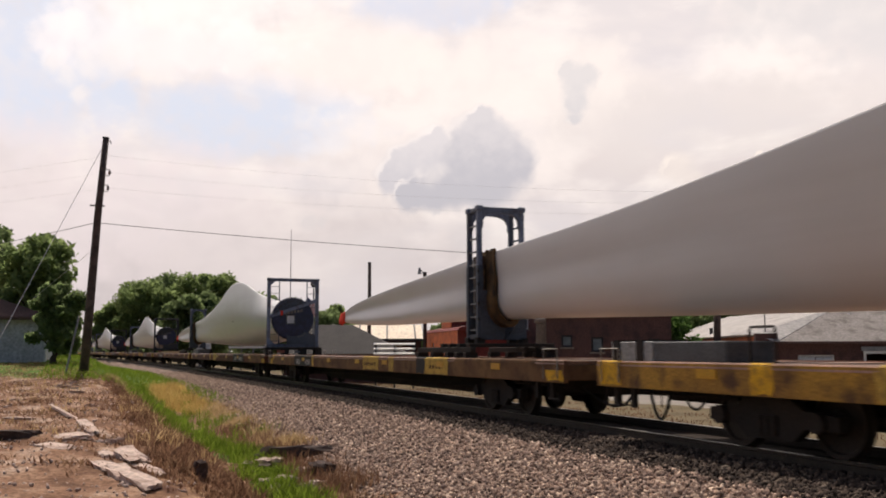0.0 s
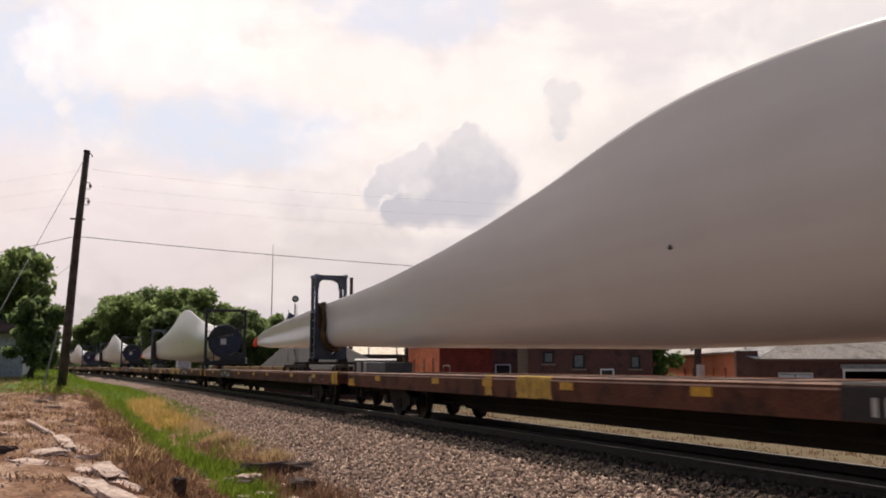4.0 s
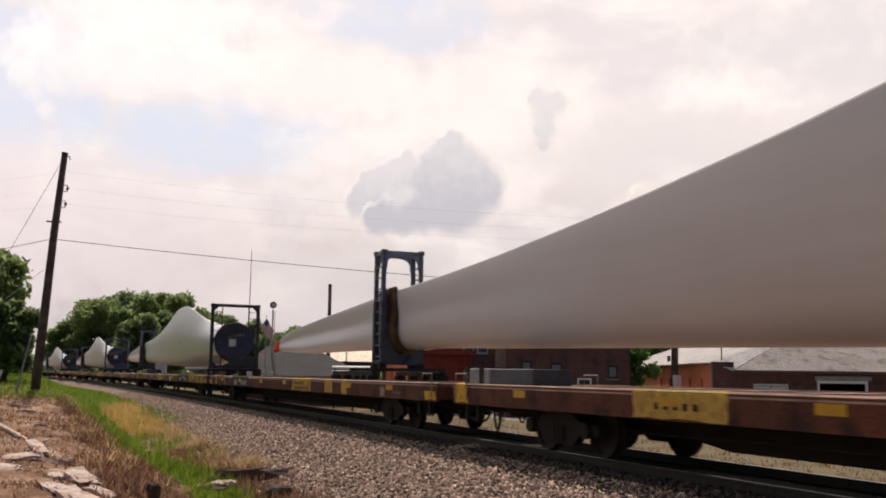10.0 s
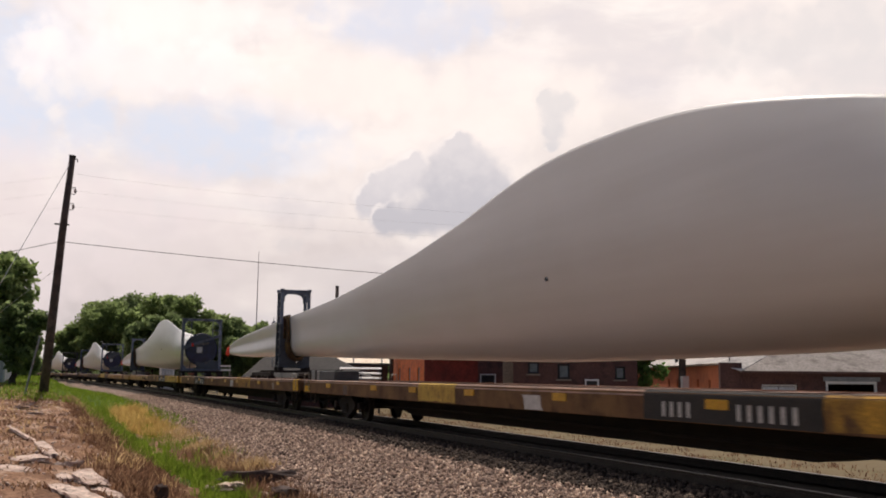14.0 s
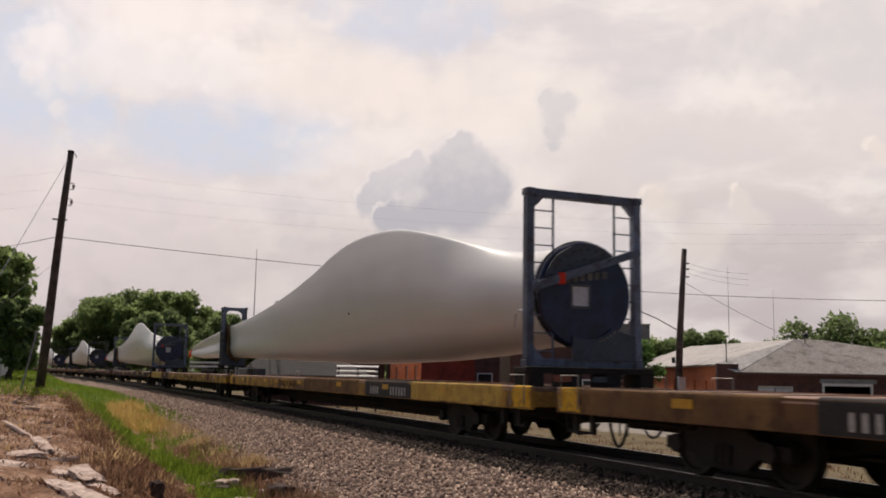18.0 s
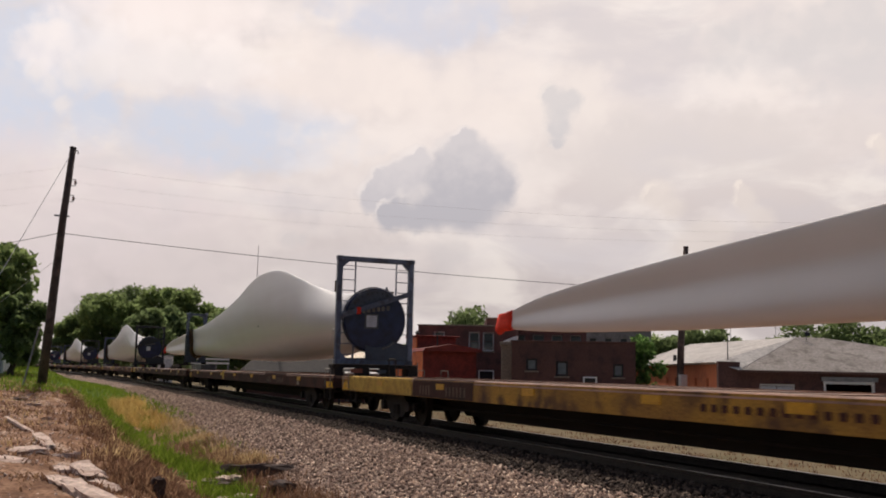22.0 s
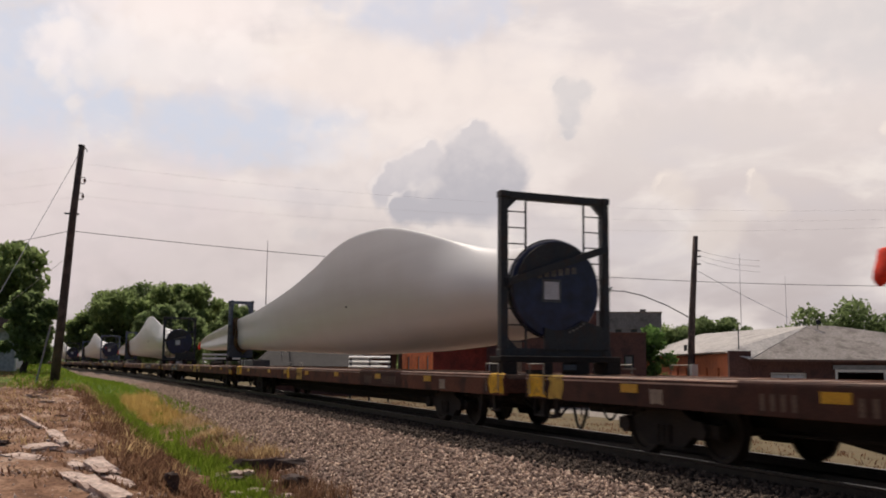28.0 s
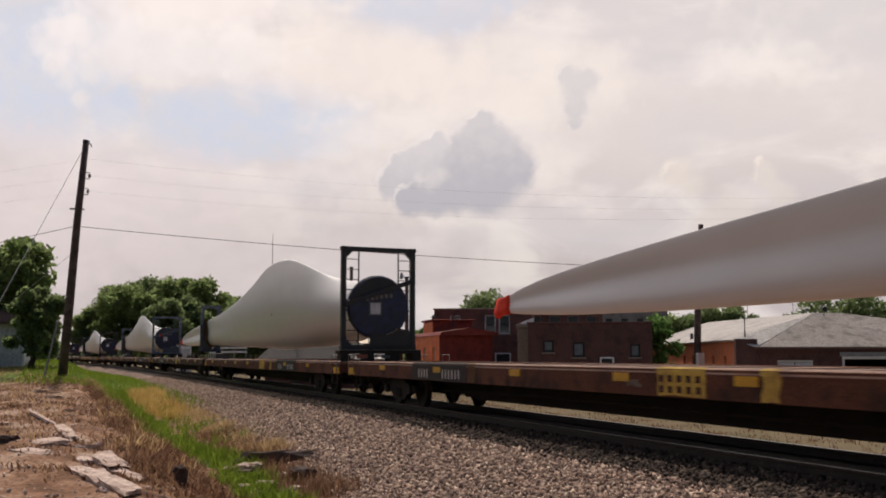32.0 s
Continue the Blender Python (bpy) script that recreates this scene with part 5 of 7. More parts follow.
def paint(car, unit, end):
    """Patches, striped ends and the number panel on the near sill of one car."""
    sill = next(c for c in car.children if c.name.startswith("side_sill") and min(v.co.y for v in c.data.vertices) < -1)
    dx = -0.25 if unit == 2 else 0.0
    for a, b_, z0, z1, key in (FRONT_PAINT if end == "F" else REAR_PAINT).get(unit, BLOCK):
        patch(sill, a + dx, b_ + dx, DECK + max(z0, -0.36), DECK + z1, M[key])
    for e in (-1, 1):
        x = -12.85 if (unit, end, e) == (-1, "F", -1) else e * 13.25
        if unit in (4, 6, 7) and e == 1 and end == "F":
            continue
        patch(sill, x - 0.3, x + 0.3, DECK - 0.35, DECK - (0.16 if unit % 2 else 0.045), M["end_yellow"], "bright yellow end patch")
    for x in (-10.6, -6.75, -2.89, 0.6, 3.3, 7.5, 10.6) if end == "F" else (-11.0, -6.87, -5.05 if unit == 2 else -4.13, -1.9 if unit == 2 else -1.06, 2.4, 6.2, 9.61):
        part("reflector", cuboid(x, x + 0.42, -1.413, -1.4, DECK - 0.19, DECK - 0.07), M["amber"], sill, "amber reflector strip")
    x0 = -8.1 if end == "F" else 4.9
    x1 = x0 + (2.88 if (unit, end) == (-1, "F") else 3.2)
    panel = part("number_panel", cuboid(x0, x1, -1.407, -1.4035, DECK - 0.36, DECK - 0.045), M["brown_dark" if unit in (3, 4) else "black_panel"], sill, "dark panel with faded white marks")
    corner_coat(x0, x1, sill, panel.data.materials[0])
    for v in (0.45, 0.62, 0.79, 0.96, 1.9, 2.08, 2.26, 2.44, 2.62, 2.8):
        if x0 + v + 0.1 > x1:
            break
        ob = new("mark_bar", FADED_BAR_MESH if unit in (3, 4) else BAR_MESH)
        ob.parent, ob.matrix_basis = sill, pose(x0 + v, 0, 0)
    if (unit, end) == (2, "R"):
        lettering("LONG RUNNER", M["brown_dark"], sill, -4.5, -2.08, DECK - 0.29, 0.18)
    for u, f, a, b_ in PRINTED:
        if (u, f) == (unit, end):
            x = a
            while x < b_:
                for z in (-0.13, -0.27) if unit in (1, 5) else (-0.19,):
                    ob = new("print_bar", SMALL_MESH)
                    ob.parent, ob.matrix_basis = sill, pose(x, 0, DECK + z)
                x += 0.2


for unit in UNITS:
    for ob, end in ((put(CARS[FRONT_CARS[unit]], unit, 15.12, TRUCK), "F"), (put(CARS[REAR_CARS[unit]], unit, -13.0, TRUCK), "R")):
        FLATCARS.append((ob, unit, end))
    put(BLADES[min(unit, 5)], unit, BLADE_SHIFT.get(unit, 0.0), None)
    put(clamps_made[unit in (-2, -1, 0, 1, 3)], unit, CLAMP_SHIFT.get(unit, 0.0), None)
    put(spacer, unit, 0.0, None)
    put(FRAMES["blue" if unit in (-1, 2, 3, 6) else "dark"], unit, 0.0, None)
put(build_dunnage(), 0, 0.0, None)
for car in FLATCARS:
    paint(*car)


# ---------------------------------------------------------------- the railway
def build_track():
    root = thing("railway_track", "single railway track with dark ties and worn steel rails", "railway track", kind="structure")
    xs = list(np.arange(-330, -90, 6.0)) + list(np.arange(-90, 40, 1.5))
    for y0 in (-0.755, 0.755):
        for name, prof, material in (("rail", [(-0.07, -0.17), (0.07, -0.17), (0.07, -0.155), (0.012, -0.13), (0.012, -0.045), (0.036, -0.035), (0.036, -0.004), (-0.036, -0.004), (-0.036, -0.035), (-0.012, -0.045), (-0.012, -0.13), (-0.07, -0.155)], M["rail"]),
                                     ("rail_head", [(-0.034, -0.006), (0.034, -0.006), (0.034, -0.001), (0.028, 0.0), (-0.028, 0.0), (-0.034, -0.001)], M["rail_head"])):
            rings = [[(x, track_y(x) + y0 + a, b) for a, b in prof] for x in xs]
            part(name, loft(rings), material, root)
    tie = cuboid(-0.115, 0.115, -1.28, 1.28, -0.3, -0.172, bevel=0.012)
    me = bpy.data.meshes.new("tie")
    tie.to_mesh(me)
    tie.free()
    me.materials.append(M["tie"])
    rnd = random.Random(4)
    x = -75.0
    while x < 6:
        ob = new("tie", me)
        ob.parent = root
        ob.matrix_basis = Matrix.Translation((x, track_y(x) + rnd.uniform(-0.05, 0.05), rnd.uniform(-0.012, 0.0))) @ pose(0, 0, 0, 0, 0, rnd.uniform(-1.5, 1.5))
        x += 0.52 + rnd.uniform(-0.03, 0.03)


build_track()


# ---------------------------------------------------------------- poles, wires, masts
def hang(name, a, b, sag, r, material, label, category="cable", n=24):
    a, b = Vector(a), Vector(b)
    pts = [a.lerp(b, k / n) - Vector((0, 0, 4 * sag * (k / n) * (1 - k / n))) for k in range(n + 1)]
    ob = part(name, tube(bmesh.new(), pts, r, 5), material)
    return tagged(ob, label, category)


def build_left_pole():
    root = thing("utility_pole", "leaning weathered wooden utility pole beside the ditch", "utility pole")
    z0 = float(land(-42, -9.76))
    part("shaft", tube(bmesh.new(), [(-42, -9.79, z0 - 0.3), (-42, -9.62, 3.4), (-42, -9.45, 7.0), (-42, -9.24, 10.3)], [0.19, 0.175, 0.15, 0.125], 12), M["pole"], root, smooth=True)
    part("pole_cap", tube(bmesh.new(), [(-42, -9.245, 10.28), (-42, -9.24, 10.34)], 0.14, 10), M["dark_trim"], root)
    part("crossarm", cuboid(-42.16, -42.08, -9.78, -9.2, 7.36, 7.43, bevel=0.01), M["metal_grey"], root)
    for z, y in ((8.84, -9.16), (8.16, -9.2)):
        rack = part("insulator_rack", tube(bmesh.new(), [(-42.1, y - 0.1, z + 0.12), (-42.1, y + 0.1, z + 0.14), (-42.1, y + 0.16, z), (-42.1, y + 0.1, z - 0.14), (-42.1, y - 0.1, z - 0.12)], 0.022, 5), M["metal_grey"], root)
        part("insulator", tube(bmesh.new(), [(-42.1, y + 0.1, z - 0.07), (-42.1, y + 0.1, z), (-42.1, y + 0.1, z + 0.07)], [0.05, 0.03, 0.05], 8), M["brick_red"], rack)
    part("top_pin", tube(bmesh.new(), [(-42.05, -9.24, 10.25), (-42.05, -9.05, 10.2), (-42.05, -9.02, 10.08)], 0.025, 5), M["metal_grey"], root)
    return root


build_left_pole()
hang("overhead_cable", (-42, -9.52, 6.65), (-40.5, 20.4, 5.6), 0.25, 0.014, M["wire"], "thick black cable slung between two wooden poles")
hang("overhead_cable", (-42, -9.52, 6.65), (-59, -20, 6.2), 0.1, 0.014, M["wire"], "thick black cable running off towards a house")
hang("overhead_cable", (-40.5, 20.4, 5.6), (-27.8, 27.9, 4.7), 0.1, 0.014, M["wire"], "thick black cable beyond the far pole")
for za, zb in ((9.55, 8.1), (8.84, 7.75), (8.16, 7.45)):
    hang("power_wire", (-42, -9.1, za), (-28.4, 27.4, zb), 0.85, 0.0023, M["thin_wire"], "thin grey power wire high over the railway", "wire")
    hang("power_wire", (-42, -9.1, za), (-62, -30, za - 0.3), 0.2, 0.0023, M["thin_wire"], "thin grey power wire high beside the house", "wire")
hang("guy_wire", (-42, -9.32, 10.0), (-35.8, -12.6, 1.2), 0.0, 0.012, M["thin_wire"], "taut grey guy wire from the pole top", "wire")
hang("guy_wire", (-42, -9.6, 5.5), (-49, -12.5, 3.6), 0.0, 0.008, M["thin_wire"], "thin service wire running into the trees", "wire")


def build_marker():
    root = thing("marker_post", "slim pale leaning marker post in the grass", "post")
    part("shaft", tube(bmesh.new(), [(-40, -10.42, float(land(-40, -10.4)) - 0.1), (-40, -9.98, 2.6)], 0.035, 6), M["metal_grey"], root)
    part("post_cap", tube(bmesh.new(), [(-40, -9.985, 2.59), (-40, -9.975, 2.64)], 0.045, 6), M["trim"], root)


build_marker()


def build_right_pole():
    root = thing("street_light_pole", "brown wooden pole with a long street lamp arm and cables", "utility pole")
    part("shaft", tube(bmesh.new(), [(-40.7, 20.2, -1.1), (-40.62, 20.35, 3.4), (-40.46, 20.59, 7.95)], [0.2, 0.17, 0.13], 12), M["pole"], root, smooth=True)
    arm = [(-40.68, 20.22, 3.75), (-40.6, 18.9, 4.3), (-40.5, 17.4, 4.75), (-40.4, 16.2, 4.93), (-40.35, 15.5, 4.92)]
    lamp = part("lamp_arm", tube(bmesh.new(), arm, 0.03, 6), M["metal_grey"], root, smooth=True)
    part("lamp_head", tube(bmesh.new(), [(-40.35, 15.5, 5.1), (-40.35, 15.35, 4.98), (-40.35, 15.33, 4.85)], [0.05, 0.13, 0.1], 8), M["lamp_glass"], lamp, "pale lamp head")
    for k, z in enumerate((7.2, 6.9, 6.5)):
        part("insulator", tube(bmesh.new(), [(-40.5, 20.62, z), (-40.45, 20.85, z)], 0.045, 6), M["metal_grey"], root)
    part("conduit", tube(bmesh.new(), [(-40.45, 20.5, 5.6), (-40.55, 20.34, 2.0), (-40.58, 20.3, -0.8)], 0.03, 5), M["metal_grey"], root)
    part("meter_box", cuboid(-40.5, -40.3, 20.05, 20.45, 0.7, 1.35, bevel=0.02), M["trim"], root, "pale grey meter box")
    hang("service_wire", (-40.5, 20.6, 6.2), (-36, 24.5, 2.9), 0.1, 0.012, M["thin_wire"], "thin service wire to the brick building", "wire")
    for k in range(3):
        hang("service_wire", (-40.45, 20.8, 7.2 - 0.25 * k), (-39.2, 23.6, 6.7 - 0.3 * k), 0.12, 0.008, M["thin_wire"], "thin drooping wire on the wooden pole", "wire")


build_right_pole()


def build_pole(x, y, top, r, label, extra=""):
    root = thing("wooden_pole", label, "utility pole")
    z0 = float(land(x, y))
    part("shaft", tube(bmesh.new(), [(x, y, z0 - 0.3), (x, y, top)], [r * 1.2, r], 10), M["pole"], root, smooth=True)
    part("pole_cap", tube(bmesh.new(), [(x, y, top - 0.02), (x, y, top + 0.04)], r * 1.08, 10), M["dark_trim"], root)
    if extra == "lamp":
        lamp = part("lamp_arm", tube(bmesh.new(), [(x, y, top - 0.3), (x, y - 0.2, top + 0.1), (x, y - 0.35, top + 0.2)], 0.025, 5), M["metal_grey"], root)
        part("lamp_head", tube(bmesh.new(), [(x, y - 0.35, top + 0.3), (x, y - 0.36, top + 0.1), (x, y - 0.36, top - 0.1)], [0.06, 0.1, 0.13], 8), M["metal_grey"], lamp)


build_pole(-67.65, 9.26, 7.75, 0.13, "plain dark wooden pole behind the railway")
build_pole(-56.96, 10.06, 6.2, 0.12, "dark wooden pole with a small lamp on top", "lamp")


def build_signal():
    root = thing("round_signal", "round grey signal disc on a slim mast", "signal")
    x, y = -60.75, 3.66
    part("mast", tube(bmesh.new(), [(x, y, -1.2), (x, y, 5.3)], 0.05, 8), M["metal_grey"], root)
    part("disc", tube(bmesh.new(), [(x, y, 5.6), (x + 0.06, y, 5.6)], 0.22, 16), M["dark_trim"], root)
    part("lens", tube(bmesh.new(), [(x + 0.06, y, 5.6), (x + 0.1, y, 5.6)], 0.12, 14), M["lamp_glass"], root)
    part("ladder", tube(bmesh.new(), [(x - 0.1, y + 0.15, -1.0), (x - 0.1, y + 0.15, 5.2)], 0.02, 5), M["metal_grey"], root)


build_signal()


def build_flag():
    """Striped flag on a slim pole; its cloth turns in the wind."""
    x, y = -60.0, 3.1
    root = thing("flag", "red and white striped flag with navy corner on a pole", "flag", Matrix.Translation((x, y, -0.9)))
    part("pole", tube(bmesh.new(), [(0, 0, -0.2), (0, 0, 5.7)], [0.03, 0.018], 8), M["metal_grey"], root, smooth=True)
    part("finial", tube(bmesh.new(), [(0, 0, 5.7), (0, 0, 5.73), (0, 0, 5.77)], [0.02, 0.035, 0.01], 8), M["metal_grey"], root)
    cloth = part("cloth", cuboid(-0.006, 0.006, 0.02, 0.045, -0.8, 0.0), M["flag_white"], root, "white hoist band")
    cloth.matrix_basis = pose(0, 0, 5.6)

    def band(name, m, y0, y1, z0, z1, out):
        n = 12
        bm = bmesh.new()
        for side in (-out, out):
            vs = [[bm.verts.new((0.05 * math.sin(7 * (y0 + (y1 - y0) * k / n)) * (y0 + (y1 - y0) * k / n) + side, y0 + (y1 - y0) * k / n, z)) for z in (z0, z1)] for k in range(n + 1)]
            for a, b in zip(vs, vs[1:]):
                bm.faces.new((a[0], b[0], b[1], a[1]))
        part(name, bm, m, cloth)

    for k in range(13):
        band("stripe", M["flag_white"] if k % 2 else M["flag_red"], 0.045, 1.15, -0.8 * (k + 1) / 13, -0.8 * k / 13, 0.003)
    band("canton", M["flag_blue"], 0.045, 0.46, -0.8 * 7 / 13, 0.0, 0.007)
    return cloth


flag_cloth = build_flag()


def build_mast(x, y, z0, z1, r):
    root = thing("radio_mast", "very slim tall radio mast far off", "mast", group="radio masts")
    part("lattice", tube(bmesh.new(), [(x, y, z0), (x, y, z0 + (z1 - z0) * 0.6), (x, y, z1)], [r, r * 0.8, r * 0.35], 5), M["thin_wire"], root)
    part("base", cuboid(x - 0.5, x + 0.5, y - 0.5, y + 0.5, z0 - 1.5, z0 + 0.3), M["grey_stone"], root)


build_mast(-226.3, 31.9, -1, 30.6, 0.17)
build_mast(-94, 65.8, -1, 15.0, 0.05)
build_mast(-90.7, 69.8, -1, 12.1, 0.045)


# ---------------------------------------------------------------- buildings
def frame_of(p, q):
    """A pose with x along a wall from p to q (in plan), y into the building, z up, at the yard's level."""
    a = math.degrees(math.atan2(q[1] - p[1], q[0] - p[0]))
    return pose(p[0], p[1], -0.95, 0, 0, a), math.dist(p, q)


def window(parent, x0, x1, z0, z1, frame_mat, pane_mat, y=0.12, bars=(1, 1)):
    w = part("window", wall_with_holes(x1 - x0, z1 - z0, 0.06, [(0.07, x1 - x0 - 0.07, 0.07, z1 - z0 - 0.07)]), frame_mat, parent)
    w.matrix_basis = pose(x0, y, z0)
    nx, nz = bars
    for i in range(nx):
        for j in range(nz):
            a, b = 0.07 + (x1 - x0 - 0.14) * i / nx, 0.07 + (x1 - x0 - 0.14) * (i + 1) / nx
            c, d = 0.07 + (z1 - z0 - 0.14) * j / nz, 0.07 + (z1 - z0 - 0.14) * (j + 1) / nz
            part("pane", cuboid(a + 0.02, b - 0.02, 0.025, 0.04, c + 0.02, d - 0.02), pane_mat, w)
    part("window_sill", cuboid(-0.08, x1 - x0 + 0.08, -0.2, 0.02, -0.09, -0.005), M["stone"], w)
    return w


def building(name, label, p, q, depth, height, wall_mat, roof_mat, holes=(), panes=None, parapet=0.3, frame_mat=None, bars=(1, 1), coping=None):
    """A flat-roofed building: front wall with openings, side and rear walls, roof, coping."""
    m, length = frame_of(p, q)
    root = thing(name, label, "building", m)
    t = 0.3
    front = part("front_wall", wall_with_holes(length, height, t, [h[:4] for h in holes]), wall_mat, root)
    part("side_wall", cuboid(0.0, t, t, depth, 0, height - 0.003), wall_mat, root)
    part("side_wall", cuboid(length - t, length, t, depth, 0, height - 0.003), wall_mat, root)
    part("rear_wall", cuboid(t, length - t, depth - t, depth, 0, height - 0.003), wall_mat, root)
    part("roof", cuboid(t, length - t, t, depth - t, height - parapet - 0.15, height - parapet), roof_mat, root)
    part("floor_slab", cuboid(t, length - t, t, depth - t, 0, 0.1), M["grey_stone"], root)
    for bm_ in ((-0.06, length + 0.06, -0.06, t + 0.04, height + 0.003, height + 0.09),):
        part("coping", cuboid(*bm_, bevel=0.01), coping or M["stone"], root)
    for side in (0, 1):
        x = -0.06 if side == 0 else length - t - 0.04
        part("coping", cuboid(x, x + t + 0.1, t + 0.042, depth + 0.05, height + 0.003, height + 0.09), coping or M["stone"], root)
    for h in holes:
        if len(h) == 5 and h[4] == "door":
            d = part("door", cuboid(h[0] + 0.08, h[1] - 0.08, 0.12, 0.17, h[2], h[3] - 0.08), M["dark_trim"], root)
            part("door_frame", wall_with_holes(h[1] - h[0], h[3] - h[2], 0.1, [(0.08, h[1] - h[0] - 0.08, 0, h[3] - h[2] - 0.08)]), M["trim"], root).matrix_basis = pose(h[0], -0.02, h[2])
            part("handle", cuboid(h[1] - 0.25, h[1] - 0.2, 0.08, 0.12, h[2] + 0.95, h[2] + 1.1), M["metal_grey"], d)
        else:
            window(root, *h[:4], frame_mat or M["trim"], panes or M["glass"], bars=bars)
    return root


# low dark brick shop with two windows
building("brick_shop", "low dark brown brick shop with flat roof and pale windows", (-43.6, 12.15), (-40.55, 17.55), 11, 3.78, M["brick_dark"], M["roof"],
         [(0.75, 1.3, 2.35, 2.95), (2.25, 2.85, 2.1, 2.85), (3.6, 4.3, 0.1, 2.1, "door"), (5.1, 5.6, 2.1, 2.75)], M["blind"], frame_mat=M["dark_trim"], coping=M["brick_dark"])
# buff stone pier at the shop's corner, with a broken finial
pier = thing("stone_pier", "tall buff stone pier at the shop's corner", "stone pier", frame_of((-44.75, 12.1), (-44.0, 13.45))[0])
part("shaft", cuboid(0, 0.85, 0, 0.8, 0, 3.6, bevel=0.02), M["stone"], pier)
part("capital", cuboid(-0.08, 0.93, -0.08, 0.9, 3.6, 3.82, bevel=0.03), M["stone"], pier)
part("finial", prism(bmesh.new(), [(0.05, 0.2, 3.82), (0.8, 0.2, 3.82), (0.84, 0.2, 4.15), (0.4, 0.2, 4.0)], (0, 0.5, 0)), M["trim"], pier)
# two-storey old brick house behind, with paired white windows
building("brick_house", "two-storey old red brick building with white paired windows", (-56.9, 11.9), (-53.9, 17.4), 9, 5.1, M["brick_red"], M["roof"],
         [(3.25, 3.95, 3.55, 4.75), (4.15, 4.85, 3.55, 4.75), (3.9, 4.9, 0.1, 2.35, "door"), (1.0, 1.7, 3.55, 4.75)], M["glass"], bars=(1, 2))
# long dark red brick block with an upper row of openings
building("brick_block", "dark red brick block with a row of dark upper windows", (-58.0, 17.2), (-55.4, 23.35), 12, 5.8, M["brick_red"], M["roof"],
         [(0.6 + 1.25 * k, 1.35 + 1.25 * k, 3.95, 4.8) for k in range(5)], M["glass"], frame_mat=M["grey_stone"])
part("chimney", cuboid(5.4, 6.3, 2.0, 2.9, 5.5, 6.2, bevel=0.02), M["brick_red"], bpy.data.objects["brick_block"])
# grey three-storey building further back
building("grey_building", "grey stuccoed three-storey building with plain windows, far back", (-75.6, 31.4), (-70.9, 38.9), 12, 6.9, M["grey_stone"], M["roof"],
         [(0.7 + 1.35 * k, 1.4 + 1.35 * k, 4.3, 5.5) for k in range(5)] + [(0.7 + 1.35 * k, 1.4 + 1.35 * k, 1.6, 2.9) for k in range(5)], M["glass"], frame_mat=M["grey_stone"])
part("roof_parapet_end", cuboid(7.0, 7.5, -0.05, 3, 6.2, 7.2), M["grey_stone"], bpy.data.objects["grey_building"])


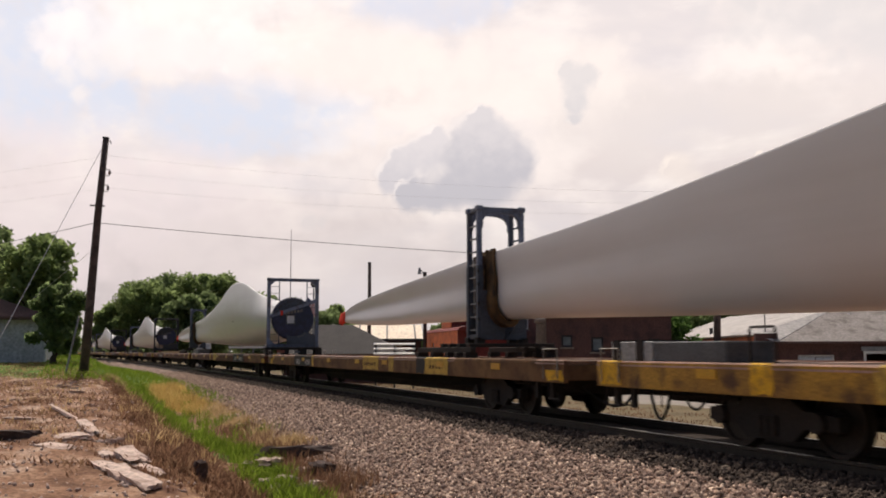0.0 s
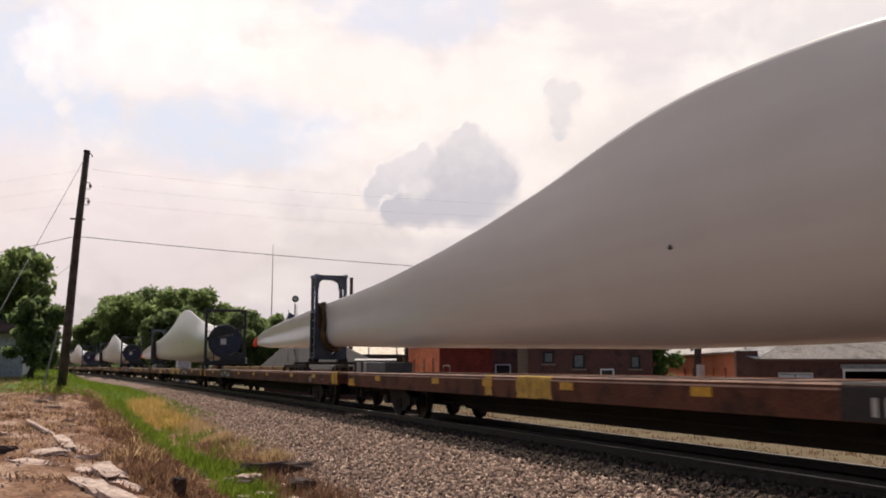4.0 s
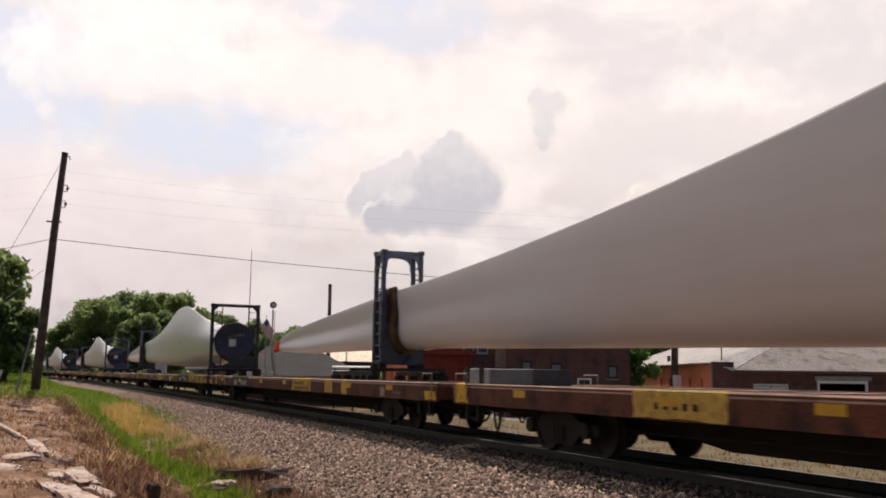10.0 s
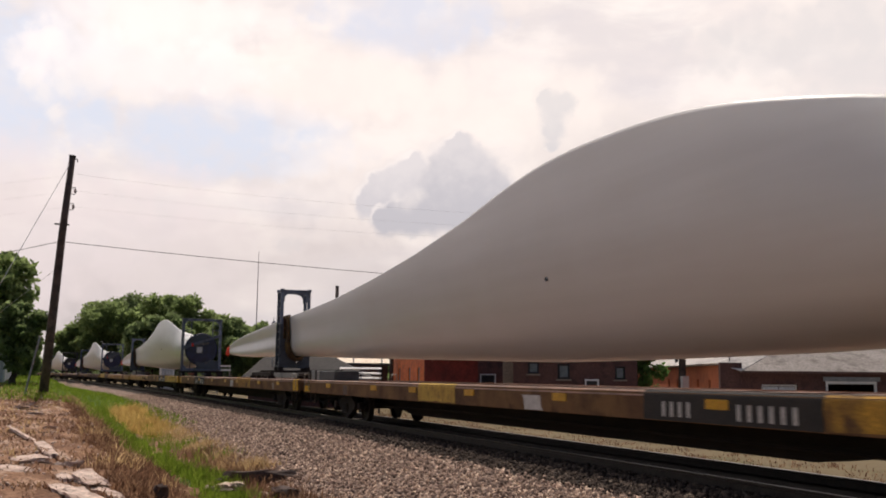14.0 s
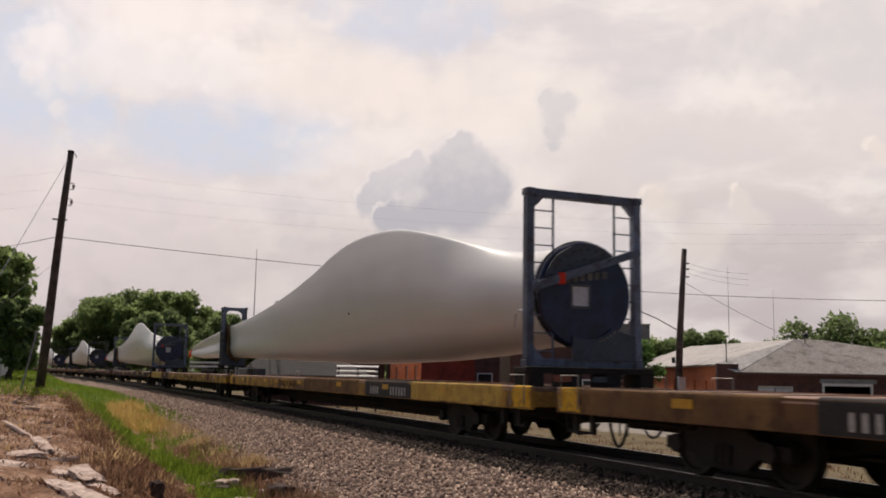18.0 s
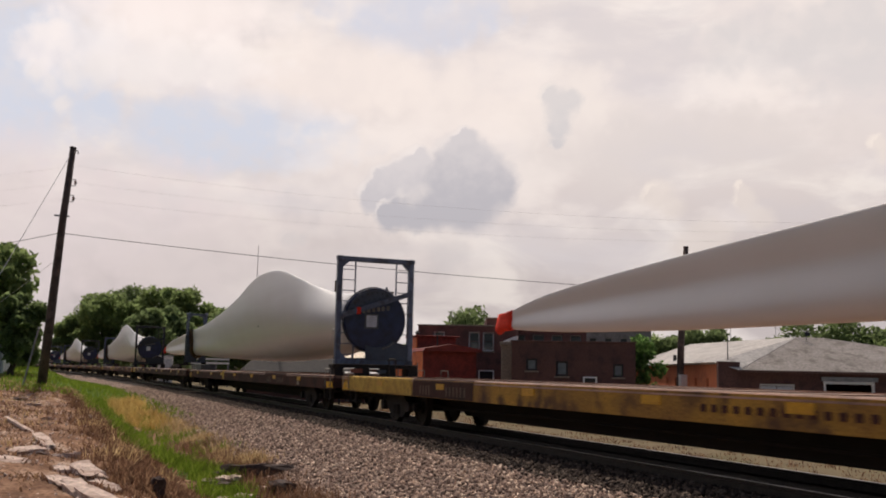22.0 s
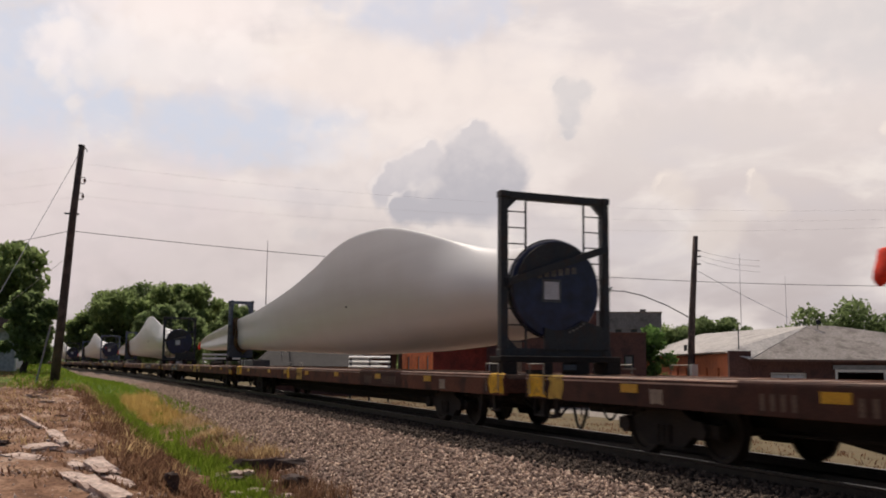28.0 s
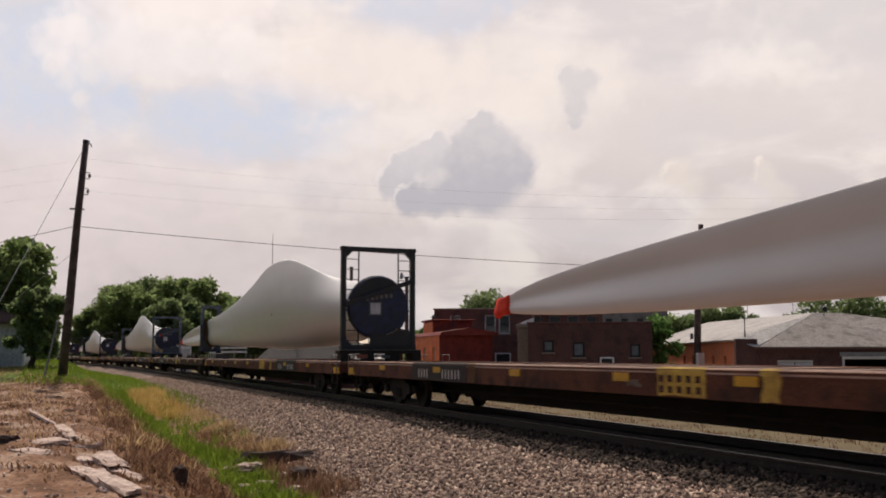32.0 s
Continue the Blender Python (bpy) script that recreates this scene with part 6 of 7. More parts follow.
def build_depot():
    """Corner brick building with orange side wall, dark front and grey hipped roof."""
    c = (-35.55, 18.8)
    side_way = Vector((-0.911, 0.412))
    front_way = Vector((0.412, 0.911))
    m = Matrix(((front_way.x, side_way.x, 0, c[0]), (front_way.y, side_way.y, 0, c[1]), (0, 0, 1, -0.95), (0, 0, 0, 1)))
    root = thing("brick_depot", "one-storey brick building, orange side wall, dark front, grey hipped roof", "building", m)
    ln, dp, h, t = 16.0, 30.0, 2.5, 0.3
    door, win = (4.6, 6.85, 0.0, 2.12), (1.75, 3.35, 0.85, 1.95)
    part("front_wall", wall_with_holes(ln, h, t, [door, win]), M["brick_dark"], root)
    holes = [(2.0 + 2.6 * k, 2.45 + 2.6 * k, 0.9, 2.15) for k in range(5)]
    side = part("side_wall", wall_with_holes(dp - t, h + 0.3, t, holes), M["brick_orange"], root, "orange brick wall")
    side.matrix_basis = Matrix(((0, 1, 0, 0), (1, 0, 0, t), (0, 0, 1, 0), (0, 0, 0, 1)))
    for hh in holes:
        part("pane", cuboid(0.14, 0.16, hh[0] + t, hh[1] + t, hh[2], hh[3]), M["glass"], side).matrix_basis = Matrix(((0, 1, 0, -t), (1, 0, 0, 0), (0, 0, 1, 0), (0, 0, 0, 1)))
    part("far_wall", cuboid(ln - t, ln, t, dp, 0, h), M["brick_dark"], root)
    part("rear_wall", cuboid(t, ln - t, dp - t, dp, 0, h), M["brick_dark"], root)
    part("corner_pier", cuboid(-0.12, 0.85, -0.14, 0.2, 0, h + 0.42), M["brick_dark"], root)
    part("coping", cuboid(-0.08, t + 0.04, t, dp, h + 0.302, h + 0.36), M["stone"], root)
    # hipped roof over the front, lower roof behind the orange wall
    bm = bmesh.new()
    z0, zr = h + 0.02, h + 1.75
    pts = [(0.75, -0.45, z0), (ln + 0.4, -0.45, z0), (ln + 0.4, 9.2, z0), (0.75, 9.2, z0), (4.7, 3.8, zr), (5.9, 3.8, zr)]
    v = [bm.verts.new(p) for p in pts]
    for f in ((0, 1, 5, 4), (1, 2, 5), (2, 3, 4, 5), (3, 0, 4), (3, 2, 1, 0)):
        bm.faces.new([v[i] for i in f])
    part("hipped_roof", bm, M["hip_roof"], root, "grey hipped roof")
    bm = bmesh.new()
    pts = [(-0.25, 0.25, h + 0.39), (-0.25, dp + 0.4, h + 0.39), (4.7, dp - 1.5, h + 2.15), (4.7, 3.8, h + 1.76), (9.6, dp + 0.4, h + 0.39), (9.6, 9.2, h + 0.1), (0.74, -0.43, h + 0.05)]
    v = [bm.verts.new(p) for p in pts]
    for f in ((0, 3, 2, 1), (0, 6, 3), (3, 5, 4, 2), (1, 2, 4), (6, 5, 3), (0, 1, 4, 5, 6)):
        bm.faces.new([v[i] for i in f])
    part("rear_roof", bm, M["roof"], root, "pale grey sheet roof")
    part("fascia", cuboid(0.7, ln + 0.45, -0.5, -0.452, z0 - 0.07, z0 + 0.035), M["roof_brown"], root)
    sp = part("satellite_dish", loft([[(5.0 + r * math.cos(2 * math.pi * k / 16), 3.2 + 0.35 * r * math.sin(2 * math.pi * k / 16) - dd, zr + 0.15 + r * math.sin(2 * math.pi * k / 16)) for k in range(16)] for r, dd in ((0.13, 0.0), (0.1, -0.04), (0.02, -0.06))]), M["dark_trim"], root)
    part("dish_arm", tube(bmesh.new(), [(5.0, 3.4, zr - 0.3), (5.0, 3.3, zr + 0.1)], 0.03, 5), M["metal_grey"], sp)
    part("vent_pipe", tube(bmesh.new(), [(0.4, 12.6, h), (0.4, 12.6, h + 0.95)], 0.1, 8), M["dark_trim"], root)
    part("flag_mast", tube(bmesh.new(), [(0.5, 0.6, h), (0.5, 0.6, h + 1.5)], 0.025, 6), M["dark_trim"], root)
    # loading door
    df = part("door_frame", wall_with_holes(door[1] - door[0], door[3], 0.12, [(0.1, door[1] - door[0] - 0.1, 0, door[3] - 0.12)]), M["trim"], root)
    df.matrix_basis = pose(door[0], -0.03, 0)
    part("lintel", cuboid(door[0] - 0.1, door[1] + 0.15, -0.08, -0.005, door[3] + 0.003, door[3] + 0.2), M["metal_grey"], root)
    part("roller_door", cuboid(door[0] + 0.1, door[1] - 0.1, 0.2, 0.25, 0.0, 0.7), M["dark_trim"], root)
    window(root, *win, M["trim"], M["paper"], bars=(2, 1))
    part("floor_slab", cuboid(t, ln - t, t, dp - t, 0.0, 0.05), M["grey_stone"], root)
    part("inner_wall", cuboid(t, ln - t, 6.0, 6.2, 0.05, h - 0.01), M["brick_dark"], root)


build_depot()


def build_caboose():
    a = pose(-48.75, 9.35, -0.2, 0, 0, 180 - 8)
    root = thing("caboose", "old orange railway caboose with cupola and dull red end", "railway carriage", a)
    ln, w = 9.6, 2.9
    side, end = M["caboose_orange"], M["caboose_red"]
    # local x runs along the car away from the dark end, local y to the near side
    part("side_wall", wall_with_holes(ln, 2.55, 0.12, [(1.2, 1.8, 1.0, 1.9), (3.8, 4.4, 1.0, 1.9), (6.9, 7.5, 1.0, 1.9)], 0.0), side, root)
    part("far_side_wall", cuboid(0, ln, -w, -w + 0.12, 0, 2.55), end, root)
    part("end_wall", cuboid(-0.12, -0.003, -w, 0.12, 0, 2.55), end, root, "dull red end wall")
    part("end_wall", cuboid(ln, ln + 0.12, -w, 0.12, 0, 2.55), end, root)
    for x in (1.2, 3.8, 6.9):
        part("window", cuboid(x, x + 0.6, 0.03, 0.06, 1.0, 1.9), M["blind"], root)
    part("end_door", cuboid(-0.16, -0.123, -1.85, -1.1, 0.15, 2.1), M["caboose_red"], root)
    bm = bmesh.new()
    prism(bm, [(-0.6, 0.22, 2.55), (-0.6, 0.1, 2.72), (-0.6, -1.45, 2.95), (-0.6, -3.0, 2.72), (-0.6, -3.12, 2.55)], (ln + 1.2, 0, 0))
    part("roof", bm, end, root, "dull red cambered roof")
    part("cupola", cuboid(3.3, 6.0, -2.6, -0.25, 2.75, 3.45, bevel=0.03), end, root)
    part("cupola_side", cuboid(3.3, 6.0, -0.247, -0.2, 2.75, 3.4), side, root)
    part("cupola_roof", cuboid(3.1, 6.2, -2.75, -0.1, 3.45, 3.55, bevel=0.03), end, root)
    part("smoke_jack", tube(bmesh.new(), [(6.8, -1.0, 2.8), (6.8, -1.0, 3.75), (6.8, -1.0, 3.8), (6.8, -1.0, 3.95)], [0.09, 0.09, 0.18, 0.05], 8), M["dark_trim"], root)
    part("vent_pipe", tube(bmesh.new(), [(2.2, -1.2, 2.8), (2.2, -1.2, 3.75)], 0.04, 6), M["dark_trim"], root)
    part("underframe", cuboid(-0.7, ln + 0.7, -w + 0.2, -0.05, -0.28, -0.003), M["under"], root)
    for x in (1.6, 8.0):
        tr = part("bogie", cuboid(x - 1.1, x + 1.1, -w + 0.35, -0.2, -0.6, -0.3), M["under"], root)
        for dx in (-0.75, 0.75):
            part("wheel", tube(bmesh.new(), [(x + dx, -w + 0.4, -0.35), (x + dx, -0.15, -0.35)], 0.38, 16), M["under"], tr)
    for y in (-w + 0.2, -0.1):
        part("platform_rail", tube(bmesh.new(), [(-0.75, y, -0.1), (-0.75, y, 1.0), (-0.2, y, 1.05)], 0.025, 5), M["caboose_orange"], root)


build_caboose()


def build_canopy():
    m, ln = frame_of((-73.3, 7.3), (-71.2, 14.6))
    root = thing("cream_roofed_shed", "long open shed with a sunlit cream metal roof", "shed", m)
    bm = prism(bmesh.new(), [(-0.3, -0.4, 3.05), (-0.3, 3.6, 4.25), (-0.3, 3.6, 4.33), (-0.3, -0.4, 3.13)], (ln + 0.3, 0, 0))
    roof = part("roof", bm, M["cream"], root, "cream sheet metal roof slope")
    for k in range(4):
        x = 0.3 + k * (ln - 0.9) / 3
        part("seam", prism(bmesh.new(), [(x - 0.06, -0.42, 3.134), (x + 0.06, -0.42, 3.134), (x + 0.06, 3.6, 4.334), (x - 0.06, 3.6, 4.334)], (0, 0, 0.03)), M["dark_trim"], roof)
    part("fascia", cuboid(-0.3, ln, -0.45, -0.402, 2.95, 3.13), M["dark_trim"], root)
    for k in range(4):
        x = 0.3 + k * (ln - 0.9) / 3
        part("post", cuboid(x - 0.07, x + 0.07, -0.1, 0.04, 0, 3.13), M["dark_trim"], root)
    part("rear_wall", cuboid(-0.3, ln, 3.6, 3.8, 0, 4.33), M["brick_dark"], root)


build_canopy()


def build_grey_shed():
    m, ln = frame_of((-59.8, 1.6), (-57.4, 8.6))
    root = thing("grey_roofed_shed", "low shed with a sloping dark grey roof", "shed", m)
    for k, y in enumerate((0, 4.8)):
        part("wall", cuboid(0, ln, y, y + 0.2, 0, 2.0), M["brick_dark"], root)
    for x in (0, ln - 0.2):
        part("end_wall", cuboid(x, x + 0.2, 0.2, 4.8, 0, 2.0), M["brick_dark"], root)
    bm = bmesh.new()
    v = [bm.verts.new(p) for p in ((-0.4, -0.5, 2.0), (ln + 0.4, -0.5, 2.0), (ln + 0.4, 5.4, 2.0), (-0.4, 5.4, 2.0), (1.2, 2.5, 3.9), (ln - 3.3, 2.5, 3.9))]
    for f in ((0, 1, 5, 4), (1, 2, 5), (2, 3, 4, 5), (3, 0, 4), (3, 2, 1, 0)):
        bm.faces.new([v[i] for i in f])
    part("roof", bm, M["dark_roof"], root)


build_grey_shed()


def build_slat_fence():
    m, ln = frame_of((-50.3, 4.9), (-49.45, 7.0))
    root = thing("slat_fence", "short white slatted fence panel in the yard", "fence", m)
    for k in range(7):
        part("slat", cuboid(0, ln, -0.17, 0.03, 0, 0.05), M["trim"], root).matrix_basis = pose(0, 0, 1.0 + 0.26 * k, 24)
    for x in (0.1, ln / 2, ln - 0.1):
        part("post", cuboid(x - 0.05, x + 0.05, 0.032, 0.1, 0, 2.65), M["dark_trim"], root)


build_slat_fence()


def build_garage():
    m = pose(-56.6, -12.2, 0.62, 0, 0, 0)
    root = thing("garage", "pale grey garage with a brown shingle roof beside the trees", "garage", m)
    for k in range(13):
        z = 0.2 * k
        part("siding_board", cuboid(0.0, 0.06 + 0.012 * (k % 2), -7.0, 0.0, z, z + 0.197), M["siding"], root)
    part("wall", cuboid(-8, -0.003, -0.2, 0.0, 0, 2.6), M["siding"], root)
    part("rear_wall", cuboid(-8.2, -8.0, -7, 0, 0, 2.6), M["siding"], root)
    part("far_wall", cuboid(-8, -0.003, -7.0, -6.8, 0, 2.6), M["siding"], root)
    part("corner_trim", cuboid(0.0, 0.1, 0.002, 0.1, 0, 2.6), M["trim"], root)
    bm = bmesh.new()
    v = [bm.verts.new(p) for p in ((0.5, 0.55, 2.5), (0.5, -7.5, 2.5), (-8.6, -7.5, 2.5), (-8.6, 0.55, 2.5), (-1.5, -3.4, 3.9), (-6.5, -3.4, 3.9))]
    for f in ((0, 1, 4), (1, 2, 5, 4), (2, 3, 5), (3, 0, 4, 5), (3, 2, 1, 0)):
        bm.faces.new([v[i] for i in f])
    part("roof", bm, M["roof_brown"], root, "brown shingle roof")
    part("fascia", cuboid(0.5, 0.54, -7.5, 0.58, 2.36, 2.52), M["roof_brown"], root)


build_garage()
box_thing = thing("white_cabinet", "small white metal cabinet beside the railway far off", "cabinet", pose(-104.6, 0.74, -0.95))
part("cabinet_body", cuboid(-0.7, 0.7, -0.7, 0.7, 0, 3.2, bevel=0.02), M["trim"], box_thing)
part("cabinet_lid", cuboid(-0.76, 0.76, -0.76, 0.76, 3.202, 3.3, bevel=0.02), M["metal_grey"], box_thing)
part("cabinet_door", cuboid(0.7, 0.72, -0.55, 0.55, 0.2, 2.9), M["siding"], box_thing)


def build_board_fence():
    m, ln = frame_of((-99.3, 2.76), (-98.8, 6.53))
    root = thing("board_fence", "white two-board fence far beyond the railway", "fence", m)
    for z0, z1 in ((2.9, 3.08), (2.48, 2.68)):
        part("board", cuboid(0, ln, 0, 0.05, z0, z1), M["trim"], root)
    for k in range(4):
        x = 0.1 + k * (ln - 0.2) / 3
        part("post", cuboid(x - 0.07, x + 0.07, 0.052, 0.16, -0.05, 3.1), M["grey_stone"], root)


build_board_fence()


# ---------------------------------------------------------------- trees
def leaf_cloud(rng, centres, radii, count, size):
    """Small folded leaf sprays scattered through rough heaps: points towards the rim are favoured."""
    centres, radii = np.array(centres, float), np.array(radii, float)
    vol = radii.prod(1) ** 0.8
    pick = rng.choice(len(centres), count, p=vol / vol.sum())
    way = rng.normal(size=(count, 3))
    way /= np.linalg.norm(way, axis=1, keepdims=True)
    dist = rng.uniform(0.15, 1.0, (count, 1)) ** 0.45 * (1 + 0.12 * rng.normal(size=(count, 1)))
    p = centres[pick] + way * dist * radii[pick]
    u = rng.normal(size=(count, 3))
    u /= np.linalg.norm(u, axis=1, keepdims=True)
    v = np.cross(u, rng.normal(size=(count, 3)))
    v /= np.linalg.norm(v, axis=1, keepdims=True)
    s = size * rng.uniform(0.6, 1.5, (count, 1))
    a, b, c, d = p - u * s, p + v * s * 0.45, p + u * s, p - v * s * 0.45 + np.cross(u, v) * s * 0.25
    verts = np.stack([a, b, c, d], 1).reshape(-1, 3)
    idx = np.arange(count * 4).reshape(-1, 4)
    faces = np.concatenate([idx[:, [0, 1, 2]], idx[:, [0, 2, 3]]])
    return verts, faces


def build_tree(name, label, x, y, z0, height, width, seed, leaf, count=5000, size=0.22, trunk=0.25, open_crown=0.5, base=0.3, squash=(1.0, 1.0)):
    rng, rnd = np.random.default_rng(seed), random.Random(seed)
    root = thing(name, label, "tree", pose(x, y, z0))
    fork = height * base
    bm = bmesh.new()
    tube(bm, [(0, 0, -0.3), (0.05 * height * rnd.uniform(-0.4, 0.4), 0, fork * 0.6), (0.03 * height * rnd.uniform(-1, 1), 0.02 * height, fork), (0, 0.03 * height, height * 0.75)], [trunk * 1.25, trunk, trunk * 0.85, trunk * 0.2], 9)
    part("trunk", bm, M["bark"], root, smooth=True)
    centres, radii = [], []
    n = 15
    for k in range(n):
        a = 2.4 * k + rnd.uniform(-0.5, 0.5)
        f = (k + 0.5) / n
        r = width * (0.16 + 0.34 * math.sin(math.pi * (0.18 + 0.74 * f))) * rnd.uniform(0.6, 1.1)
        c = (r * math.cos(a) * squash[0], r * math.sin(a) * squash[1], fork + (height - fork) * (0.08 + 0.84 * f))
        centres.append(c)
        q = width * rnd.uniform(0.15, 0.26)
        radii.append((q * squash[0], q * squash[1], q * rnd.uniform(0.65, 0.95)))
        if k % 2 == 0:
            bm = bmesh.new()
            s = (0, 0.01 * height, fork * 0.8 + (c[2] - fork) * 0.35)
            mid = (c[0] * 0.5, c[1] * 0.5, (s[2] + c[2]) / 2 + 0.05 * height)
            tube(bm, [s, mid, c], [trunk * 0.4, trunk * 0.25, trunk * 0.08], 6)
            part("limb", bm, M["bark"], root, smooth=True)
    centres.append((0, 0, fork + (height - fork) * 0.5))
    radii.append((width * 0.33 * squash[0], width * 0.33 * squash[1], (height - fork) * 0.36))
    verts, faces = leaf_cloud(rng, centres, radii, count, size)
    me = mesh_of("crown", verts.tolist(), faces.tolist(), leaf)
    ob = new("crown", me)
    ob.parent = root
    return root


rough_tree = "leafy green tree with an uneven crown"
# by the garage
build_tree("garden_tree", "tall loose-crowned tree beside the garage", -58.5, -13.0, 0.6, 7.6, 3.7, 11, M["leaf"], 3600, 0.24, 0.2, base=0.35)
build_tree("garden_tree", "dark bushy tree under the leaning pole", -53.0, -11.55, 0.55, 4.4, 2.4, 12, M["leaf_dark"], 5200, 0.17, 0.16, base=0.12)
build_tree("garden_tree", "dark bushy tree behind the leaning pole", -66.0, -12.2, 0.6, 3.9, 2.4, 14, M["leaf_dark"], 4200, 0.18, 0.15, base=0.1)
build_tree("garden_tree", "tall tree behind the garage", -66.0, -17.0, 0.8, 8.4, 5.5, 15, M["leaf_dark"], 4500, 0.26, 0.25)
build_tree("garden_tree", "dark bushy tree at the end of the grass", -74.0, -13.0, 0.6, 4.2, 3.2, 16, M["leaf_dark"], 4200, 0.22, 0.16, base=0.1)
build_tree("garden_tree", "dark bushy tree at the end of the grass", -92.0, -17.5, 0.6, 6.0, 5.0, 17, M["leaf_dark"], 4200, 0.3, 0.2, base=0.1)
# row of big trees behind the bend of the railway
for x, y, h, w, leaf, sd in (
        (-248, -0.4, 20.3, 15.5, "leaf", 21), (-266, 4.4, 22.5, 15.2, "leaf_dark", 56), (-242, 9.4, 21.8, 13.4, "leaf", 22), (-236, 16.8, 21.2, 11.6, "leaf", 23), (-242, 23.6, 16.8, 10.8, "leaf", 24), (-252, -7.6, 14.8, 10.1, "leaf", 25), (-264, 30.4, 16.8, 13.5, "leaf_dark", 26), (-272, 37.8, 16.3, 12.6, "leaf", 27), (-150, 4, 10.4, 10.3, "leaf_dark", 28), (-150, -16.5, 7, 5.6, "leaf_dark", 29)):
    build_tree("roadside_tree", "big dense green tree behind the bend of the railway", x, y, -0.9, h, w, sd, M[leaf], 11000, 0.5, 0.5, base=0.12)
# behind the yard
for k, (x, y, h, w, leaf, sd) in enumerate(((-112, 11.95, 8.7, 4.0, "leaf", 53), (-113, 7.8, 8.9, 5.6, "leaf_dark", 54), (-111, 16.1, 7.8, 4.2, "leaf", 55), (-107, 14.6, 6.6, 5.5, "leaf_dark", 31), (-110, 18.5, 5.6, 5.0, "leaf", 32), (-92.5, 30.2, 8.6, 8.0, "leaf_dark", 33), (-94.5, 25.0, 5.4, 5.0, "leaf_dark", 34),
                                            (-91.5, 52.0, 6.2, 7.0, "leaf", 35), (-89.3, 55.4, 7.6, 6.0, "leaf_dark", 36), (-87.6, 58.6, 7.6, 5.4, "leaf_dark", 37), (-101, 20.2, 6.3, 3.8, "leaf_dark", 45), (-95, 50, 5.5, 9.0, "leaf_dark", 38), (-84, 62, 5.9, 5.6, "leaf_dark", 39),
                                            (-68.5, 57.2, 8.1, 8.2, "leaf_dark", 40), (-63.5, 61.5, 6.6, 7.5, "leaf", 41), (-72.5, 53.5, 5.6, 5.0, "leaf_dark", 42), (-100, 44, 6.2, 7.0, "leaf_dark", 43))):
    build_tree("yard_tree", "leafy green tree behind the brick buildings", x, y, -0.9, h, w, sd, M[leaf], 8500, 0.24, 0.22, base=0.1)
build_tree("bush", "bright green bushy sapling beside the brick shop", -41.9, 18.6, -0.95, 4.4, 2.0, 51, M["leaf_light"], 3400, 0.11, 0.06, base=0.05)
build_tree("bush", "green climber at the brick shop's wall", -43.6, 18.6, -0.95, 2.7, 1.6, 52, M["leaf"], 3000, 0.11, 0.05, base=0.05)


# ---------------------------------------------------------------- far woods along the horizon
def build_woods():
    rng = np.random.default_rng(77)
    cs, rs = [], []
    for k in range(170):
        a = radians(rng.uniform(95, 262))
        d = rng.uniform(300, 460)
        cs.append((d * math.cos(a), d * math.sin(a), rng.uniform(0.5, 2.5)))
        rs.append((rng.uniform(6, 12), rng.uniform(6, 12), rng.uniform(3, 5.5)))
    verts, faces = leaf_cloud(rng, cs, rs, 26000, 1.1)
    tagged(new("far_woods", mesh_of("far_woods", verts.tolist(), faces.tolist(), M["leaf_dark"])), "low dark green woods along the horizon", "woods", kind="stuff")


build_woods()


# ---------------------------------------------------------------- ballast stones
def scatter(name, label, category, base_v, base_f, pos, scale, rng, material, tilt=True):
    """Many small copies of one lump as one mesh."""
    n, nv = len(pos), len(base_v)
    q = rng.normal(size=(n, 4))
    q /= np.linalg.norm(q, axis=1, keepdims=True)
    w, x, y, z = q.T
    rot = np.stack([1 - 2 * (y * y + z * z), 2 * (x * y - z * w), 2 * (x * z + y * w), 2 * (x * y + z * w), 1 - 2 * (x * x + z * z), 2 * (y * z - x * w), 2 * (x * z - y * w), 2 * (y * z + x * w), 1 - 2 * (x * x + y * y)], -1).reshape(n, 3, 3)
    jitter = rng.uniform(0.7, 1.3, (n, nv, 1))
    v = np.einsum("nij,nvj->nvi", rot, base_v[None] * scale[:, None, :] * jitter) + pos[:, None, :]
    f = (np.arange(n)[:, None, None] * nv + base_f[None]).reshape(-1, 3)
    me = bpy.data.meshes.new(name)
    me.vertices.add(n * nv)
    me.vertices.foreach_set("co", v.astype(np.float32).ravel())
    me.loops.add(len(f) * 3)
    me.loops.foreach_set("vertex_index", f.astype(np.int32).ravel())
    me.polygons.add(len(f))
    me.polygons.foreach_set("loop_start", np.arange(0, len(f) * 3, 3, dtype=np.int32))
    me.materials.append(material)
    me.update(calc_edges=True)
    me.validate()
    return tagged(new(name, me), label, category, kind="stuff")


OCTA_V = np.array([(1, 0, 0), (-1, 0, 0), (0, 1, 0), (0, -1, 0), (0, 0, 1), (0, 0, -1)], float)
OCTA_F = np.array([(0, 2, 4), (2, 1, 4), (1, 3, 4), (3, 0, 4), (2, 0, 5), (1, 2, 5), (3, 1, 5), (0, 3, 5)])


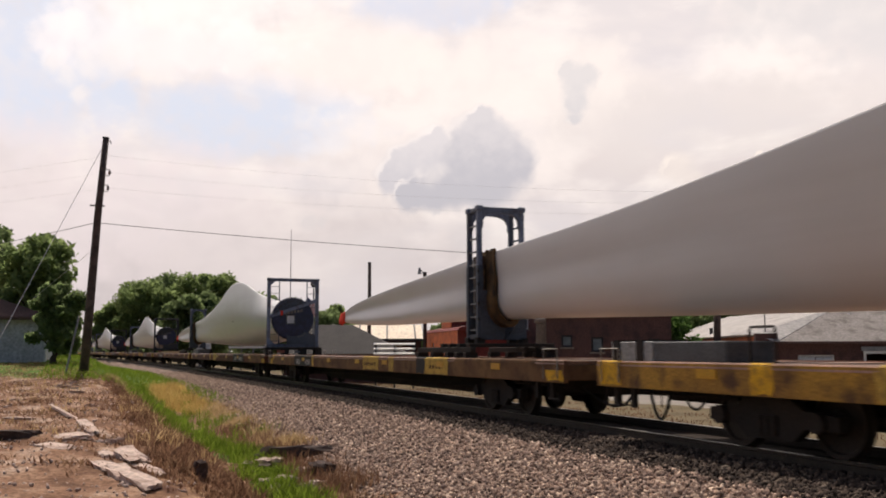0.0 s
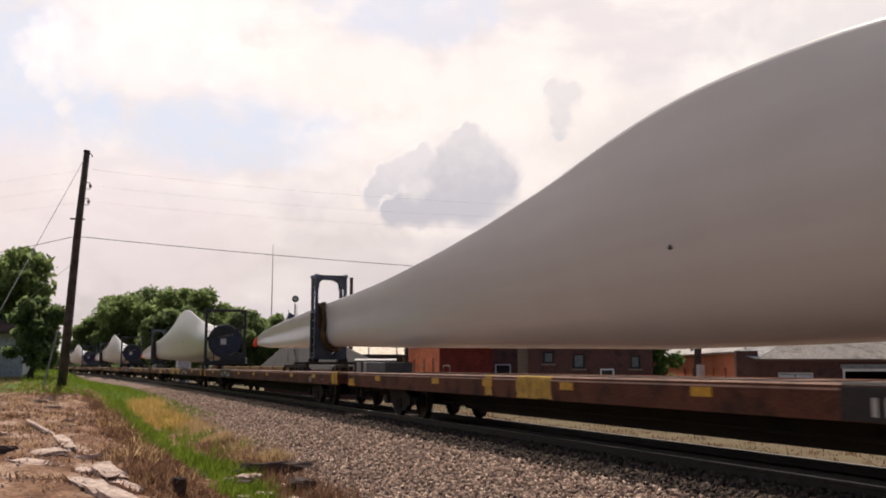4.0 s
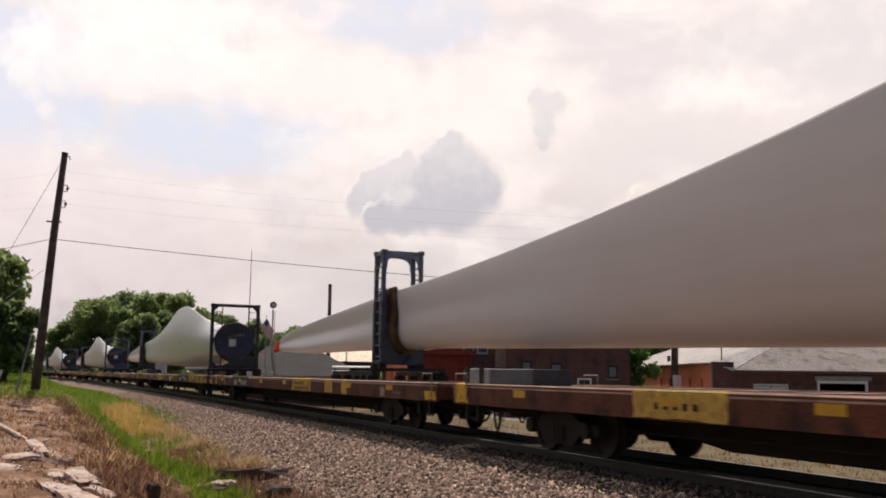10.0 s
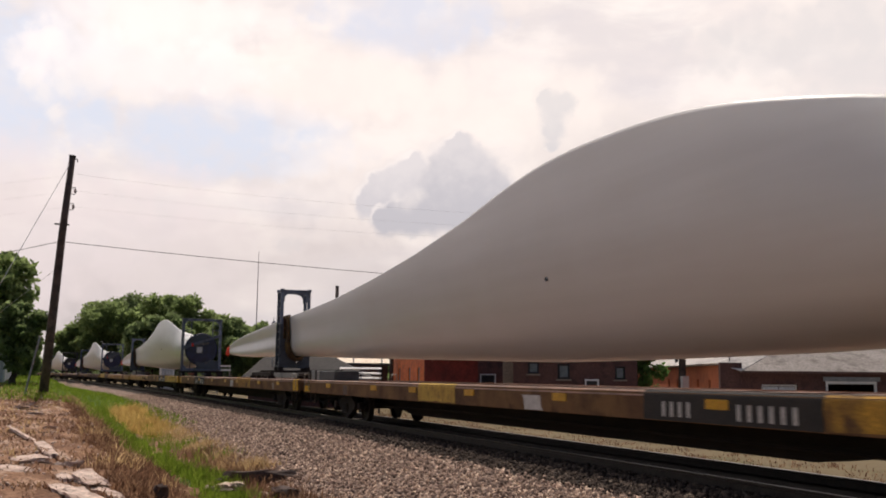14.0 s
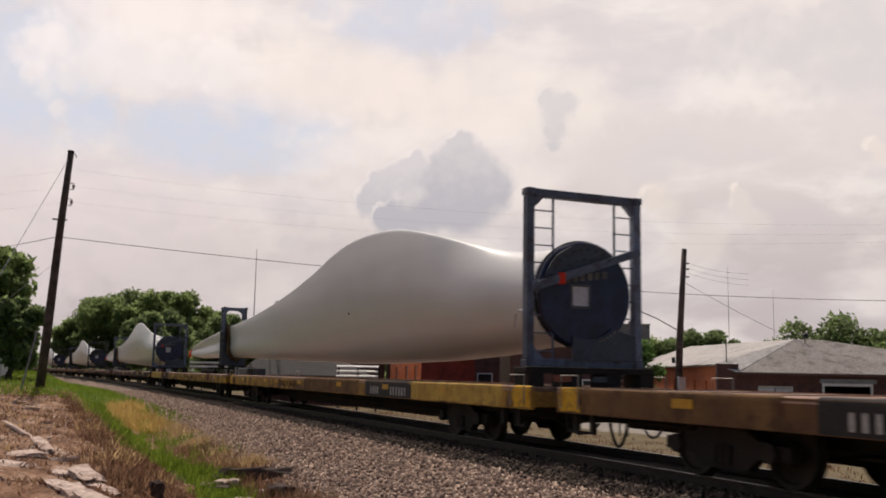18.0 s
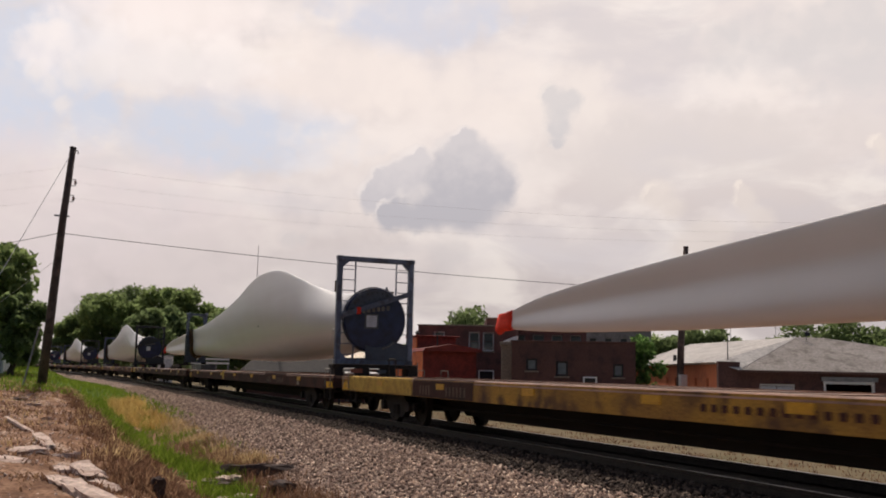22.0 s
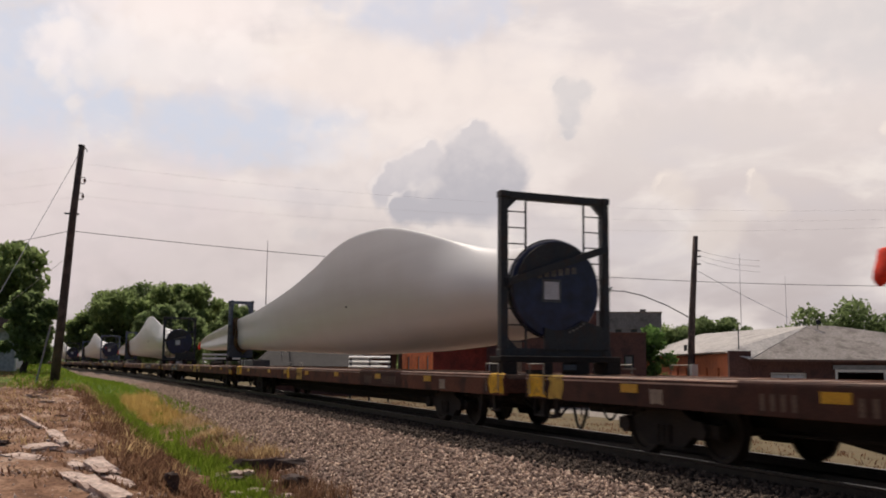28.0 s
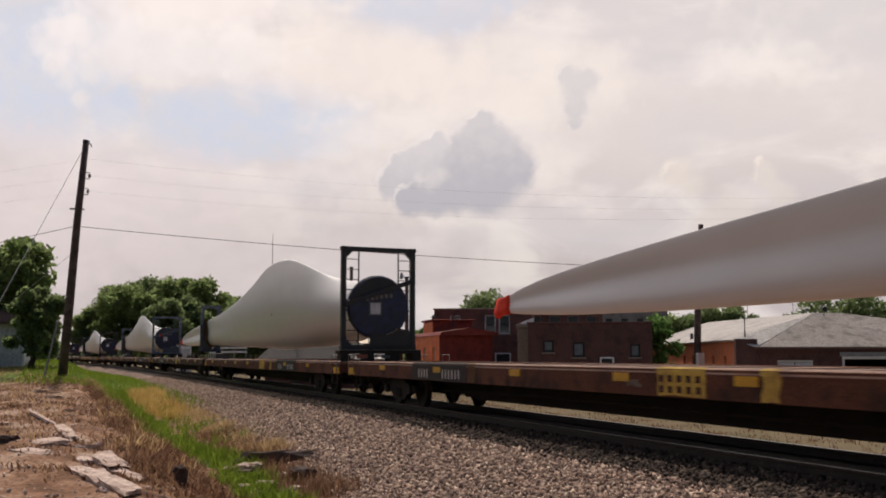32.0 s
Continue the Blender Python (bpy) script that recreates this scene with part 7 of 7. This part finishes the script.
def build_stones():
    rng = np.random.default_rng(5)
    n = 70000
    x = -6.5 - 66 * rng.uniform(0, 1, n) ** 1.7
    d = rng.uniform(-5.0, -0.9, n)
    edge = -4.9 + 1.2 * smooth_step(30, 60, -x) + 0.25 * np.sin(0.9 * x) + 0.2 * np.sin(2.3 * x + 1) + 0.3 * rng.normal(size=n)
    keep = d > edge
    x, d = x[keep], d[keep]
    y = d - 2.5e-4 * np.clip(17.9 - x, 0, None) ** 2
    s = rng.uniform(0.02, 0.046, (len(x), 1)) * rng.uniform(0.65, 1.25, (len(x), 3))
    z = land(x, y) + rng.uniform(-0.004, 0.022, len(x))
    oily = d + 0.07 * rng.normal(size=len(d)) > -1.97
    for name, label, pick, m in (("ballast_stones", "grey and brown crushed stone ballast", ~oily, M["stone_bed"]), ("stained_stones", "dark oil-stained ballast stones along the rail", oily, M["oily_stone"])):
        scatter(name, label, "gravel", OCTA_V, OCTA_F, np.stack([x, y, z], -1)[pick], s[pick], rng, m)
    n = 5000
    x = -6.5 - 40 * rng.uniform(0, 1, n) ** 1.4
    d = rng.uniform(1.0, 3.6, n)
    y = d - 2.5e-4 * np.clip(17.9 - x, 0, None) ** 2
    s = rng.uniform(0.02, 0.045, (n, 1)) * rng.uniform(0.65, 1.25, (n, 3))
    scatter("yard_gravel", "pale gravel beyond the far rail", "gravel", OCTA_V, OCTA_F, np.stack([x, y, land(x, y) + 0.01], -1), s, rng, M["stone_bed"])
    n = 5200
    x = -8 - 34 * rng.uniform(0, 1, n) ** 1.4
    d = rng.uniform(-14, -7.6, n)
    y = d - 2.5e-4 * np.clip(17.9 - x, 0, None) ** 2
    s = rng.uniform(0.012, 0.06, (n, 1)) ** 1.15 * rng.uniform(0.5, 1.3, (n, 3))
    scatter("bank_pebbles", "pale pebbles and concrete crumbs on the dirt bank", "gravel", OCTA_V, OCTA_F, np.stack([x, y, land(x, y)], -1), s, rng, M["rubble"])


build_stones()


# ---------------------------------------------------------------- grass and weeds
def blades(name, label, x, y, h, wide, lean, rng, material):
    n = len(x)
    z = land(x, y)
    a = rng.uniform(0, 2 * math.pi, n)
    b = rng.uniform(0, 2 * math.pi, n)
    l = lean * h * rng.uniform(0.2, 1.0, n)
    p = np.stack([x, y, z - 0.02], -1)
    side = np.stack([np.cos(a), np.sin(a), 0 * a], -1) * wide[:, None]
    mid = p + np.stack([0.35 * l * np.cos(b), 0.35 * l * np.sin(b), 0.6 * h], -1)
    tip = p + np.stack([l * np.cos(b), l * np.sin(b), h], -1)
    v = np.stack([p - side, p + side, mid + side * 0.7, mid - side * 0.7, tip], 1).reshape(-1, 3)
    i = np.arange(n)[:, None] * 5
    f = np.concatenate([i + [0, 1, 2], i + [0, 2, 3], i + [3, 2, 4]])
    tagged(new(name, mesh_of(name, v.tolist(), f.tolist(), material)), label, "grass", kind="stuff")


def patchy(x, y):
    """0.25 to 1.6: low and tall patches of growth."""
    return 0.25 + 1.35 * (0.5 + 0.5 * np.sin(2.3 * x + 1.7 * np.sin(2.9 * y)) * np.sin(3.1 * y + 1.1 * np.sin(1.3 * x))) ** 1.5


def lateral(d, x):
    return d - 2.5e-4 * np.clip(17.9 - x, 0, None) ** 2


def build_grass():
    rng = np.random.default_rng(8)

    def strip(n, x0, x1, d0, d1, power=1.4, clump=None):
        x = x0 + (x1 - x0) * rng.uniform(0, 1, n) ** power
        d = rng.uniform(d0, d1, n)
        if clump:
            k = rng.integers(0, clump[0], n)
            cx = x0 + (x1 - x0) * rng.uniform(0, 1, clump[0]) ** power
            cd = rng.uniform(d0, d1, clump[0])
            x, d = cx[k] + clump[1] * rng.normal(size=n), cd[k] + clump[1] * rng.normal(size=n)
        return x, lateral(d, x)

    k = rng.integers(0, 210, 26000)
    x = (-9 - 37 * rng.uniform(0, 1, 210) ** 1.15)[k] + 0.35 * rng.normal(size=26000)
    y = lateral(ditch_line(x) + (0.17 * rng.normal(size=210))[k] + 0.13 * rng.normal(size=len(x)) + 0.2 * np.sin(0.55 * x), x)
    blades("ditch_grass", "bright green grass along the ditch", x, y, rng.uniform(0.1, 0.34, len(x)) * patchy(x, y) ** 0.5, rng.uniform(0.007, 0.015, len(x)), 0.7, rng, M["grass"])
    x, y = strip(12000, -36, -85, -10.5, -3.6, 1.0)
    blades("lawn_grass", "green rough grass round the leaning pole", x, y, rng.uniform(0.08, 0.25, len(x)), rng.uniform(0.012, 0.025, len(x)), 0.7, rng, M["grass"])
    x, y = strip(24000, -11, -42, -8.0, -6.4, 1.2, (420, 0.22))
    blades("brown_weeds", "tall brown withered weeds on the slope of the ditch", x, y, rng.uniform(0.05, 0.2, len(x)) * patchy(x, y), rng.uniform(0.006, 0.015, len(x)), 1.2, rng, M["weed"])
    x, y = strip(7500, -33, -47, -5.75, -4.8, 1.0, (42, 0.22))
    blades("ochre_grass", "ochre dry grass in a tall clump beside the ditch", x, y, rng.uniform(0.15, 0.55, len(x)) * patchy(x, y) ** 0.6, rng.uniform(0.006, 0.013, len(x)), 0.9, rng, M["ochre_grass"])
    x, y = strip(3000, -20, -36, -5.1, -4.4, 1.0, (48, 0.2))
    blades("dry_grass", "thin tan dry grass at the edge of the ballast", x, y, rng.uniform(0.08, 0.36, len(x)) * patchy(x, y) ** 0.6, rng.uniform(0.005, 0.011, len(x)), 0.9, rng, M["dry_grass"])
    x, y = strip(1800, -15, -44, -7.9, -6.5, 1.0, (40, 0.14))
    blades("slope_straw", "tan straw tufts on the slope of the ditch", x, y, rng.uniform(0.08, 0.3, len(x)), rng.uniform(0.005, 0.012, len(x)), 1.0, rng, M["dry_grass"])
    x, y = strip(7000, -8, -60, 2.6, 9.5, 1.0, (700, 0.2))
    blades("yard_grass", "thin dry grass beyond the far rail", x, y, rng.uniform(0.04, 0.14, len(x)), rng.uniform(0.008, 0.02, len(x)), 1.0, rng, M["weed"])
    x, y = strip(3000, -22, -44, -7.4, -4.6, 1.0, (50, 0.16))
    blades("green_tufts", "green tufts among the dry grass", x, y, rng.uniform(0.1, 0.34, len(x)), rng.uniform(0.006, 0.013, len(x)), 0.8, rng, M["grass"])
    x, y = strip(3000, -16, -60, -14, -8.6, 1.0, (120, 0.3))
    blades("bank_grass", "short dry grass on the dirt bank", x, y, rng.uniform(0.05, 0.2, len(x)), rng.uniform(0.006, 0.015, len(x)), 0.9, rng, M["dry_grass"])
    x, y = strip(12000, -13, -55, -13, -8.4, 1.3, (260, 0.28))
    blades("bank_weeds", "low brown weeds in patches on the dirt bank", x, y, rng.uniform(0.03, 0.13, len(x)), rng.uniform(0.008, 0.018, len(x)), 1.6, rng, M["weed"])
    x, y = strip(5000, -12, -27, -5.5, -4.8, 1.0, (90, 0.2))
    blades("ditch_straw", "brown straw and weeds between ditch and ballast", x, y, rng.uniform(0.08, 0.3, len(x)), rng.uniform(0.005, 0.011, len(x)), 0.8, rng, M["weed"])


build_grass()


# ---------------------------------------------------------------- rubble on the bank and by the ditch
def lump(name, label, category, x, y, size, seed, material, rz=0.0, sink=0.4, tilt=(0, 0)):
    """A broken slab or stone: a box cut rough, with uneven faces."""
    rnd = random.Random(seed)
    bm = bmesh.new()
    bmesh.ops.create_cube(bm, size=1.0)
    bmesh.ops.subdivide_edges(bm, edges=bm.edges[:], cuts=3, use_grid_fill=True)
    for v in bm.verts:
        q = noise.noise_vector(v.co * 2.6 + Vector((seed * 1.7, 0, 0)))
        v.co += q * 0.26
        v.co *= 1 - 0.12 * max(0, v.co.length - 0.6)
    bmesh.ops.scale(bm, vec=size, verts=bm.verts[:])
    ob = part(name, bm, material)
    ob.matrix_basis = pose(x, y, float(land(x, y)) + size[2] * (0.5 - sink), tilt[0], tilt[1], rz)
    return tagged(ob, label, category, group="rubble")


slab_label = "broken pale concrete slab lying on the dirt bank"
slabs = [(-20.0, -9.4, 5.6, 0.08, 0.06, 11, 3), (-17.6, -9.1, 1.6, 0.17, 0.09, 9, 5), (-14.3, -8.7, 0.9, 0.2, 0.12, 20, 5), (-13.6, -8.47, 1.0, 0.24, 0.15, 12, 7), (-12.8, -8.3, 0.9, 0.16, 0.12, 17, 3), (-12.9, -8.75, 0.8, 0.22, 0.13, 17, 6), (-12.2, -8.6, 0.9, 0.26, 0.15, 10, 4), (-11.4, -8.42, 0.9, 0.2, 0.12, 16, 6), (-16.4, -9.3, 0.5, 0.4, 0.1, 30, 4), (-14.9, -9.5, 0.6, 0.3, 0.08, 40, 3)]
rs = random.Random(31)
for k in range(34):
    x = -14 - 24 * rs.random() ** 1.2
    y = rs.uniform(-11.5, -8.6) if k % 3 == 0 else -8.55 - 0.085 * max(0, -x - 15) + rs.uniform(-0.2, 0.2)
    s = rs.uniform(0.1, 0.38)
    slabs.append((x, y, s * 1.3, s * rs.uniform(0.4, 0.9), s * rs.uniform(0.16, 0.3), rs.uniform(30, 110), rs.uniform(-14, 14)))
for k, (x, y, sx, sy, sz, rz, ta) in enumerate(slabs):
    lump("concrete_slab", slab_label, "concrete slab", x, y, (sx, sy, sz), k + 1, M["rubble"], rz, 0.45, (ta, ta * 0.6))
lump("dark_debris", "dark weathered timber half buried in the bank", "timber", -16.8, -10.6, (1.4, 0.3, 0.2), 41, M["dark_rock"], 75, 0.3)
lump("dark_debris", "dark log lying beside the ballast", "log", -18.8, -5.25, (1.3, 0.3, 0.28), 42, M["dark_rock"], 75, 0.2)
lump("dark_debris", "dark broken tie end beside the ballast", "timber", -16.4, -5.25, (0.6, 0.26, 0.24), 43, M["dark_rock"], 20, 0.2)
stump = lump("dark_stump", "short dark stump standing among weeds", "stump", -12.9, -7.62, (0.15, 0.15, 0.24), 44, M["dark_rock"], 10, 0.1)
rr = random.Random(9)
for k in range(16):
    x, d = rr.uniform(-18.5, -13.0), rr.uniform(-6.0, -5.0)
    s = rr.uniform(0.14, 0.34)
    lump("boulder", "pale rough stone at the foot of the ballast", "stone", x, d - 0.3, (s * 1.3, s, s * 0.7), 60 + k, M["rubble"] if k % 3 else M["dark_rock"], rr.uniform(0, 180), 0.25)


# ---------------------------------------------------------------- bird
def build_bird():
    root = thing("dove", "small grey-brown dove flying with spread wings", "bird")
    bm = bmesh.new()
    tube(bm, [(-0.19, 0, 0.0), (-0.1, 0, 0.0), (0, 0, 0.0), (0.08, 0, 0.01), (0.12, 0, 0.02), (0.15, 0, 0.025), (0.175, 0, 0.02)], [0.012, 0.03, 0.045, 0.04, 0.024, 0.026, 0.006], 10)
    part("body", bm, M["feather"], root, smooth=True)
    part("tail", prism(bmesh.new(), [(-0.14, -0.02, 0), (-0.14, 0.02, 0), (-0.29, 0.05, -0.005), (-0.29, -0.05, -0.005)], (0, 0, 0.008)), M["feather"], root)
    wings = []
    for y in (-1, 1):
        o = [(0.06, 0, 0), (0.09, y * 0.08, 0), (0.05, y * 0.2, 0), (-0.05, y * 0.28, 0), (-0.06, y * 0.18, 0), (-0.07, y * 0.08, 0), (-0.06, 0, 0)]
        w = part("wing", prism(bmesh.new(), o, (0, 0, 0.01)), M["feather"], root)
        w.matrix_basis = pose(0, y * 0.03, 0.01)
        wings.append(w)
    return root, wings


dove, dove_wings = build_bird()


# ---------------------------------------------------------------- what moves
def blade_pose(x):
    """A load that rests at its root frame and 33.8 m behind it."""
    y0, y1 = track_y(x), track_y(x - 33.8)
    return Matrix.Translation((x, y0, 0)) @ pose(0, 0, 0, 0, 0, math.degrees(math.atan2(y0 - y1, 33.8)))


def motions():
    times = [2.0 * k for k in range(17)]
    for ob, unit, ahead, half in MOVERS:
        if half:
            walk(ob, [(t, on_track(root_x(t, unit) + ahead, half)) for t in times])
        else:
            walk(ob, [(t, blade_pose(root_x(t, unit)) @ pose(ahead, 0, 0)) for t in times])
    # wheels roll: one law for all of them
    law = {}
    for ob, unit, ahead, half in MOVERS:
        for ws in [c for c in ob.children if c.name.startswith("wheelset")]:
            x = round(ws.location.x, 2)
            if x not in law:
                base = ws.location.copy()
                walk(ws, [(k / FPS, Matrix.Translation(base) @ Matrix.Rotation((root_x(k / FPS, 0) - root_x(0, 0)) / WHEEL_R, 4, "Y")) for k in range(32 * FPS + 1)])
                law[x] = ws.animation_data
            else:
                ws.rotation_mode = "QUATERNION"
                keys = ws.animation_data_create()
                keys.action = law[x].action
                keys.action_slot = law[x].action_slot
    # the clouds drift to the right
    walk(sky_backdrop, [(0, pose(0, 0, 0, 0, 0, 0.55)), (16, pose(0, 0, 0, 0, 0, 0.0)), (32, pose(0, 0, 0, 0, 0, -0.55))])

    # the flag droops and flies out again
    walk(flag_cloth, [(t, pose(0, 0, 5.6, 0, 0, yaw) @ pose(0, 0, 0, droop)) for t, yaw, droop in
                      ((0, 25, -35), (5, 15, -25), (10, 40, -45), (15, 30, -40), (19.8, 50, -58), (20.2, 46, -52), (24, 25, -25), (28, 14, -12), (29.8, 10, -10), (30.1, 6, -24), (32, 12, -18))])
    # the dove crosses the sky in less than a second
    flight = [(23.3, (-9.51, -6.73, 4.76)), (23.4, (-9.9, -7.46, 4.09)), (23.5, (-10.23, -8.13, 3.66)), (23.6, (-10.51, -8.71, 3.29)), (23.7, (-10.83, -9.38, 2.97))]
    way = Vector((-0.55, -0.83, -0.12))
    heading = Matrix.Rotation(math.atan2(-0.83, -0.55), 4, "Z")
    rows = [(0, Matrix.Translation((60, 60, 30)) @ heading), (20, Matrix.Translation((15, 22, 12)) @ heading), (22.8, Matrix.Translation((-4.2, 1.2, 6.2)) @ heading)]
    rows += [(t, Matrix.Translation(p) @ heading) for t, p in flight]
    rows += [(24.2, Matrix.Translation((-12.8, -13.2, 2.9)) @ heading), (32, Matrix.Translation((-45, -70, 6)) @ heading)]
    walk(dove, rows)
    for sgn, wing in zip((-1, 1), dove_wings):
        base = Matrix.Translation(wing.location)
        beat = [(0, 10)] + [(22.9 + 0.1 * k, (35, -45)[k % 2]) for k in range(12)] + [(32, 10)]
        walk(wing, [(t, base @ pose(0, 0, 0, sgn * a, 0, 0)) for t, a in beat])


motions()
